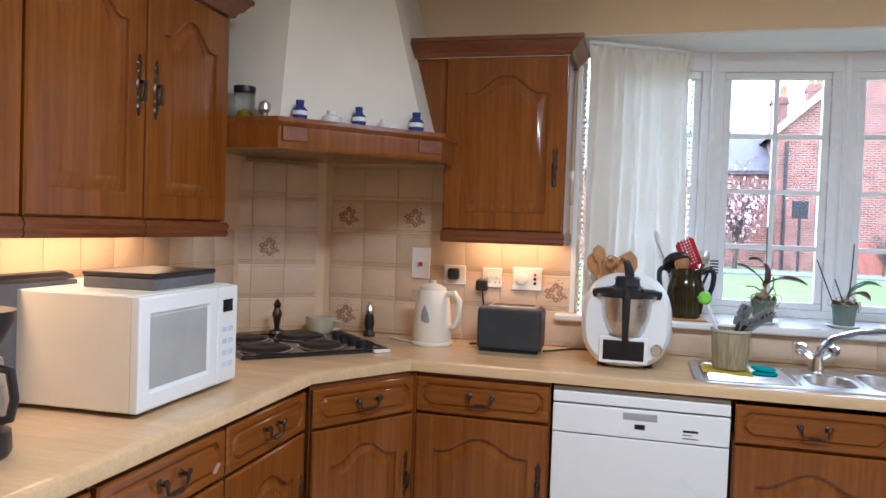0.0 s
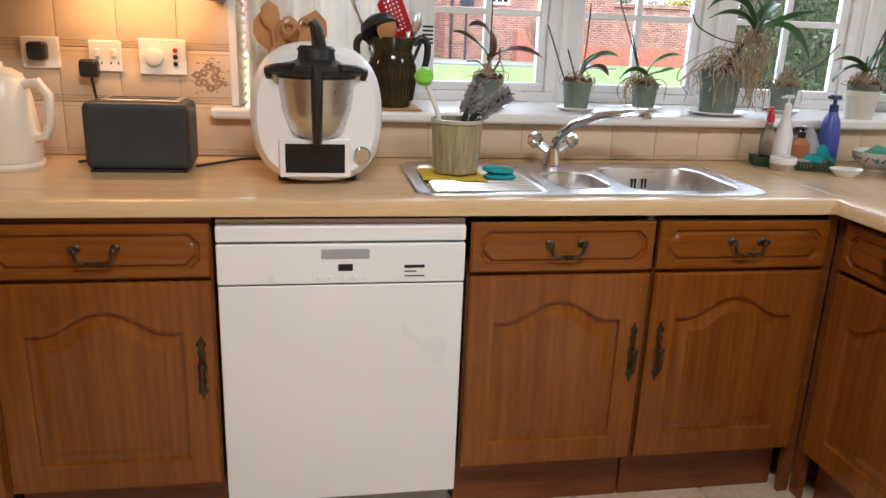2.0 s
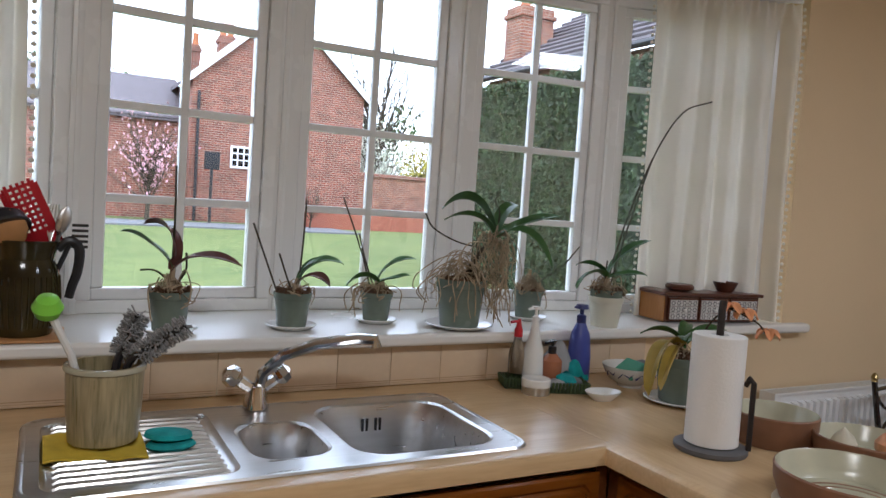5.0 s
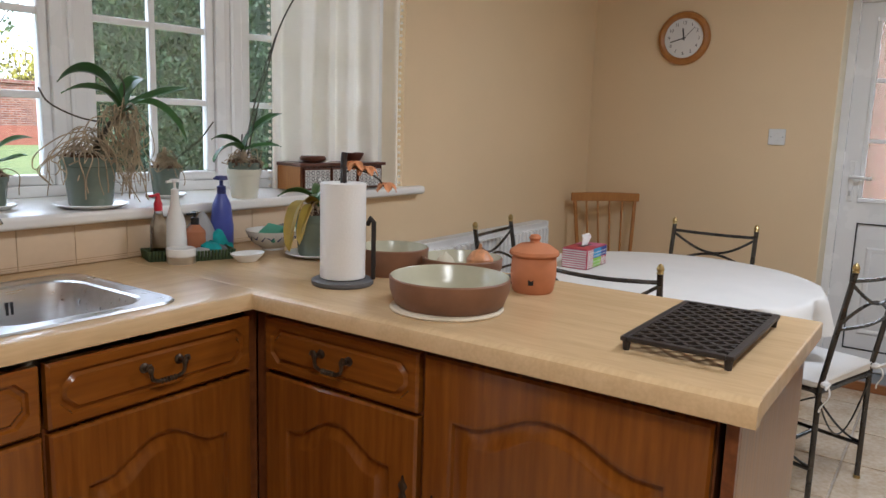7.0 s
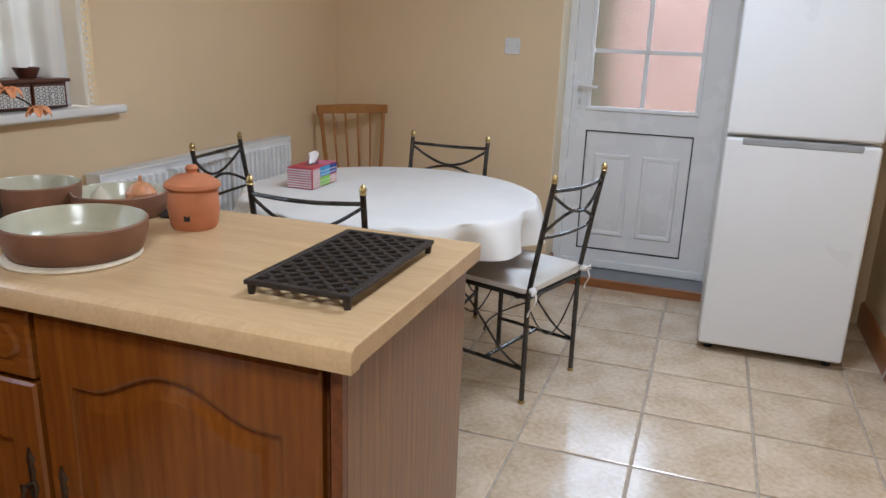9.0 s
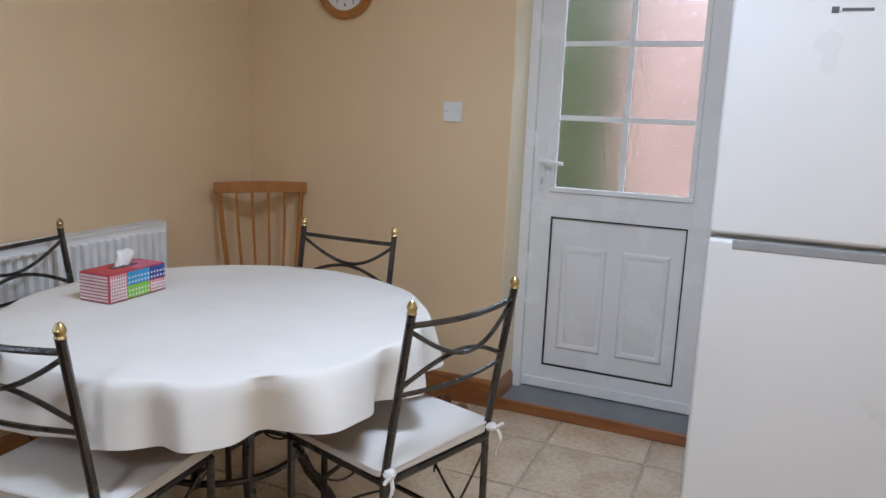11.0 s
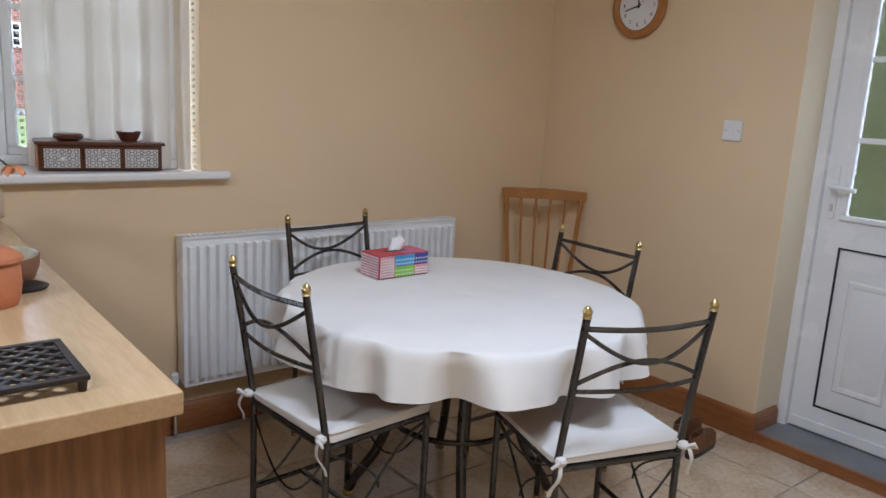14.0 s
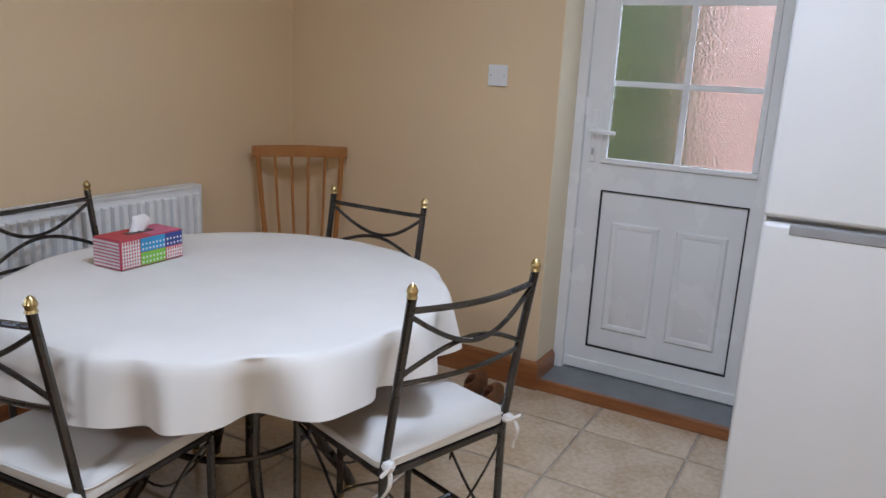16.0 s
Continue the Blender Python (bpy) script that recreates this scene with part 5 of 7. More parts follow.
def orchid(x, y, z, r, h, leaves, stalks=(), roots=14, crown=(0, 0, 0.05), spill=0.05, potm=None, saucer=True, label="", seed=1, hang=0):
    """A potted orchid turned to face the room; leaves are (control point, tip, width, surface) from the crown."""
    random.seed(seed)
    o = thing("orchid", label, "plant", pose(x, y, z, 0, 0, -24), "orchids on the sill")
    b = 0.0
    if saucer:
        part("saucer", Geo().lathe([(r * 0.9, 0), (r * 1.05, 0.002), (r * 1.4, 0.012), (r * 1.35, 0.014), (r * 1.0, 0.006), (0, 0.006)], 32), SAUCER, o, "white china saucer")
        b = 0.0062
    part("pot", Geo().lathe([(r * 0.76, b), (r * 0.80, b + 0.004), (r * 0.95, b + h * 0.80), (r * 1.0, b + h * 0.81), (r * 1.05, b + h - 0.003), (r * 1.04, b + h), (r * 0.98, b + h), (r * 0.94, b + h * 0.9), (0, b + h * 0.88)], 36), potm or POTG, o)
    if potm:
        part("inner_pot", Geo().lathe([(r * 0.9, b + h * 0.9), (r * 0.95, b + h + 0.022), (r * 0.9, b + h + 0.022), (r * 0.85, b + h * 0.95), (0, b + h * 0.95)], 32), POTG, o, "grey inner pot")
        b += 0.02
    g = Geo()
    for k in range(60):
        a, q = random.random() * 6.28, r * 0.9 * math.sqrt(random.random())
        s = random.uniform(0.005, 0.011)
        g.box(-s, s, -s * 0.5, s * 0.5, -s * 0.4, s * 0.4, pose(q * math.cos(a), q * math.sin(a), b + h * 0.91 + random.uniform(0, 0.014), random.uniform(0, 90), random.uniform(0, 90), random.uniform(0, 180)))
    tagged(part("bark_chips", g, BARK, o), kind="stuff")
    top = b + h * 0.93
    cr = Vector(crown) + Vector((0, 0, top))
    part("stem", Geo().tube(smooth([(0, 0, top - 0.01), (cr.x * 0.4, cr.y * 0.4, top + crown[2] * 0.5), cr + Vector((0, 0, 0.012))], 4), 0.010, 8, taper=lambda t: 1.1 - 0.5 * t), STALK if hang else ROOT, o)
    for c, e, w, m in leaves:
        g = Geo()
        blade(g, cr, c, e, w)
        part("leaf", g, m, o)
    g = Geo()
    for k in range(roots):
        a = random.random() * 6.28
        st = Vector((random.uniform(-0.4, 0.4) * r, random.uniform(-0.4, 0.4) * r, top + random.uniform(0, crown[2] * 0.7)))
        out = r * random.uniform(0.5, 1.0) + spill * random.random() ** 2
        up = random.uniform(0.0, 0.035)
        d = Vector((math.cos(a), math.sin(a), 0))
        dn = random.uniform(0.0, h * 0.75) if out > r * 1.06 else -random.uniform(0.0, 0.03)
        n = lambda q: Vector((random.gauss(0, q), random.gauss(0, q), random.gauss(0, q)))
        g.tube(smooth([st, st.lerp(Vector((0, 0, top)) + d * out, 0.45) + Vector((0, 0, up)) + n(0.009), Vector((0, 0, top + up * 0.6)) + d * out + n(0.006), Vector((0, 0, top - dn * 0.5)) + d * (out + 0.006) + n(0.006), Vector((0, 0, top - dn)) + d * (out + 0.002) + n(0.009)], 4), random.uniform(0.0011, 0.0021), 5)
    for k in range(hang):
        st = cr + Vector((random.gauss(0, 0.008), random.gauss(0, 0.008), random.uniform(-0.02, 0.012)))
        dx, dy = random.gauss(0.0, 0.05), random.gauss(-0.02, 0.035)
        ln = random.uniform(0.09, 0.245)
        n = lambda q: Vector((random.gauss(0, q), random.gauss(0, q), random.gauss(0, q * 0.7)))
        e = cr + Vector((dx, dy, -ln))
        if e.z < b + h + 0.004 and math.hypot(e.x, e.y) < r * 1.15:
            e.x += r * 0.9 if e.x > 0 else -r * 0.4
        e.z = max(e.z, 0.012)
        g.tube(smooth([st, st + Vector((dx * 0.7, dy * 0.7, random.uniform(-0.01, 0.02))) + n(0.012), st.lerp(e, 0.4) + Vector((dx * 0.6, dy * 0.4, 0)) + n(0.016), st.lerp(e, 0.72) + n(0.015), e], 4), random.uniform(0.0010, 0.0019), 5)
    tagged(part("roots", g, ROOT, o, "pale tangled aerial roots"), kind="stuff")
    for pts in stalks:
        part("stalk", Geo().tube(smooth([(a, b_, top + c) for a, b_, c in pts], 5), 0.0026, 6), STALK, o, "dark flower stalk")
    return o


L, LR = LEAF, LEAFR
orchid(0.935, 3.535, SILL, 0.048, 0.095, [((-0.05, 0, 0.085), (-0.13, 0.01, 0.085), 0.019, L), ((0.015, 0.01, 0.13), (-0.08, 0.02, 0.105), 0.026, LR), ((0.06, -0.01, 0.07), (0.165, -0.02, 0.02), 0.018, LR)],
       [[(0.0, 0, 0), (0.004, 0, 0.15), (0.002, 0, 0.305)], [(0.02, 0, 0.03), (0.035, 0, 0.06), (0.034, 0, 0.10)], [(0, -0.01, 0.03), (-0.03, -0.02, 0.055), (-0.065, -0.02, 0.055)]], 26, (0.005, 0, 0.055), 0.03, None, True, "orchid with purple-backed leaves in a clear pot", 3)
orchid(1.243, 3.557, SILL, 0.048, 0.09, [((0.03, 0, 0.09), (0.115, 0.0, 0.055), 0.017, L), ((0.05, -0.03, 0.05), (0.085, -0.04, 0.0), 0.016, LR), ((0.01, 0.03, 0.06), (0.07, 0.05, 0.06), 0.015, L)],
       [[(-0.04, 0, 0), (-0.075, 0, 0.09), (-0.11, 0, 0.18)], [(0.0, 0, 0), (-0.02, 0, 0.05), (-0.04, 0, 0.105)], [(0.01, 0.01, 0), (0.018, 0.01, 0.13), (0.022, 0.01, 0.25)]], 16, (0.012, 0, 0.03), 0.01, None, True, "small orchid with bare stalks in a grey-green pot", 4)
orchid(1.51, 3.624, SILL, 0.045, 0.082, [((-0.04, -0.02, 0.045), (-0.085, -0.03, -0.01), 0.024, L), ((0.025, 0, 0.08), (0.105, 0, 0.075), 0.015, L), ((0.05, -0.02, 0.025), (0.09, -0.03, 0.03), 0.013, L)],
       [[(-0.02, 0, 0.02), (-0.055, 0, 0.13), (-0.11, 0, 0.27)], [(-0.015, 0.01, 0.03), (-0.04, 0, 0.1), (-0.06, 0, 0.17)]], 34, (0.0, 0, 0.03), 0.055, None, True, "small green orchid with trailing roots", 5)
orchid(1.726, 3.519, SILL, 0.071, 0.135, [((-0.05, 0.0, 0.17), (-0.155, -0.01, 0.075), 0.034, L), ((-0.04, -0.03, 0.10), (-0.15, -0.05, 0.045), 0.018, L), ((0.07, 0.02, 0.06), (0.195, 0.03, 0.075), 0.024, L), ((0.10, -0.03, 0.085), (0.165, -0.05, -0.085), 0.030, L), ((0.02, 0.06, 0.10), (0.08, 0.12, 0.10), 0.022, L)],
       [[(0.06, 0, 0.10), (-0.02, 0, 0.115), (-0.09, 0, 0.15), (-0.115, 0, 0.19)], [(0.085, 0.02, 0.1), (0.10, 0.02, 0.2), (0.085, 0.02, 0.24), (0.1, 0.02, 0.27)]], 70, (0.085, -0.01, 0.13), 0.075, None, True, "large orchid with a mass of hanging aerial roots", 6, 44)
orchid(2.04, 3.63, SILL, 0.047, 0.09, [], [[(0.02, 0, 0.02), (0.05, -0.01, 0.05), (0.10, -0.02, 0.09), (0.15, -0.02, 0.155)]], 60, (0.0, 0, 0.06), 0.02, None, True, "leafless orchid of tangled roots in a green pot", 7)
orchid(2.24, 3.488, SILL, 0.054, 0.095, [((-0.04, -0.01, 0.06), (-0.11, -0.02, 0.035), 0.018, L), ((-0.07, -0.05, 0.05), (-0.11, -0.05, -0.035), 0.02, L), ((0.02, 0.0, 0.09), (0.13, 0.0, 0.125), 0.022, L), ((0.05, -0.01, 0.03), (0.12, -0.02, 0.015), 0.014, L)],
       [[(0.01, 0, 0.02), (0.04, 0.0, 0.16), (0.08, 0.0, 0.31), (0.125, 0.0, 0.455), (0.2, 0.0, 0.58), (0.29, 0, 0.62)], [(0.0, 0, 0.02), (0.025, 0.01, 0.14), (0.07, 0.01, 0.30), (0.115, 0.005, 0.43)], [(-0.01, 0, 0.02), (-0.005, 0, 0.1)]], 34, (0.0, 0, 0.045), 0.01, mat("cream_glazed_pot", (0.70, 0.68, 0.56), 0.3, var=0.05), False, "orchid with long dead flower spike in a cream pot", 8)
o = orchid(2.205, 3.125, T, 0.066, 0.125, [((-0.03, 0.0, 0.07), (-0.115, 0.01, 0.03), 0.022, L), ((0.04, 0.01, 0.06), (0.13, 0.02, 0.05), 0.022, L), ((-0.01, -0.04, 0.06), (-0.04, -0.11, 0.035), 0.02, L), ((-0.085, -0.03, 0.065), (-0.10, -0.05, -0.125), 0.032, LEAFY), ((-0.05, -0.05, 0.03), (-0.085, -0.09, -0.10), 0.02, LEAFY), ((0.02, 0.05, 0.06), (0.06, 0.11, 0.05), 0.02, L)],
           [[(0.02, -0.02, 0), (0.05, -0.04, 0.10), (0.10, -0.05, 0.15), (0.14, -0.06, 0.14)], [(0.1, -0.05, 0.15), (0.17, -0.06, 0.12), (0.2, -0.06, 0.09)]], 14, (0, 0, 0.03), 0.0, None, True, "orchid with yellowing leaf and wilted peach flowers", 11)
for k, (a, b, c) in enumerate(((0.10, -0.06, 0.27), (0.14, -0.06, 0.255), (0.205, -0.06, 0.205))):
    g = Geo()
    for q in range(5):
        leaf(g, (a, b, c + 0.01), (math.cos(q * 1.25 + k), math.sin(q * 1.25 + k)), 0.03, 0.012, 0.9)
    part("flower", g, PEACH, o, "wilted peach flower")


def bottle(name, label, x, y, z, prof, material, cap=None, capm=None):
    b = thing(name, label, "bottle", pose(x, y, z))
    part("body", Geo().lathe(prof, 24), material, b)
    if cap:
        part("pump", Geo().lathe(cap, 16), capm, b)
        zt = cap[-1][1]
        part("nozzle", Geo().tube([(0, 0, zt - 0.006), (-0.03, -0.005, zt - 0.008)], 0.004, 6), capm, b)
    return b


def tray(x, y, label, w=0.10, d=0.07, rz=-20):
    t = thing("soap_tray", label, "tray", pose(x, y, T, 0, 0, rz))
    part("base", Geo().box(-w / 2, w / 2, -d / 2, d / 2, 0, 0.005), mat("green_rush", (0.05, 0.075, 0.03), 0.8, var=0.3, scale=30, bump=0.5) if "green_rush" not in bpy.data.materials else bpy.data.materials["green_rush"], t)
    g = Geo()
    for k in range(12):
        a = -w / 2 + w * k / 11
        g.tube([(a, -d / 2, 0.004), (a, -d / 2 - 0.004, 0.03)], 0.0045, 5).tube([(a, d / 2, 0.004), (a, d / 2 + 0.004, 0.03)], 0.0045, 5)
    for k in range(8):
        a = -d / 2 + d * k / 7
        g.tube([(-w / 2, a, 0.004), (-w / 2 - 0.004, a, 0.03)], 0.0045, 5).tube([(w / 2, a, 0.004), (w / 2 + 0.004, a, 0.03)], 0.0045, 5)
    part("woven_side", g, bpy.data.materials["green_rush"], t)
    return t


tray(1.865, 3.39, "green woven tray holding soap bottles")
tray(1.965, 3.315, "green woven tray with scourers", 0.11, 0.075)
bottle("spray_bottle", "clear bottle with a red cap", 1.855, 3.40, T + 0.005, [(0.022, 0), (0.024, 0.01), (0.024, 0.09), (0.012, 0.125), (0.01, 0.14), (0, 0.14)], CLEARP, [(0.012, 0.135), (0.012, 0.155), (0.008, 0.165), (0.005, 0.185), (0, 0.186)], REDPL)
bottle("soap_dispenser", "white pump soap bottle", 1.893, 3.375, T + 0.005, [(0.03, 0), (0.032, 0.01), (0.028, 0.1), (0.014, 0.15), (0.011, 0.18), (0, 0.18)], SAUCER, [(0.011, 0.18), (0.011, 0.195), (0.004, 0.2), (0.004, 0.215), (0.014, 0.217), (0.014, 0.225), (0, 0.226)], SAUCER)
bottle("soap_dispenser", "amber pump soap bottle with black top", 1.955, 3.37, T + 0.005, [(0.028, 0), (0.03, 0.01), (0.03, 0.07), (0.012, 0.09), (0, 0.09)], mat("amber_soap", (0.40, 0.16, 0.08), 0.25, var=0.1), [(0.012, 0.09), (0.012, 0.11), (0.004, 0.112), (0.004, 0.125), (0.012, 0.127), (0, 0.13)], BLACK)
bottle("lotion_bottle", "violet blue lotion pump bottle behind the soap tray", 2.068, 3.39, T, [(0.03, 0), (0.034, 0.01), (0.035, 0.08), (0.028, 0.145), (0.014, 0.178), (0, 0.178)], BLUEPL, [(0.014, 0.178), (0.014, 0.2), (0.006, 0.204), (0.006, 0.218), (0.02, 0.22), (0.017, 0.232), (0, 0.233)], mat("navy_cap", (0.03, 0.04, 0.16), 0.35))
b = thing("hand_cream_tin", "round pale metal tin on the worktop", "tin", pose(1.862, 3.31, T))
part("base", Geo().lathe([(0.038, 0), (0.039, 0.003), (0.039, 0.026), (0, 0.026)], 28), STEEL, b)
part("lid", Geo().lathe([(0.0405, 0.022), (0.0405, 0.04), (0.038, 0.043), (0, 0.041)], 28), SAUCER, b)
b = thing("scourer", "bluish grey wire scourers in the tray", "scourer", pose(1.965, 3.315, T + 0.006))
random.seed(3)
for k, m in enumerate((GREY, TEAL, DKGREY)):
    part("pad", Geo().lathe([(0, 0), (0.03, 0.006), (0.033, 0.016), (0.02, 0.028), (0, 0.03)], 14, pose(-0.03 + 0.03 * k, 0.005 * (k - 1), 0.012 * (k % 2), 10 * k, 8), 1, 0.8), m, b)
b = thing("rubber_gloves", "grey and teal cloths heaped behind the soap bottles", "cloth", pose(1.99, 3.40, T))
part("grey_cloth", Geo().sheet(lambda u, v: (-0.05 + 0.12 * u, -0.035 + 0.07 * v, 0.12 * math.sin(math.pi * (0.15 + 0.7 * u)) * math.sin(math.pi * (0.1 + 0.8 * v)) + 0.008 * math.sin(u * 14)), 16, 10, 0.004), GREY, b)
part("teal_cloth", Geo().sheet(lambda u, v: (0.02 + 0.07 * u, -0.05 + 0.05 * v, 0.08 * math.sin(math.pi * (0.15 + 0.7 * u)) * math.sin(math.pi * (0.1 + 0.8 * v)) + 0.005 * math.sin(u * 14)), 14, 8, 0.004), TEAL, b)
b = thing("soap_dish", "small white oval dish", "dish", pose(2.01, 3.205, T))
part("dish", Geo().lathe([(0.03, 0), (0.034, 0.004), (0.052, 0.02), (0.054, 0.024), (0.05, 0.022), (0.03, 0.008), (0, 0.007)], 28, None, 1.0, 0.75), SAUCER, b)
b = thing("china_bowl", "blue and white china bowl with scourers", "bowl", pose(2.205, 3.315, T))
part("bowl", Geo().lathe([(0.035, 0), (0.036, 0.008), (0.06, 0.02), (0.08, 0.05), (0.084, 0.062), (0.079, 0.06), (0.05, 0.025), (0, 0.016)], 32), SAUCER, b)
for k in range(9):
    a = k * 0.698
    pts = [(0.0755 * math.cos(a + t * 0.5) * (0.92 + 0.1 * s), 0.0755 * math.sin(a + t * 0.5) * (0.92 + 0.1 * s), 0.032 + 0.018 * s) for t, s in ((0, 0), (0.4, 0.9), (0.9, 0.3), (1.2, 1))]
    part("blue_pattern", Geo().tube(pts, 0.0024, 5), BLUEW, b, "blue painted scroll")
part("green_scourer", Geo().box(-0.05, 0.03, -0.03, 0.03, 0.05, 0.075, pose(0.0, 0, 0.0, 10, -18, 20)), mat("mint_scourer", (0.12, 0.38, 0.27), 0.9, bump=0.5, bscale=150), b, bevel=0.006)
part("wire_ball", Geo().lathe([(0, 0.03), (0.035, 0.045), (0.03, 0.07), (0, 0.08)], 14, pose(0.035, -0.01, 0)), DKGREY, b)

r = thing("paper_towel_holder", "kitchen paper roll on a black iron stand", "kitchen roll", pose(1.965, 2.795, T))
part("base_plate", Geo().lathe([(0.075, 0), (0.078, 0.004), (0.078, 0.012), (0.07, 0.016), (0, 0.016)], 32), DKGREY, r)
part("spindle", Geo().tube([(0, 0, 0.014), (0, 0, 0.31), (0.003, 0, 0.33)], 0.008, 10), CAST, r)
part("paper_roll", Geo().lathe([(0.055, 0.018), (0.057, 0.02), (0.057, 0.254), (0.055, 0.256), (0.02, 0.256), (0.02, 0.25)], 40), PAPER, r, "white kitchen paper roll")
part("side_arm", Geo().tube([(0.045, -0.062, 0.014), (0.045, -0.062, 0.16), (0.047, -0.05, 0.168), (0.047, -0.04, 0.15)], 0.006, 8), CAST, r)


def dish(name, label, x, y, z, r, h):
    d = thing(name, label, "bowl", pose(x, y, z))
    part("base", Geo().lathe([(r * 0.86, 0), (r * 0.86, 0.006), (0, 0.006)], 40), STONEW, d)
    part("outside", Geo().lathe([(r * 0.86, 0), (r * 0.9, 0.004), (r * 0.99, h * 0.6), (r, h), (r * 0.975, h + 0.003)], 40, caps=False), STONEW, d)
    part("glazed_inside", Geo().lathe([(0, 0.012), (r * 0.45, 0.0125), (r * 0.46, 0.014), (r * 0.5, 0.0125), (r * 0.82, 0.014), (r * 0.92, h * 0.5), (r * 0.955, h), (r * 0.975, h + 0.003)], 40, caps=False), GLAZE, d, "pale green glazed inside")
    for q in (0.47, 0.62):
        part("painted_ring", Geo().lathe([(r * q, 0.0132), (r * q + 0.004, 0.0142), (r * q + 0.008, 0.0132)], 40, caps=False), STONEW, d)
    return d


m = thing("table_mat", "round cream woven mat under the dish", "mat", pose(1.93, 2.45, T))
part("disc", Geo().lathe([(0.125, 0), (0.128, 0.004), (0.125, 0.008), (0, 0.008)], 48), mat("cream_woven", (0.66, 0.58, 0.44), 0.9, var=0.1, scale=30, bump=0.5, bscale=160), m)
dish("baking_dish", "brown stoneware dish glazed pale green inside, on a mat", 1.942, 2.452, T + 0.008, 0.136, 0.062)
dish("baking_dish", "brown stoneware dish glazed pale green inside, holding an onion", 2.245, 2.62, T, 0.11, 0.055)
dish("baking_dish", "deep brown stoneware dish glazed pale green inside", 2.17, 2.80, T, 0.10, 0.07)
o = thing("onion", "brown onion lying in the dish", "onion", pose(2.265, 2.575, T + 0.0145))
part("bulb", Geo().lathe([(0, 0), (0.02, 0.004), (0.036, 0.025), (0.036, 0.04), (0.022, 0.058), (0.006, 0.066), (0.003, 0.08), (0, 0.08)], 20), ONION, o)
o = thing("garlic", "pale garlic bulb in the dish", "garlic", pose(2.225, 2.66, T + 0.0145))
part("bulb", Geo().lathe([(0, 0), (0.02, 0.004), (0.028, 0.02), (0.02, 0.036), (0.005, 0.05), (0, 0.055)], 16), mat("garlic_skin", (0.60, 0.55, 0.42), 0.6, var=0.1), o)
s = thing("saucepan_rest", "black spoon rest beside the dishes", "spoon rest", pose(2.30, 2.50, T))
part("disc", Geo().lathe([(0.045, 0), (0.05, 0.006), (0.046, 0.008), (0, 0.004)], 24), CAST, s)
j = thing("terracotta_jar", "lidded terracotta garlic jar", "jar", pose(2.222, 2.39, T) @ Matrix.Diagonal((1.1, 1.1, 0.93, 1)))
part("body", Geo().lathe([(0.042, 0), (0.047, 0.008), (0.052, 0.05), (0.05, 0.095), (0.047, 0.10), (0, 0.1)], 32), TERRA, j)
part("lid", Geo().lathe([(0.055, 0.1), (0.057, 0.104), (0.055, 0.112), (0.035, 0.128), (0.012, 0.133), (0.01, 0.138), (0.014, 0.146), (0.009, 0.154), (0, 0.155)], 32), TERRA, j)
part("stamp", Geo().box(-0.006, 0.006, -0.002, 0.002, -0.008, 0.008, pose(0.010 - 0.055, -0.018, 0.035, 0, 0, -68)), BLACK, j)


def trivet():
    t = thing("trivet", "black cast iron trivet with a pierced lattice top", "trivet", pose(2.078, 1.925, T, 0, 0, 0))
    w, d = 0.196, 0.102
    g = Geo().box(-w, w, -d, -d + 0.014, 0.018, 0.027).box(-w, w, d - 0.014, d, 0.018, 0.027).box(-w, -w + 0.014, -d + 0.014, d - 0.014, 0.018, 0.027).box(w - 0.014, w, -d + 0.014, d - 0.014, 0.018, 0.027)
    part("frame", g, CAST, t, bevel=0.002)
    g = Geo()
    s = 0.038
    a, b = w - 0.014, d - 0.014
    for sg in (1, -1):
        for k in range(-9, 10):
            c = k * s
            pts = []
            for x in (-a, a):
                y = sg * x + c
                if -b <= y <= b:
                    pts.append((x, y))
            for y in (-b, b):
                x = sg * (y - c)
                if -a < x < a:
                    pts.append((x, y))
            if len(pts) == 2 and math.dist(*pts) > 0.02:
                (x0, y0), (x1, y1) = pts
                L_ = math.dist(*pts)
                g.box(0, L_, -0.0042, 0.0042, 0.0195, 0.0255, pose(x0, y0, 0, 0, 0, math.degrees(math.atan2(y1 - y0, x1 - x0))))
    for i in range(-9, 10):
        for k in range(-6, 7):
            x, y = i * s / 2, k * s / 2
            if abs(x) < a and abs(y) < b and (i + k) % 2 == 0:
                g.lathe([(0.0078, 0.019), (0.0078, 0.0262), (0, 0.027)], 4, pose(x, y, 0))
    part("lattice", g, CAST, t)
    for x in (-w + 0.01, w - 0.01):
        for y in (-d + 0.01, d - 0.01):
            part("foot", Geo().lathe([(0.006, 0), (0.008, 0.018), (0, 0.0181)], 10, pose(x, y, 0)), CAST, t)


trivet()


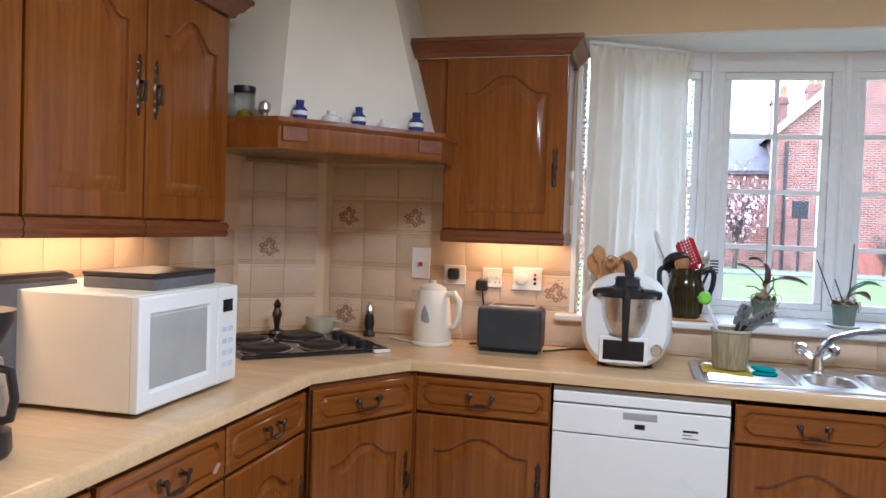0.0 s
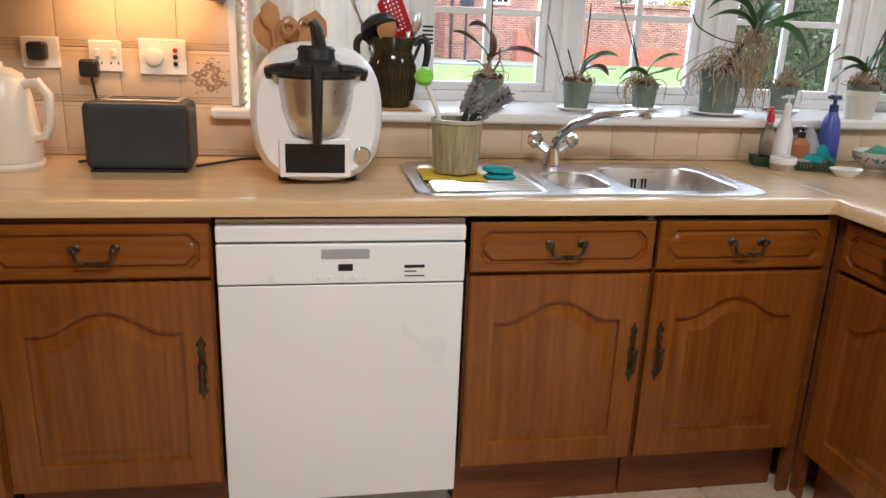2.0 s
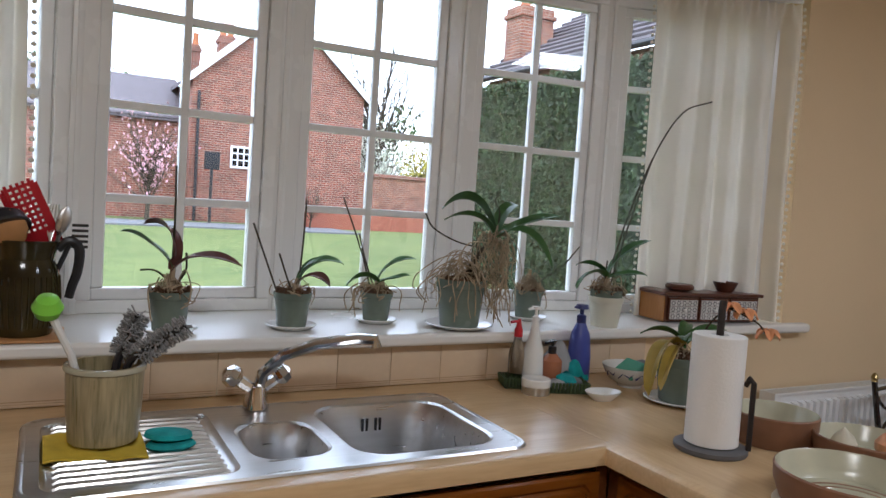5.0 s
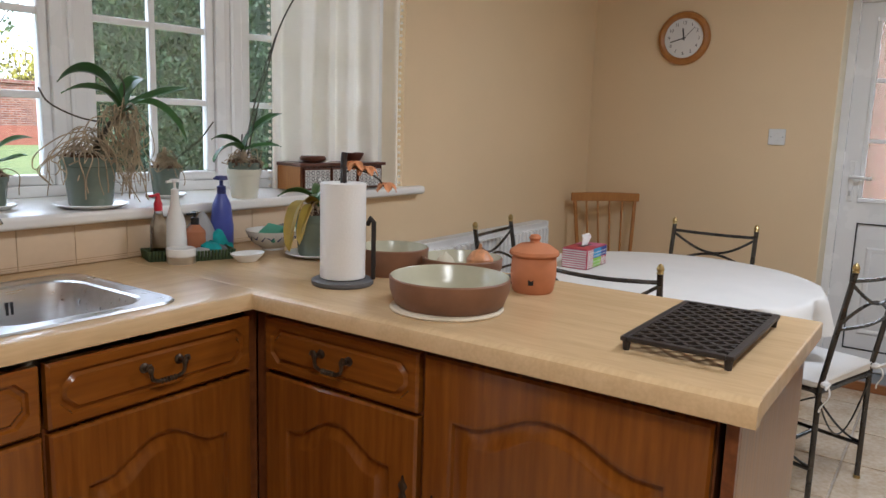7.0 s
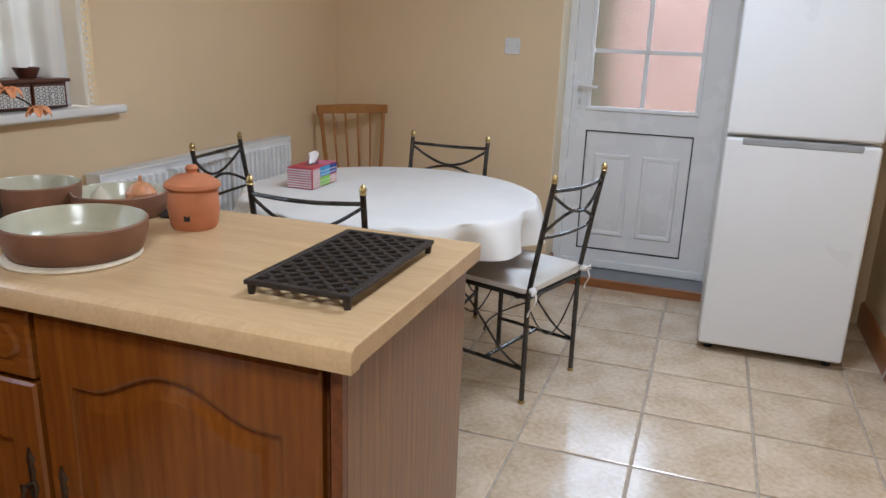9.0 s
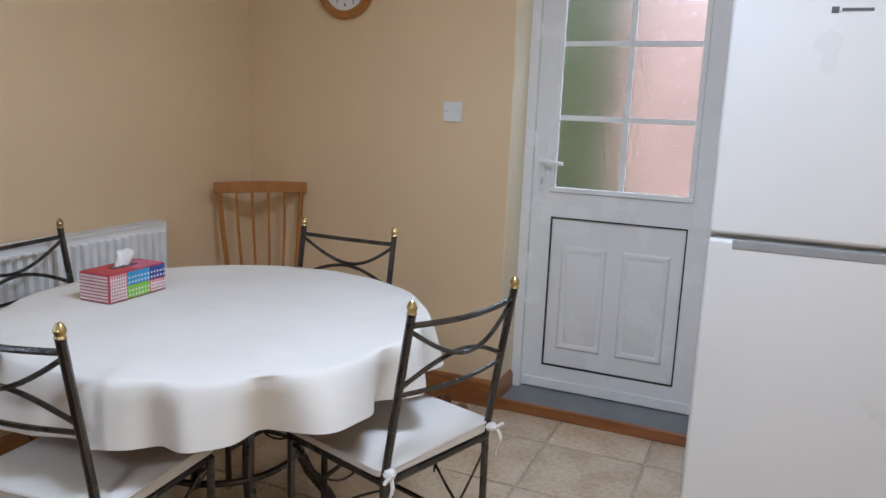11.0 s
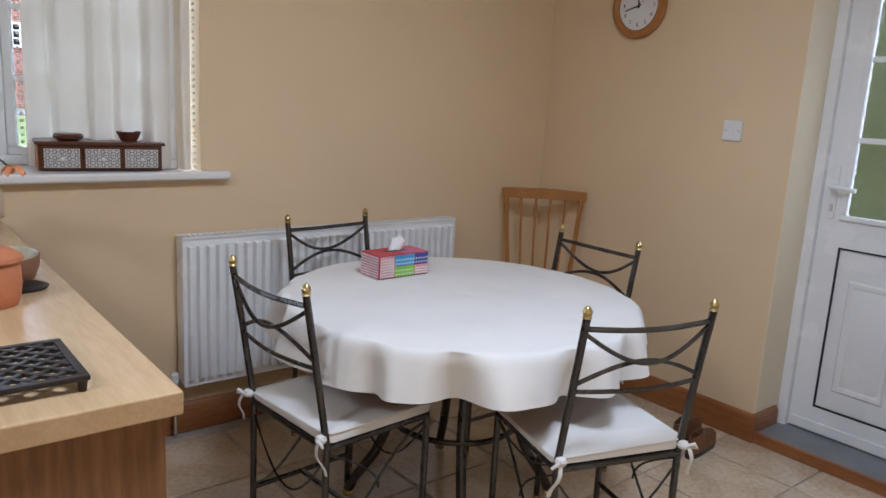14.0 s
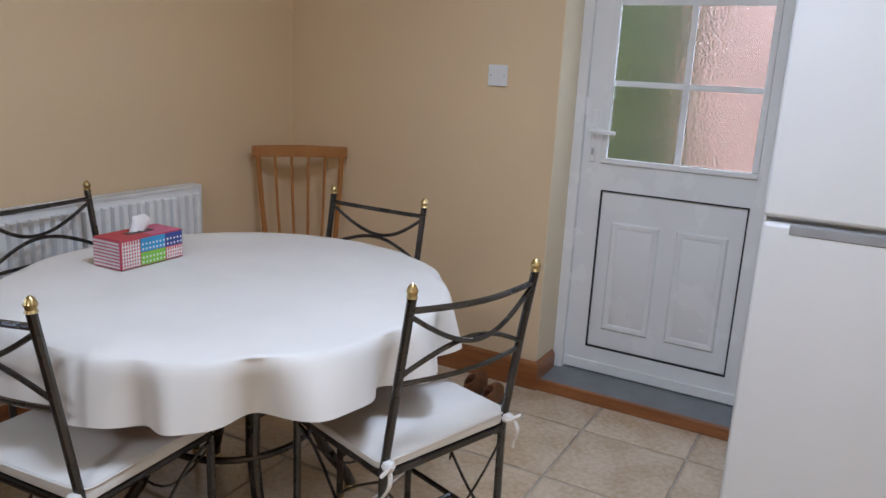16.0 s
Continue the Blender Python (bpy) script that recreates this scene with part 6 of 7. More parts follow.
def spice_chest():
    c = thing("trinket_chest", "small dark wooden chest with white patterned tile drawers", "chest", pose(2.527, 3.517, SILL, 0, 0, -7.5))
    w, d, h = 0.405, 0.165, 0.105
    part("carcass", Geo().box(0, w, 0.004, d, 0.004, h - 0.012), MAHOG, c, bevel=0.002)
    part("top", Geo().box(-0.01, w + 0.01, -0.01, d + 0.01, h - 0.012, h), MAHOG, c, bevel=0.003)
    part("side_panel", Geo().box(-0.003, 0.0, 0.004, d - 0.002, 0.004, h - 0.013), BEECH, c, "honey coloured side panel")
    tilem = mat("white_printed_tile", (0.62, 0.61, 0.58), 0.35, var=0.1)
    for k in range(3):
        x0 = 0.012 + k * 0.130
        dr = part("drawer", Geo().box(x0, x0 + 0.122, -0.004, 0.004, 0.01, h - 0.018), MAHOG, c)
        for i in range(5):
            for j in range(3):
                part("small_tile", Geo().box(x0 + 0.005 + i * 0.0226, x0 + 0.0265 + i * 0.0226, -0.007, -0.004, 0.014 + j * 0.0225, 0.0345 + j * 0.0225), tilem, dr)
                g = Geo()
                for q in range(7):
                    g.lathe([(0.003, 0), (0, 0.0006)], 6, pose(x0 + 0.0158 + i * 0.0226 + 0.0066 * math.cos(q * 1.05), -0.0071, 0.0243 + j * 0.0225 + 0.0066 * math.sin(q * 1.05), 90))
                part("floral_print", g, DKGREY, dr)
        part("knob", Geo().lathe([(0.004, 0), (0.007, 0.01), (0, 0.014)], 10, pose(x0 + 0.061, -0.007, 0.045, 90)), SAUCER, dr, "white china knob")
    for x, nm in ((0.10, "flat"), (0.30, "tall")):
        b = thing("wooden_bowl", "small dark turned wooden bowl on the chest", "bowl", pose(2.527, 3.517, SILL + h, 0, 0, -7.5) @ pose(x, 0.06, 0))
        pr = [(0.03, 0), (0.048, 0.008), (0.05, 0.016), (0.044, 0.024), (0, 0.024)] if nm == "flat" else [(0.026, 0), (0.03, 0.006), (0.042, 0.03), (0.043, 0.036), (0.038, 0.034), (0.024, 0.01), (0, 0.01)]
        part("bowl", Geo().lathe(pr, 28), MAHOG, b)


spice_chest()


def curtain(path, z0, z1, label, n=9, amp=0.055, ties=True):
    """Gathered cloth along a path of (x, y), pleated at the head, with bobble trimming on both edges."""
    c = thing("curtain", label, "curtain")
    P = [Vector(p) for p in path]
    tot = sum((P[i + 1] - P[i]).length for i in range(len(P) - 1))
    def along(u):
        s = u * tot
        for i in range(len(P) - 1):
            L_ = (P[i + 1] - P[i]).length
            if s <= L_ or i == len(P) - 2:
                d = (P[i + 1] - P[i]).normalized()
                return P[i] + d * s, Vector((d.y, -d.x))
            s -= L_
    def fn(u, v):
        p, nr = along(u)
        z = z0 + (z1 - z0) * v
        head = max(0, (v - 0.93) / 0.07)
        ph = u * n * 6.283 + 0.8 * math.sin(u * 11 + 1) + 0.35 * math.sin(v * 2.5 + u * 7)
        wave = (math.sin(ph) + 0.22 * math.sin(2 * ph + 0.6)) * amp * (1 - 0.35 * v) * (0.75 + 0.25 * math.sin(u * 8)) + 0.003 * math.sin(u * n * 5 + v * 7)
        if head:
            wave = wave * (1 - head) + math.sin(u * n * 3 * 6.283) * 0.009 * head
        p = p + nr * wave
        return (p.x, p.y, z)
    part("cloth", Geo().sheet(fn, 180, 36), CURTAIN, c, sharp=180)
    for u in (0.0, 1.0):
        g = Geo()
        for k in range(46):
            p = Vector(fn(u, (k + 0.5) / 46))
            g.lathe([(0, -0.007), (0.006, -0.003), (0.006, 0.003), (0, 0.007)], 6, Matrix.Translation(p + Vector(((-0.012 if u == 0 else 0.012), 0, 0))))
        tagged(part("bobble_trim", g, CURTAIN, c, "cream bobble trimming"), kind="stuff")
    part("rail", Geo().tube([(p.x, p.y, z1 + 0.012) for p in P], 0.008, 8), UPVC, c, "white curtain rail")


curtain([(0.19, 3.48), (0.40, 3.60), (0.62, 3.71)], SILL + 0.004, BAYTOP - 0.03, "cream gathered curtain with bobble trim drawn back", 5, 0.042)
curtain([(2.53, 3.685), (2.78, 3.58), (3.045, 3.488)], SILL + 0.004, BAYTOP - 0.03, "cream gathered curtain with bobble trim drawn back", 5.5, 0.042)

# ornaments on the mantel
for k, (u_, rr, hh, m, lab) in enumerate(((0.14, 0.026, 0.075, BLUEW, "dark blue glass bottle on the mantel"), (0.33, 0.034, 0.05, SAUCER, "white china jug on the mantel"), (0.50, 0.026, 0.075, BLUEW, "blue and white china vase on the mantel"), (0.66, 0.024, 0.04, SAUCER, "small white china pot on the mantel"), (0.88, 0.03, 0.08, BLUEW, "blue and white china pot on the mantel"))):
    o = thing("ornament", lab, "ornament", pose(-0.765 + 0.44 * u_ - 0.03, 2.545 + 0.44 * u_ + 0.03, 1.762))
    part("body", Geo().lathe([(rr * 0.7, 0), (rr, hh * 0.2), (rr, hh * 0.55), (rr * 0.5, hh * 0.75), (rr * 0.55, hh), (0, hh)], 20), m, o)
    part("band", Geo().lathe([(rr * 1.01, hh * 0.3), (rr * 1.03, hh * 0.4), (rr * 1.01, hh * 0.5)], 20), SAUCER if m is BLUEW else CREAMPL, o)
o = thing("glass_jar", "glass jar with a black lid on the mantel", "jar", pose(-0.93, 2.60, 1.762))
part("jar", Geo().lathe([(0.034, 0), (0.036, 0.004), (0.036, 0.10), (0, 0.1)], 20), CLEARP, o)
part("lid", Geo().lathe([(0.038, 0.1), (0.038, 0.118), (0, 0.118)], 20), BLACK, o)
part("lemon", Geo().lathe([(0, 0.004), (0.02, 0.015), (0.02, 0.03), (0, 0.042)], 12, pose(0.006, -0.006, 0)), YELLOW, o)
o = thing("ornament", "small silvery figurine on the mantel", "ornament", pose(-0.845, 2.59, 1.762))
part("body", Geo().lathe([(0.022, 0), (0.024, 0.01), (0.012, 0.02), (0.022, 0.035), (0.02, 0.055), (0.01, 0.065), (0, 0.07)], 14), STEEL, o)
# behind the hob
o = thing("egg_cup_stand", "dark bronze figure ornament behind the hob", "ornament", pose(-1.06, 3.14, T + 0.018))
part("body", Geo().lathe([(0.035, 0), (0.03, 0.012), (0.01, 0.02), (0.016, 0.06), (0.022, 0.085), (0.012, 0.11), (0.018, 0.125), (0, 0.15)], 12), BRONZE, o)
o = thing("stoneware_cup", "wide stoneware cup behind the hob", "cup", pose(-0.93, 3.30, T))
part("cup", Geo().lathe([(0.045, 0), (0.05, 0.006), (0.062, 0.05), (0.064, 0.08), (0.058, 0.078), (0.05, 0.02), (0, 0.015)], 24), GLAZE, o)
part("handle", Geo().tube([(0.06, 0.0, 0.065), (0.085, 0.02, 0.06), (0.085, 0.02, 0.03), (0.058, 0, 0.02)], 0.007, 8), GLAZE, o)
o = thing("pepper_mill", "black and glass pepper mill beside the hob", "pepper mill", pose(-0.72, 3.36, T))
part("body", Geo().lathe([(0.026, 0), (0.028, 0.01), (0.018, 0.03), (0.024, 0.06), (0.018, 0.10), (0, 0.1)], 16), BLACK, o)
part("top", Geo().lathe([(0.016, 0.1), (0.02, 0.115), (0.012, 0.135), (0.006, 0.15), (0, 0.155)], 16), STEEL, o)


# ---- dining end ----
def iron_chair(x, y, rz, group="chairs round the table"):
    """An iron chair facing local +y; the back stands at y = -0.19."""
    c = thing("dining_chair", "burnished iron dining chair with brass finials and tied white cushion", "chair", pose(x, y, 0, 0, 0, rz), group)
    hw, sd = 0.197, 0.19
    for s in (-1, 1):
        l = part("back_leg", Geo().tube([(s * hw, -sd + 0.01, 0.012), (s * hw, -sd + 0.012, 0.44), (s * (hw - 0.003), -sd - 0.03, 0.7), (s * (hw - 0.003), -sd - 0.06, 0.872)], 0.0105, 8), IRON, c)
        part("finial", Geo().lathe([(0.008, 0), (0.013, 0.003), (0.010, 0.008), (0.013, 0.018), (0.008, 0.03), (0, 0.036)], 12, pose(s * (hw - 0.003), -sd - 0.06, 0.87)), BRASS, l, "polished brass finial")
        part("foot", Geo().lathe([(0.012, 0), (0.014, 0.006), (0.012, 0.013), (0, 0.014)], 12, pose(s * hw, -sd + 0.01, 0)), BRASS, l)
        l = part("front_leg", Geo().tube([(s * hw, sd, 0.012), (s * hw, sd, 0.43)], 0.0105, 8), IRON, c)
        part("foot", Geo().lathe([(0.012, 0), (0.014, 0.006), (0.012, 0.013), (0, 0.014)], 12, pose(s * hw, sd, 0)), BRASS, l)
        part("side_rail", Geo().tube([(s * hw, -sd + 0.01, 0.43), (s * hw, sd, 0.43)], 0.009, 8), IRON, c)
        part("stretcher", Geo().tube([(s * hw, -sd + 0.01, 0.14), (s * hw, sd, 0.14)], 0.008, 8), IRON, c)
        part("scroll", Geo().tube([(s * hw, -sd + 0.02 + 0.36 * t, 0.15 + 0.26 * (1 - math.cos(math.pi * t)) / 2) for t in np.linspace(0, 1, 15)], 0.0045, 6), IRON, c)
        part("scroll", Geo().tube([(s * hw, -sd + 0.02 + 0.18 * math.sin(math.pi * t * 0.5), 0.41 - 0.16 * t) for t in np.linspace(0, 1, 12)], 0.0035, 6), IRON, c)
    part("front_rail", Geo().tube([(-hw, sd, 0.43), (hw, sd, 0.43)], 0.009, 8), IRON, c)
    part("rear_rail", Geo().tube([(-hw, -sd + 0.01, 0.43), (hw, -sd + 0.01, 0.43)], 0.009, 8), IRON, c)
    part("cross_stretcher", Geo().tube([(-hw, 0, 0.14), (hw, 0, 0.14)], 0.008, 8), IRON, c)
    for s in (-1, 1):
        yy = s * sd if s > 0 else -sd + 0.01
        part("scroll", Geo().tube([(hw * (2 * t - 1), yy, 0.40 - 0.17 * math.sin(math.pi * t)) for t in np.linspace(0, 1, 15)], 0.0035, 6), IRON, c)
    part("seat_pan", Geo().box(-hw + 0.005, hw - 0.005, -sd + 0.015, sd - 0.005, 0.433, 0.440), BLACK, c, "black seat slats")
    bk = lambda z: -sd - 0.03 - 0.03 * (z - 0.70) / 0.17 if z > 0.70 else -sd + 0.012 - 0.042 * (z - 0.44) / 0.26
    def bow(z0, sag, r, n=17, back=0.02):
        return Geo().tube([((hw - 0.006) * (2 * t - 1), bk(z0) - back * math.sin(math.pi * t), z0 - sag * math.sin(math.pi * t)) for t in np.linspace(0, 1, n)], r, 7)
    part("top_rail", bow(0.842, 0.006, 0.0075), IRON, c)
    part("back_curve", bow(0.83, 0.085, 0.0062), IRON, c)
    part("back_curve", bow(0.685, -0.058, 0.0062), IRON, c)
    part("lower_rail", bow(0.665, 0.004, 0.0062), IRON, c)
    q = lambda s, z: [(px, py, z + 0.006 * math.sin(px * 40) * (1 if z > 0.45 else 0)) for px, py, _ in rrect(-hw - 0.012 + s, hw + 0.012 - s, -sd + 0.005 + s, sd + 0.02 - s, 0.03, 0)]
    cu = part("cushion", Geo().loops([q(0.012, 0.4405), q(0.002, 0.446), q(0, 0.458), q(0.004, 0.472), q(0.03, 0.482), q(0.08, 0.486)]), CLOTH, c, "white cotton seat cushion")
    part("piping", Geo().tube(q(0.0, 0.470) + q(0.0, 0.470)[:1], 0.003, 5), CLOTH, cu)
    for s in (-1, 1):
        a = (s * hw, -sd - 0.006, 0.462)
        t = part("tie_knot", Geo().lathe([(0, -0.014), (0.014, -0.008), (0.017, 0), (0.013, 0.01), (0, 0.015)], 10, pose(*a)), CLOTH, cu)
        part("tie_end", Geo().sheet(lambda u, v: (a[0] + s * (0.008 + 0.02 * v) + 0.012 * (u - 0.5), a[1] - 0.012 - 0.012 * math.sin(v * 5), a[2] - 0.095 * v), 2, 8, 0.002), CLOTH, cu)
        part("tie_bow", Geo().tube([(a[0], a[1] - 0.01, a[2]), (a[0] + s * 0.02, a[1] - 0.025, a[2] + 0.012), (a[0] + s * 0.035, a[1] - 0.02, a[2] - 0.004), (a[0] + s * 0.01, a[1] - 0.012, a[2])], 0.005, 6), CLOTH, cu)
    return c


first = iron_chair(3.13, 2.503, -85.5)
for x, y, rz in ((3.662, 1.972, -17.9), (4.034, 2.497, 89.2), (3.565, 3.045, 186)):
    copy_thing(first, pose(x, y, 0, 0, 0, rz))

TX, TY, TZ = 3.60, 2.50, 0.735
t = thing("dining_table", "round table on curved black iron legs", "table", pose(TX, TY, 0))
part("tabletop", Geo().lathe([(0.575, TZ - 0.03), (0.585, TZ - 0.022), (0.585, TZ - 0.008), (0.575, TZ - 0.002), (0, TZ - 0.002)], 64), WOODD, t)
part("ring", Geo().tube([(0.22 * math.cos(a), 0.22 * math.sin(a), 0.30) for a in np.linspace(0, 2 * math.pi, 33)], 0.01, 8), IRON, t)
for k in range(4):
    a = radians(45 + 90 * k + 12)
    pts = [(r_ * math.cos(a), r_ * math.sin(a), z_) for r_, z_ in ((0.42, TZ - 0.032), (0.30, 0.62), (0.22, 0.45), (0.21, 0.30), (0.27, 0.16), (0.34, 0.06), (0.36, 0.016))]
    l = part("leg", Geo().tube(pts, 0.017, 10), IRON, t)
    part("foot", Geo().lathe([(0.02, 0), (0.022, 0.008), (0.016, 0.018), (0, 0.019)], 14, pose(0.36 * math.cos(a), 0.36 * math.sin(a), 0)), BRASS, l, "brass foot")

c = thing("tablecloth", "white round cotton tablecloth hanging in folds", "tablecloth", pose(TX, TY, 0))


def cloth_pt(u, v):
    a = 2 * math.pi * u
    R, drop = 0.588, 0.136
    if v < 0.6:
        r_ = R * v / 0.6
        return (r_ * math.cos(a), r_ * math.sin(a), TZ + 0.0015 + 0.001 * math.sin(r_ * 20 + 3 * a))
    s = (v - 0.6) / 0.4
    ph = 15 * a + 1.1 * math.sin(2 * a + 0.4) + 0.7 * math.sin(5 * a + 1)
    f = math.sin(ph) + 0.3 * math.sin(2 * ph + 0.9)
    r_ = R + 0.014 * math.sin(min(1, s * 4) * math.pi / 2) + ((0.042 + 0.010 * math.sin(3 * a + 1) + 0.008 * math.sin(5 * a)) * f + 0.010) * s ** 0.75
    z = TZ + 0.0015 - 0.012 * (1 - math.cos(min(1, s * 4) * math.pi / 2)) - drop * max(0, s - 0.05) * (1 + 0.05 * math.sin(4 * a + 0.5) - 0.05 * f)
    return (r_ * math.cos(a), r_ * math.sin(a), z)


part("cloth", Geo().sheet(cloth_pt, 360, 40), CLOTH, c, sharp=180)

b = thing("tissue_box", "patchwork fabric tissue box with a tissue pulled up", "tissue box", pose(3.565, 2.845, TZ + 0.003, 0, 0, 2) @ Matrix.Diagonal((0.9, 0.87, 1, 1)))
w, d, h = 0.125, 0.065, 0.085
bm_ = part("box", Geo().box(-w, w, -d, d, 0, h), mat("patchwork_red", (0.42, 0.06, 0.09), 0.8, var=0.2, scale=20), b, bevel=0.003)
PATCH = [mat("patch_stripe", (0.55, 0.16, 0.25), 0.8), mat("patch_gingham", (0.50, 0.08, 0.08), 0.8), mat("patch_blue", (0.08, 0.30, 0.55), 0.8), mat("patch_green", (0.25, 0.50, 0.06), 0.8), mat("patch_navy", (0.05, 0.07, 0.25), 0.8), mat("patch_white", (0.72, 0.70, 0.68), 0.8)]
for k, (x0, x1, z0, z1, m) in enumerate(((-0.122, -0.05, 0.003, h - 0.003, 1), (-0.048, 0.05, 0.042, h - 0.003, 2), (-0.048, 0.05, 0.003, 0.04, 3), (0.052, 0.122, 0.042, h - 0.003, 4), (0.052, 0.122, 0.003, 0.04, 1))):
    p = part("patch", Geo().box(x0, x1, -d - 0.0015, -d + 0.001, z0, z1), PATCH[m], bm_)
    g = Geo()
    if m in (2, 3, 4):
        nx, nz = int((x1 - x0) / 0.014), max(1, int((z1 - z0) / 0.014))
        for i in range(nx):
            for j in range(nz):
                g.lathe([(0.0036, 0), (0, 0.0003)], 8, pose(x0 + 0.008 + i * 0.014, -d - 0.0017, z0 + 0.008 + j * 0.014, 90))
    else:
        for i in range(int((x1 - x0) / 0.01)):
            g.box(x0 + 0.003 + i * 0.01, x0 + 0.007 + i * 0.01, -d - 0.0021, -d - 0.0016, z0 + 0.001, z1 - 0.001)
        for j in range(int((z1 - z0) / 0.01)):
            g.box(x0 + 0.001, x1 - 0.001, -d - 0.0025, -d - 0.002, z0 + 0.003 + j * 0.01, z0 + 0.0065 + j * 0.01)
    part("print", g, PATCH[5], bm_)
p = part("patch", Geo().box(-w - 0.0015, -w + 0.001, -d + 0.003, d - 0.003, 0.003, h - 0.003), PATCH[0], bm_)
g = Geo()
for j in range(8):
    g.box(-w - 0.0025, -w - 0.0016, -d + 0.004, d - 0.004, 0.006 + j * 0.0098, 0.011 + j * 0.0098)
part("print", g, PATCH[5], bm_)
part("lid_patch", Geo().box(-w + 0.004, 0.0, -d + 0.004, d - 0.004, h, h + 0.0015), PATCH[1], bm_)
part("lid_patch", Geo().box(0.002, w - 0.004, -d + 0.004, d - 0.004, h, h + 0.0015), PATCH[0], bm_)
part("slot_edge", Geo().box(-0.05, 0.05, -0.015, 0.015, h + 0.0015, h + 0.003), BLACK, bm_)
part("tissue", Geo().sheet(lambda u, v: (-0.04 + 0.075 * u + 0.02 * v, 0.014 * math.sin(u * 7) * (0.3 + v), h + 0.002 + 0.05 * v * (0.5 + 0.5 * math.sin(math.pi * u + 0.3)) + 0.004 * math.sin(u * 15)), 14, 8, 0.0008), PAPER, b, "white paper tissue")


def radiator():
    r = thing("radiator", "white double panel radiator on the wall under the sill", "radiator", pose(2.98, 3.40, 0))
    w, z0, z1 = 1.33, 0.212, 0.816
    for y in (0.0, 0.05):
        pan = part("panel", Geo().box(0, w, y + 0.006, y + 0.014, z0, z1 - 0.006), UPVC, r, bevel=0.002)
        if y == 0.0:
            n = 34
            for k in range(n):
                x = 0.028 + (w - 0.056) * k / (n - 1)
                q = lambda s, yy: [(x - 0.0145 + s, yy, z0 + 0.03 + s), (x + 0.0145 - s, yy, z0 + 0.03 + s), (x + 0.0145 - s, yy, z1 - 0.035 - s), (x - 0.0145 + s, yy, z1 - 0.035 - s)]
                part("flute", Geo().loops([q(0, 0.006), q(0.005, -0.015), q(0.008, -0.016)]), UPVC, pan)
    g = Geo()
    for k in range(60):
        x = 0.012 + (w - 0.024) * k / 59
        g.box(x - 0.005, x + 0.005, 0.004, 0.062, z1 - 0.004, z1)
    g.box(0, w, 0.0, 0.004, z1 - 0.01, z1).box(0, w, 0.062, 0.066, z1 - 0.01, z1)
    part("top_grille", g, UPVC, r)
    for x in (-0.004, w):
        part("end_cap", Geo().box(x, x + 0.004, 0.0, 0.066, z0 + 0.01, z1), UPVC, r)
    v = part("valve", Geo().lathe([(0.013, 0), (0.013, 0.03), (0.016, 0.033), (0.016, 0.065), (0.01, 0.07), (0, 0.07)], 14, pose(-0.03, 0.035, 0.20)), UPVC, r, "white plastic valve cap")
    part("pipe", Geo().tube([(-0.03, 0.035, 0.2), (-0.03, 0.035, 0.0)], 0.0075, 8).tube([(-0.03, 0.035, 0.235), (0.003, 0.035, 0.235)], 0.009, 8), CHROME, v)


radiator()


def wood_chair():
    c = thing("wooden_chair", "beech stick-back wooden chair in the corner", "chair", pose(4.63, 3.11, 0, 0, 0, 136))
    hw = 0.205
    part("top_rail", Geo().loops([[(sx * (hw + 0.01), -0.22 - 0.03 * (1 - abs(sx)) + y, z) for sx, z in ((-1, 0.905), (-0.5, 0.905), (0, 0.905), (0.5, 0.905), (1, 0.905), (1, 0.955), (0.5, 0.958), (0, 0.958), (-0.5, 0.958), (-1, 0.955))] for y in (-0.012, 0.012)]), BEECH, c, bevel=0.005)
    for k in range(6):
        u = -1 + 2 * k / 5
        thick = 0.012 if k in (0, 5) else 0.0065
        part("spindle", Geo().tube([(u * 0.15, -0.17, 0.44), (u * 0.175, -0.20 - 0.015 * (1 - abs(u)), 0.7), (u * 0.19, -0.22 - 0.028 * (1 - abs(u)), 0.91)], thick, 8), BEECH, c)
    part("seat", Geo().loops([rrect(-0.2, 0.2, -0.19, 0.2, 0.06, 0.425), rrect(-0.21, 0.21, -0.2, 0.21, 0.06, 0.44), rrect(-0.2, 0.2, -0.19, 0.2, 0.06, 0.452), rrect(-0.12, 0.12, -0.12, 0.12, 0.06, 0.444)]), BEECH, c)
    for sx in (-1, 1):
        for sy in (-1, 1):
            part("leg", Geo().tube([(sx * 0.15, sy * 0.14, 0.43), (sx * 0.19, sy * 0.185, 0.0)], 0.015, 10, taper=lambda q: 1.1 - 0.35 * q), BEECH, c)
        part("stretcher", Geo().tube([(sx * 0.172, -0.165, 0.2), (sx * 0.172, 0.165, 0.2)], 0.009, 8), BEECH, c)


wood_chair()


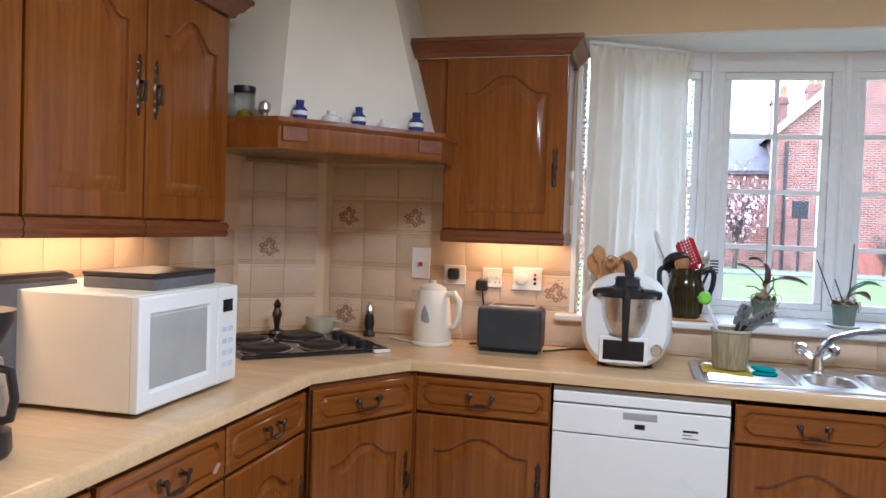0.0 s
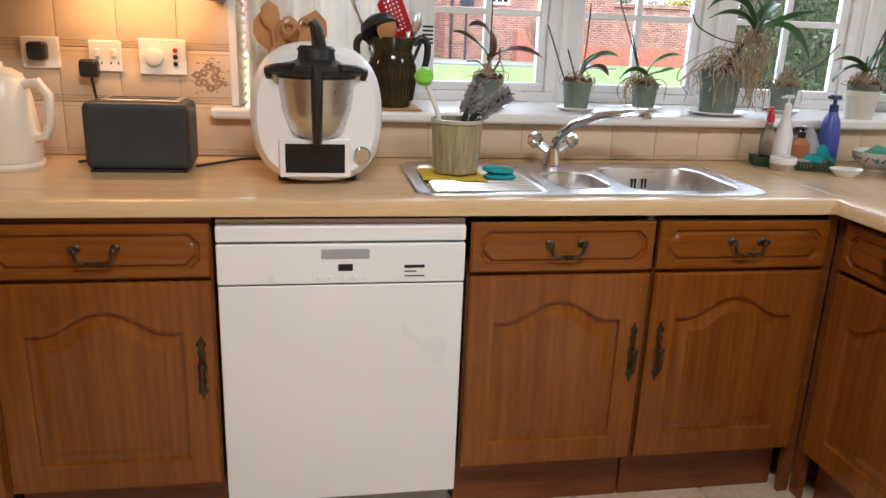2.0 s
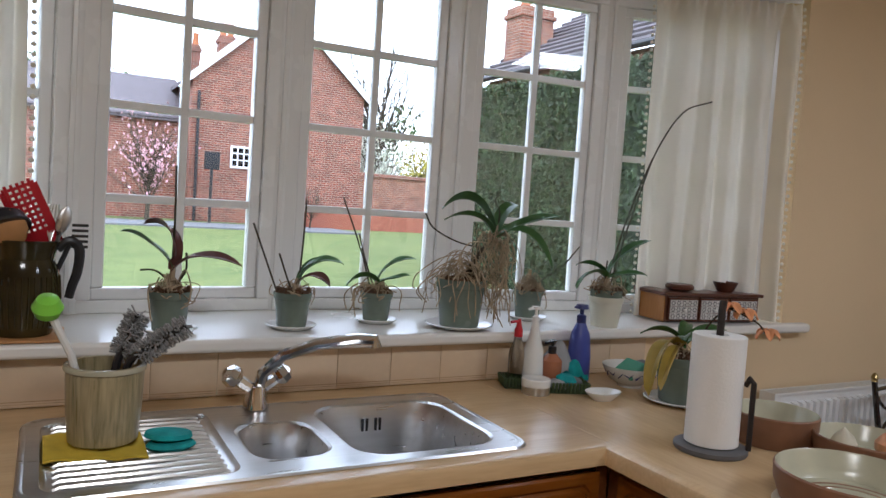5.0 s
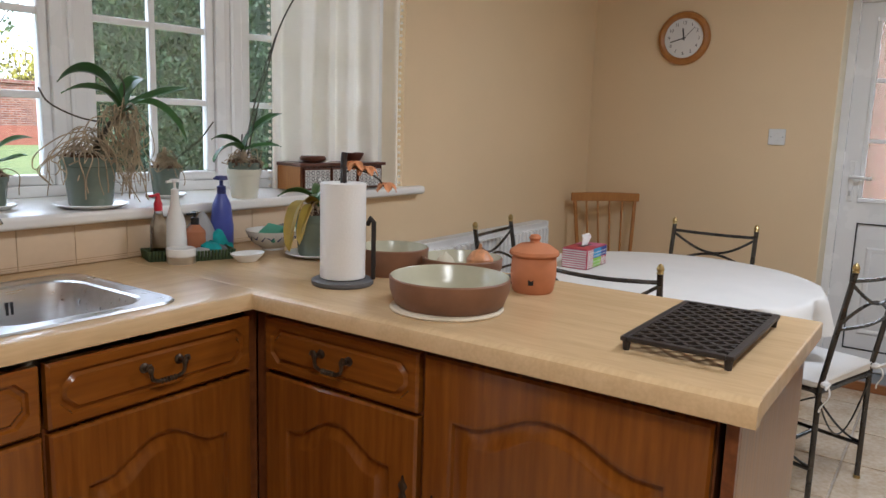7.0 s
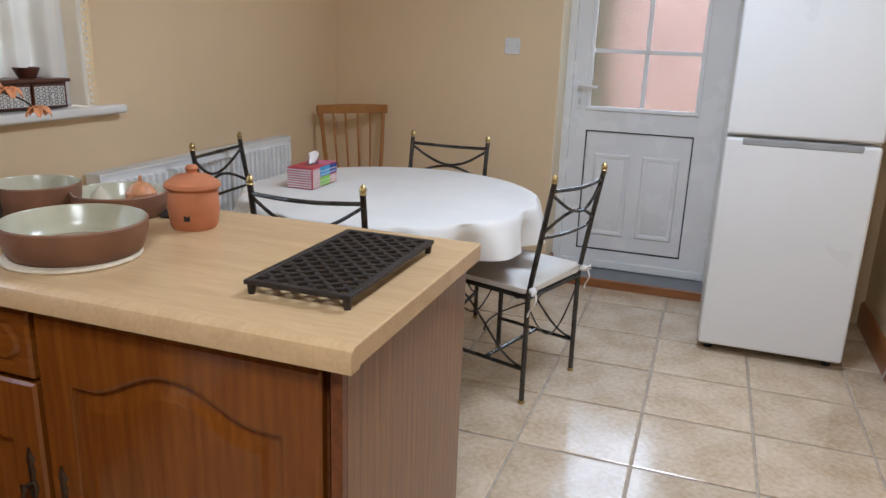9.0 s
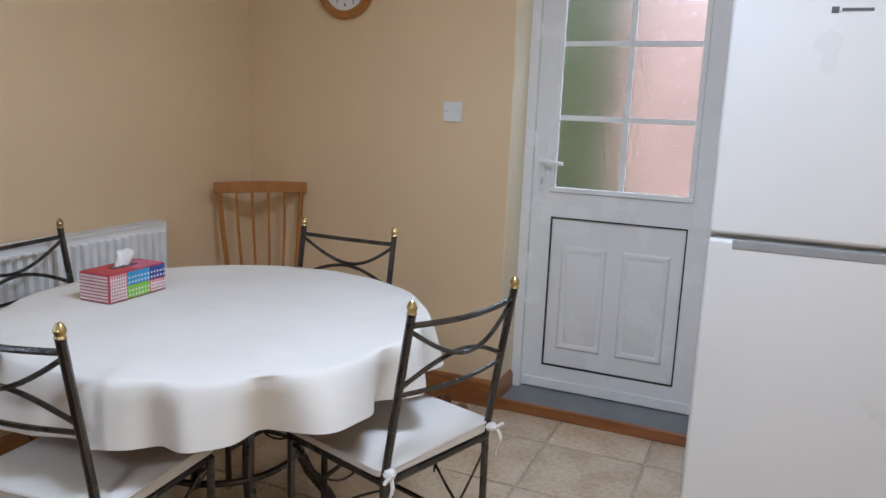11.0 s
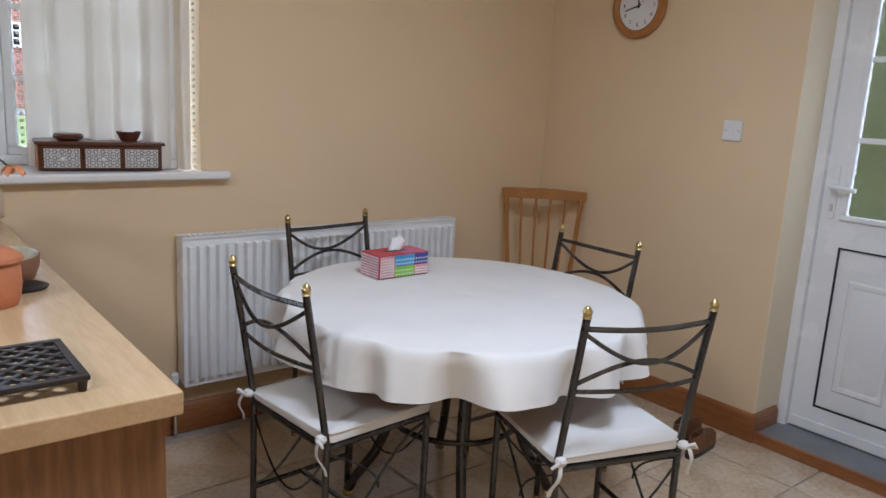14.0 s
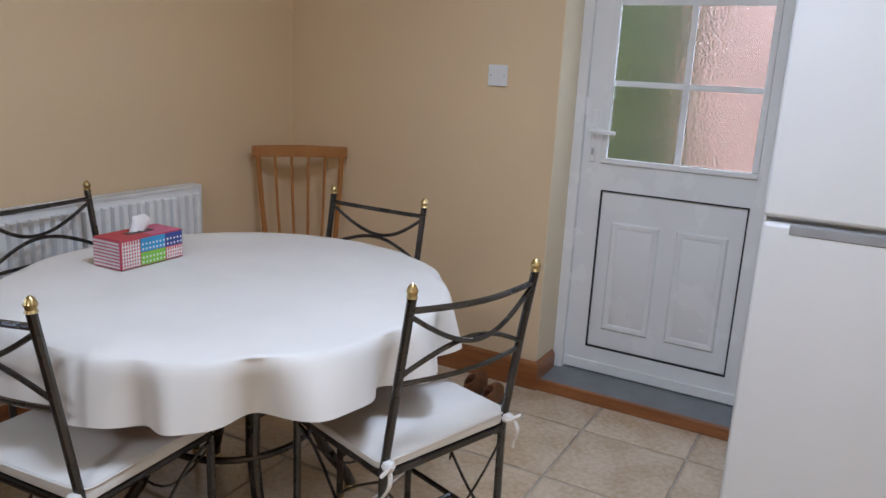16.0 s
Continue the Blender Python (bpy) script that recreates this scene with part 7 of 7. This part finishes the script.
def clock():
    c = thing("wall_clock", "round wall clock with beech frame and white dial", "clock", pose(E - 0.001, 2.932, 1.856) @ pose(0, 0, 0, 0, -90, 0) @ pose(0, 0, 0, 0, 0, -90))
    part("frame", Geo().lathe([(0.148, 0), (0.15, 0.012), (0.142, 0.028), (0.125, 0.034), (0.112, 0.026), (0.110, 0.014)], 56, caps=False), BEECH, c)
    part("dial", Geo().lathe([(0.111, 0.006), (0.111, 0.0135), (0, 0.0135)], 48), SAUCER, c, "white dial")
    for k in range(1, 13):
        a = radians(90 - 30 * k)
        cu = bpy.data.curves.new("numeral", "FONT")
        cu.body, cu.size, cu.align_x, cu.align_y = str(k), 0.026, "CENTER", "CENTER"
        cu.extrude = 0.0003
        cu.materials.append(BLACK)
        o = new("numeral", cu)
        o.parent = c
        o.matrix_basis = pose(0.085 * math.cos(a), 0.085 * math.sin(a), 0.0145)
    for nm, ang, ln, wd in (("hour_hand", -9.0, 0.055, 0.004), ("minute_hand", 254, 0.08, 0.003), ("second_hand", 45, 0.085, 0.001)):
        part(nm, Geo().box(-wd, wd, -0.012, ln, 0.0155, 0.0165, pose(0, 0, 0, 0, 0, -ang)), BLACK, c)


clock()


def switch(x, y, z, rz, name="light_switch", label="white square light switch on the wall"):
    s = thing(name, label, "switch", pose(x, y, z, 0, 0, rz))
    part("plate", Geo().box(-0.043, 0.043, -0.009, 0, -0.043, 0.043), SAUCER, s, bevel=0.003)
    part("rocker", Geo().box(-0.012, 0.012, -0.0125, -0.009, -0.02, 0.02), SAUCER, s, bevel=0.002)
    for dx in (-0.03, 0.03):
        part("screw", Geo().lathe([(0.003, 0), (0, 0.001)], 8, pose(dx, -0.009, 0, 90)), GREY, s)


switch(E - 0.001, 2.386, 1.316, -90)
s = thing("wall_socket", "white socket with plug and cable beside the fridge", "socket", pose(4.18, JOG + 0.001, 0.32, 0, 0, 180))
part("plate", Geo().box(-0.043, 0.043, -0.009, 0, -0.043, 0.043), SAUCER, s, bevel=0.003)
part("plug", Geo().box(-0.024, 0.024, -0.045, -0.009, -0.024, 0.024), SAUCER, s, bevel=0.008)
part("cable", Geo().tube([(0, -0.03, -0.02), (0.01, -0.035, -0.12), (0.0, -0.03, -0.22), (-0.06, -0.03, -0.31)], 0.004, 6), SAUCER, s)
s = thing("alarm_sensor", "small corner movement sensor under the ceiling", "sensor", pose(4.94, 3.445, 2.44, 0, 0, -45))
part("case", Geo().box(-0.03, 0.03, -0.04, 0, -0.04, 0.05), CREAMPL, s, bevel=0.008)
part("lens", Geo().box(-0.022, 0.022, -0.044, -0.038, -0.03, 0.01), DKGREY, s, bevel=0.003)


def shoe(x, y, rz):
    s = thing("shoe", "brown leather brogue shoe by the skirting", "shoe", pose(x, y, 0, 0, 0, rz), "pair of shoes")
    def foot(k, z, sh=0.0):
        pts = []
        for i in range(24):
            a = 2 * math.pi * i / 24
            ln = 0.14 * math.cos(a)
            wd = (0.044 if ln > 0.02 else 0.036) * math.sin(a)
            pts.append((ln * k + sh, wd * k, z))
        return pts
    part("sole", Geo().loops([foot(1, 0), foot(1.02, 0.006), foot(1.0, 0.018)]), BLACK, s)
    part("upper", Geo().loops([foot(0.98, 0.0185), foot(0.97, 0.04), foot(0.86, 0.055, -0.01), foot(0.62, 0.075, -0.04), foot(0.5, 0.09, -0.065), foot(0.42, 0.09, -0.068), foot(0.38, 0.05, -0.068)]), LEATHER, s)
    g = Geo()
    for k in range(4):
        g.tube([(0.005 - 0.016 * k, -0.02, 0.066 + 0.005 * k), (0.005 - 0.016 * k, 0.02, 0.066 + 0.005 * k)], 0.0025, 5)
    part("laces", g, MAHOG, s)


shoe(4.72, 2.20, 12)
shoe(4.78, 2.31, 10)


# ---- outside ----
def grow_leaves(g, pts, size, seed):
    random.seed(seed)
    for p in pts:
        s = size * random.uniform(0.6, 1.3)
        m = Matrix.Translation(p) @ Euler((random.uniform(0, 6.3), random.uniform(0, 6.3), random.uniform(0, 6.3))).to_matrix().to_4x4()
        g.add([(-s, 0, 0), (0, -s * 0.45, s * 0.1), (s, 0, 0), (0, s * 0.45, s * 0.1)], [(0, 1, 2, 3)], m)


GRASS = mat("lawn_grass", (0.150, 0.175, 0.045), 0.9, scale=1.3, bump=0.6, bscale=26, fine=1.3, second=(0.085, 0.115, 0.022))
BRICKM = tex_brick("old_red_brickwork", (0.30, 0.085, 0.050), (0.15, 0.040, 0.026), (0.36, 0.28, 0.22))
BRICKN = tex_brick("orange_brickwork", (0.32, 0.12, 0.06), (0.20, 0.066, 0.036), (0.34, 0.27, 0.22))
ROOFM = mat("grey_pantiles", (0.13, 0.11, 0.115), 0.8, var=0.3, scale=6, bump=0.4, bscale=20)
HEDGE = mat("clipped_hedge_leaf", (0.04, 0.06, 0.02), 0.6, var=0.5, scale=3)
PINK = tex_brick("pale_pink_brickwork", (0.36, 0.18, 0.13), (0.32, 0.15, 0.11), (0.34, 0.24, 0.19))
TARMAC = mat("road_asphalt", (0.16, 0.16, 0.165), 0.9, var=0.15, scale=3, bump=0.3, bscale=80)


def hill(x, y):
    return -0.25 + 0.62 * min(1, max(0, (y - 6) / 16)) ** 1.3


g = Geo().sheet(lambda u, v: (-150 + 320 * u, 4.2 + 296 * v ** 3, hill(0, 4.2 + 296 * v ** 3)), 6, 60)
g.add([(-150, -120, -0.25), (170, -120, -0.25), (170, 4.2, -0.25), (-150, 4.2, -0.25)], [(0, 1, 2, 3)])
struct("ground", g, GRASS, "green mown lawn", "lawn")
struct("road", Geo().box(-60, 9.2, 22.6, 25.4, 0.30, 0.40), TARMAC, "grey tarmac lane beyond the lawn", "road")
struct("garden_kerb", Geo().box(-3, 8, 6.4, 6.65, -0.3, -0.12), mat("stone_edging", (0.22, 0.19, 0.16), 0.9, var=0.3, scale=6, bump=0.5), "low stone edging of the lawn", "kerb")


def gable_house():
    h = thing("house", "old red brick gabled house with small white window", "house")
    x0, x1, y0, z0 = 4.75, 10.7, 27.0, 0.2
    xm, ze, za = (x0 + x1) / 2, 5.0, 7.75
    wall = Geo()
    poly = [(x0, z0), (x1, z0), (x1, ze), (xm, za), (x0, ze)]
    wall.add([(x, y0, z) for x, z in poly] + [(x, y0 + 9, z) for x, z in poly], [(0, 1, 2, 3, 4), (9, 8, 7, 6, 5)] + [(i, (i + 1) % 5, 5 + (i + 1) % 5, 5 + i) for i in range(5)])
    part("wall", wall, BRICKM, h)
    for s, xe in ((-1, x0), (1, x1)):
        e = (xe + s * 0.25, ze - 0.2)
        r = part("roof", Geo().add([(xm, y0 - 0.15, za + 0.03), (e[0], y0 - 0.15, e[1] + 0.05), (e[0], y0 + 9.1, e[1] + 0.05), (xm, y0 + 9.1, za + 0.03), (xm, y0 - 0.15, za + 0.18), (e[0], y0 - 0.15, e[1] + 0.2), (e[0], y0 + 9.1, e[1] + 0.2), (xm, y0 + 9.1, za + 0.18)], [(0, 1, 2, 3), (7, 6, 5, 4), (0, 4, 5, 1), (1, 5, 6, 2), (2, 6, 7, 3), (3, 7, 4, 0)]), ROOFM, h)
        part("bargeboard", Geo().add([(xm, y0 - 0.2, za + 0.2), (e[0], y0 - 0.2, e[1] + 0.22), (e[0], y0 - 0.2, e[1] - 0.05), (xm, y0 - 0.2, za - 0.08), (xm, y0 - 0.16, za + 0.2), (e[0], y0 - 0.16, e[1] + 0.22), (e[0], y0 - 0.16, e[1] - 0.05), (xm, y0 - 0.16, za - 0.08)], [(0, 1, 2, 3), (7, 6, 5, 4), (0, 4, 5, 1), (1, 5, 6, 2), (2, 6, 7, 3), (3, 7, 4, 0)]), UPVC, r, "white bargeboard")
    for x, y in ((6.05, 28.5), (5.3, 31)):
        c = part("chimney", Geo().box(x - 0.28, x + 0.28, y - 0.25, y + 0.25, 4.8, 6.75).box(x - 0.33, x + 0.33, y - 0.3, y + 0.3, 6.5, 6.62), BRICKM, h)
        for dx in (-0.13, 0.13):
            part("chimney_pot", Geo().lathe([(0.12, 0), (0.1, 0.4), (0.13, 0.45), (0, 0.45)], 12, pose(x + dx, y, 6.75)), TERRA, c)
    wz = pose(0.09, 0, 0.15)
    w = part("window", Geo().box(5.98, 6.82, y0 - 0.03, y0, 2.1, 2.76), BLACKG, h, at=wz)
    g = Geo().box(5.95, 6.85, y0 - 0.06, y0 - 0.01, 2.05, 2.12).box(5.95, 6.85, y0 - 0.06, y0 - 0.01, 2.72, 2.79).box(5.95, 6.02, y0 - 0.06, y0 - 0.01, 2.12, 2.72).box(6.78, 6.85, y0 - 0.06, y0 - 0.01, 2.12, 2.72)
    for k in range(1, 4):
        g.box(5.98 + 0.21 * k - 0.02, 5.98 + 0.21 * k + 0.02, y0 - 0.05, y0 - 0.01, 2.12, 2.72)
    for k in range(1, 3):
        g.box(6.02, 6.78, y0 - 0.048, y0 - 0.012, 2.1 + 0.22 * k - 0.02, 2.1 + 0.22 * k + 0.02)
    part("frame", g, UPVC, w, "white small-paned frame")
    part("drainpipe", Geo().tube([(4.95, y0 - 0.08, 0.3), (4.95, y0 - 0.08, 4.6)], 0.05, 8), BLACK, h)
    part("wing", Geo().box(-4, 4.75, 28.0, 34, 0.2, 3.6), BRICKM, h)
    part("wing_roof", Geo().prism([(-4.2, 27.8), (4.75, 27.8), (4.75, 31), (-4.2, 31)], 3.6, 3.75), ROOFM, h)
    g = Geo()
    for k in range(12):
        g.add([(-4.2 + 0.75 * k, 27.75, 3.7), (-4.2 + 0.75 * k + 0.75, 27.75, 3.7), (-4.2 + 0.75 * k + 0.75, 31, 5.4), (-4.2 + 0.75 * k, 31, 5.4)], [(0, 1, 2, 3)])
    part("roof_slope", g, ROOFM, h)


gable_house()
s = thing("notice_board", "black notice board on a post by the lane", "sign", pose(5.26, 25.9, 0.38))
part("post", Geo().tube([(0, 0, 0), (0, 0, 1.7)], 0.05, 8), BLACK, s)
part("board", Geo().box(-0.24, 0.24, -0.03, 0.03, 1.68, 2.24), BLACK, s, bevel=0.02)
w = thing("garden_wall", "long red brick garden wall beyond the lawn", "wall")
part("wall", Geo().box(10.7, 30, 27.1, 27.4, 0.2, 2.3), BRICKN, w)
part("coping", Geo().box(10.7, 30, 27.0, 27.5, 2.3, 2.42), BRICKM, w)
w = thing("low_wall", "low brick red wall along the far edge of the lawn", "wall")
part("wall", Geo().box(7.2, 30, 25.6, 25.9, 0.2, 0.95), REDB, w)
part("pier", Geo().box(13.1, 13.7, 25.5, 26.0, 0.2, 1.35), REDB, w)
part("pier", Geo().box(6.9, 7.5, 25.5, 26.0, 0.2, 1.35), REDB, w)


def neighbour():
    h = thing("neighbour_house", "brick house with grey tiled roof behind a tall hedge", "house")
    part("wall", Geo().box(10.0, 16, 9.0, 17.2, -0.3, 4.45), BRICKN, h)
    part("roof", Geo().add([(9.75, 8.7, 4.45), (9.75, 17.5, 4.45), (13, 17.5, 6.6), (13, 8.7, 6.6), (9.75, 8.7, 4.55), (9.75, 17.5, 4.55), (13, 17.5, 6.7), (13, 8.7, 6.7)], [(0, 1, 2, 3), (7, 6, 5, 4), (0, 4, 5, 1), (1, 5, 6, 2), (2, 6, 7, 3), (3, 7, 4, 0)]), ROOFM, h)
    for k in range(11):
        t = (k + 0.5) / 11
        part("tile_course", Geo().tube([(9.75 + 3.25 * t, 8.7, 4.58 + 2.15 * t), (9.75 + 3.25 * t, 17.5, 4.58 + 2.15 * t)], 0.05, 6), ROOFM, h)
    for k in range(40):
        part("dentil", Geo().box(9.9, 10.0, 9.05 + k * 0.2, 9.15 + k * 0.2, 4.2, 4.35), BRICKN, h)
    part("gutter", Geo().tube([(9.72, 8.7, 4.45), (9.72, 17.5, 4.45)], 0.07, 8), BLACK, h)
    c = part("chimney", Geo().box(10.3, 11.2, 16.4, 17.1, 4.5, 6.2).box(10.25, 11.25, 16.35, 17.15, 5.95, 6.05), BRICKN, h)
    part("chimney_pot", Geo().lathe([(0.13, 0), (0.1, 0.5), (0.14, 0.55), (0, 0.55)], 12, pose(10.6, 16.75, 6.2)), TERRA, c)


neighbour()
rs = np.random.RandomState(4)
h = thing("hedge", "tall clipped evergreen hedge beside the lawn", "hedge")
# solid core, its dark green holding the shade between the leaves
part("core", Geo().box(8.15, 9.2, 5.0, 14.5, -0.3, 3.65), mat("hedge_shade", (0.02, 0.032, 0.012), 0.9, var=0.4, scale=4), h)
N = 34000
face = rs.rand(N)
px = np.where(face < 0.78, 8.02 + 0.16 * rs.rand(N) + 0.08 * np.sin(rs.rand(N) * 6), 8.05 + 1.15 * rs.rand(N))
py = 4.9 + 9.7 * rs.rand(N)
pz = np.where(face < 0.78, -0.25 + 4.0 * rs.rand(N), 3.62 + 0.14 * rs.rand(N))
g = Geo()
grow_leaves(g, [Vector(p) for p in zip(px.tolist(), py.tolist(), pz.tolist())], 0.045, 2)
lf = part("leaves", g, HEDGE, h)
tagged(lf, kind="stuff")


def tree(x, y, z, ht, label, leafm=None, n=0, seed=1, size=0.12, spread=0.42):
    random.seed(seed)
    t = thing("tree", label, "tree", pose(x, y, z))
    part("trunk", Geo().tube([(0, 0, 0), (0.05, 0.02, ht * 0.25), (0.02, 0, ht * 0.45)], ht * 0.022, 8, taper=lambda q: 1 - 0.5 * q), STALK, t)
    tips = []
    g = Geo()
    for k in range(26):
        a = random.random() * 6.28
        z0 = ht * random.uniform(0.15, 0.45)
        ln = ht * random.uniform(0.35, 0.6)
        p = Vector((0.02, 0, z0))
        d = Vector((math.cos(a) * spread, math.sin(a) * spread, random.uniform(0.5, 1))).normalized()
        pts = [p]
        for i in range(5):
            d = (d + Vector((random.uniform(-0.3, 0.3), random.uniform(-0.3, 0.3), random.uniform(-0.1, 0.25)))).normalized()
            p = p + d * ln / 5
            pts.append(p)
            tips.append(p)
            q = p
            for _ in range(2):
                e = (d + Vector((random.uniform(-1, 1), random.uniform(-1, 1), random.uniform(-0.3, 0.6)))).normalized()
                g.tube([q, q + e * ln * 0.12, q + e * ln * 0.2 + Vector((0, 0, 0.05))], ht * 0.0022, 4)
                tips.append(q + e * ln * 0.2)
        g.tube(pts, ht * 0.007, 5, taper=lambda q_: 1 - 0.75 * q_)
    tagged(part("limbs", g, STALK, t), kind="stuff")
    if leafm:
        g = Geo()
        pts = []
        for k in range(n):
            b = random.choice(tips)
            pts.append(b + Vector((random.gauss(0, 1), random.gauss(0, 1), random.gauss(0, 0.8))) * ht * 0.05)
        grow_leaves(g, pts, size, seed)
        tagged(part("crown", g, leafm, t), kind="stuff")


BLOSSOM = mat("pink_blossom", (0.70, 0.42, 0.46), 0.7, var=0.15)
WHITEB = mat("white_blossom", (0.72, 0.74, 0.62), 0.7, var=0.15)
YELLB = mat("yellow_shrub", (0.45, 0.40, 0.06), 0.7, var=0.3)
FARG = mat("far_tree_leaf", (0.09, 0.13, 0.05), 0.8, var=0.4)
tree(13.2, 31.5, 0.3, 8.2, "bare spring tree behind the garden wall", None, 0, 1)
tree(3.4, 26.0, 0.3, 3.4, "pink flowering magnolia by the lane", BLOSSOM, 480, 2, 0.07)
tree(12.3, 29.2, 0.3, 3.9, "white blossoming shrub behind the wall", WHITEB, 1500, 3, 0.09)
tree(14.3, 29.0, 0.3, 3.7, "yellow shrub behind the wall", YELLB, 1300, 4, 0.09)
tree(11.6, 33.0, 0.3, 4.6, "dark evergreen behind the wall", FARG, 2200, 5, 0.14)
tree(7.3, 24.5, 0.38, 1.6, "bare twiggy rose bush at the lawn edge", None, 0, 6, 0.1, 0.8)
tree(8.2, 24.8, 0.38, 1.5, "bare twiggy shrub at the lawn edge", None, 0, 7, 0.1, 0.8)
for k, (x, y) in enumerate(((-2, 52), (5, 60), (14, 56), (24, 58), (33, 52), (-12, 55))):
    tree(x, y, 0.3, 8.5 + k % 3, "distant spring tree with thin leaves", FARG, 1200, 20 + k, 0.28)
# side yard beyond the back door
w = thing("yard_wall", "pale pink brick outbuilding wall beyond the back door", "wall")
part("wall", Geo().box(8.5, 8.8, -6, 2.3, -0.3, 2.7), PINK, w)
b = thing("yard_hedge", "green hedge beyond the back door", "hedge")
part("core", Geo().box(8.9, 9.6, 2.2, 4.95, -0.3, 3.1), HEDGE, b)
g = Geo()
rs = np.random.RandomState(8)
grow_leaves(g, [Vector((8.8 + 0.2 * p[0], 2.3 + 2.6 * p[1], -0.25 + 3.5 * p[2])) for p in rs.rand(6500, 3).tolist()], 0.06, 4)
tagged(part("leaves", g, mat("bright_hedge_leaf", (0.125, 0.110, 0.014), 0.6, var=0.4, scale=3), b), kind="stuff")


# ---- floor tiles ----
TP = 0.395
fx0, fy0 = 3.53 - 0.4 * 13, 1.02 - 0.395 * 6
tile_me = mesh("floor_tile", Geo().loops([[(-0.1935, -0.1935, -0.006), (0.1935, -0.1935, -0.006), (0.1935, 0.1935, -0.006), (-0.1935, 0.1935, -0.006)], [(-0.1935, -0.1935, -0.002), (0.1935, -0.1935, -0.002), (0.1935, 0.1935, -0.002), (-0.1935, 0.1935, -0.002)], [(-0.190, -0.190, 0), (0.190, -0.190, 0), (0.190, 0.190, 0), (-0.190, 0.190, 0)]]), FLOORT, sharp=12)
for i in range(20):
    for j in range(14):
        x, y = fx0 + 0.4 * (i + 0.5), fy0 + TP * (j + 0.5)
        if WEST - 0.1 < x < E + 0.1 and SOUTH - 0.1 < y < W + 0.1 and not (x > JOGX + 0.2 and y < JOG - 0.15):
            o = new("floor_tile", tile_me)
            o.parent = floor
            o.matrix_basis = pose(x, y, 0, 0, 0, 90 * ((i * 7 + j * 3) % 4))
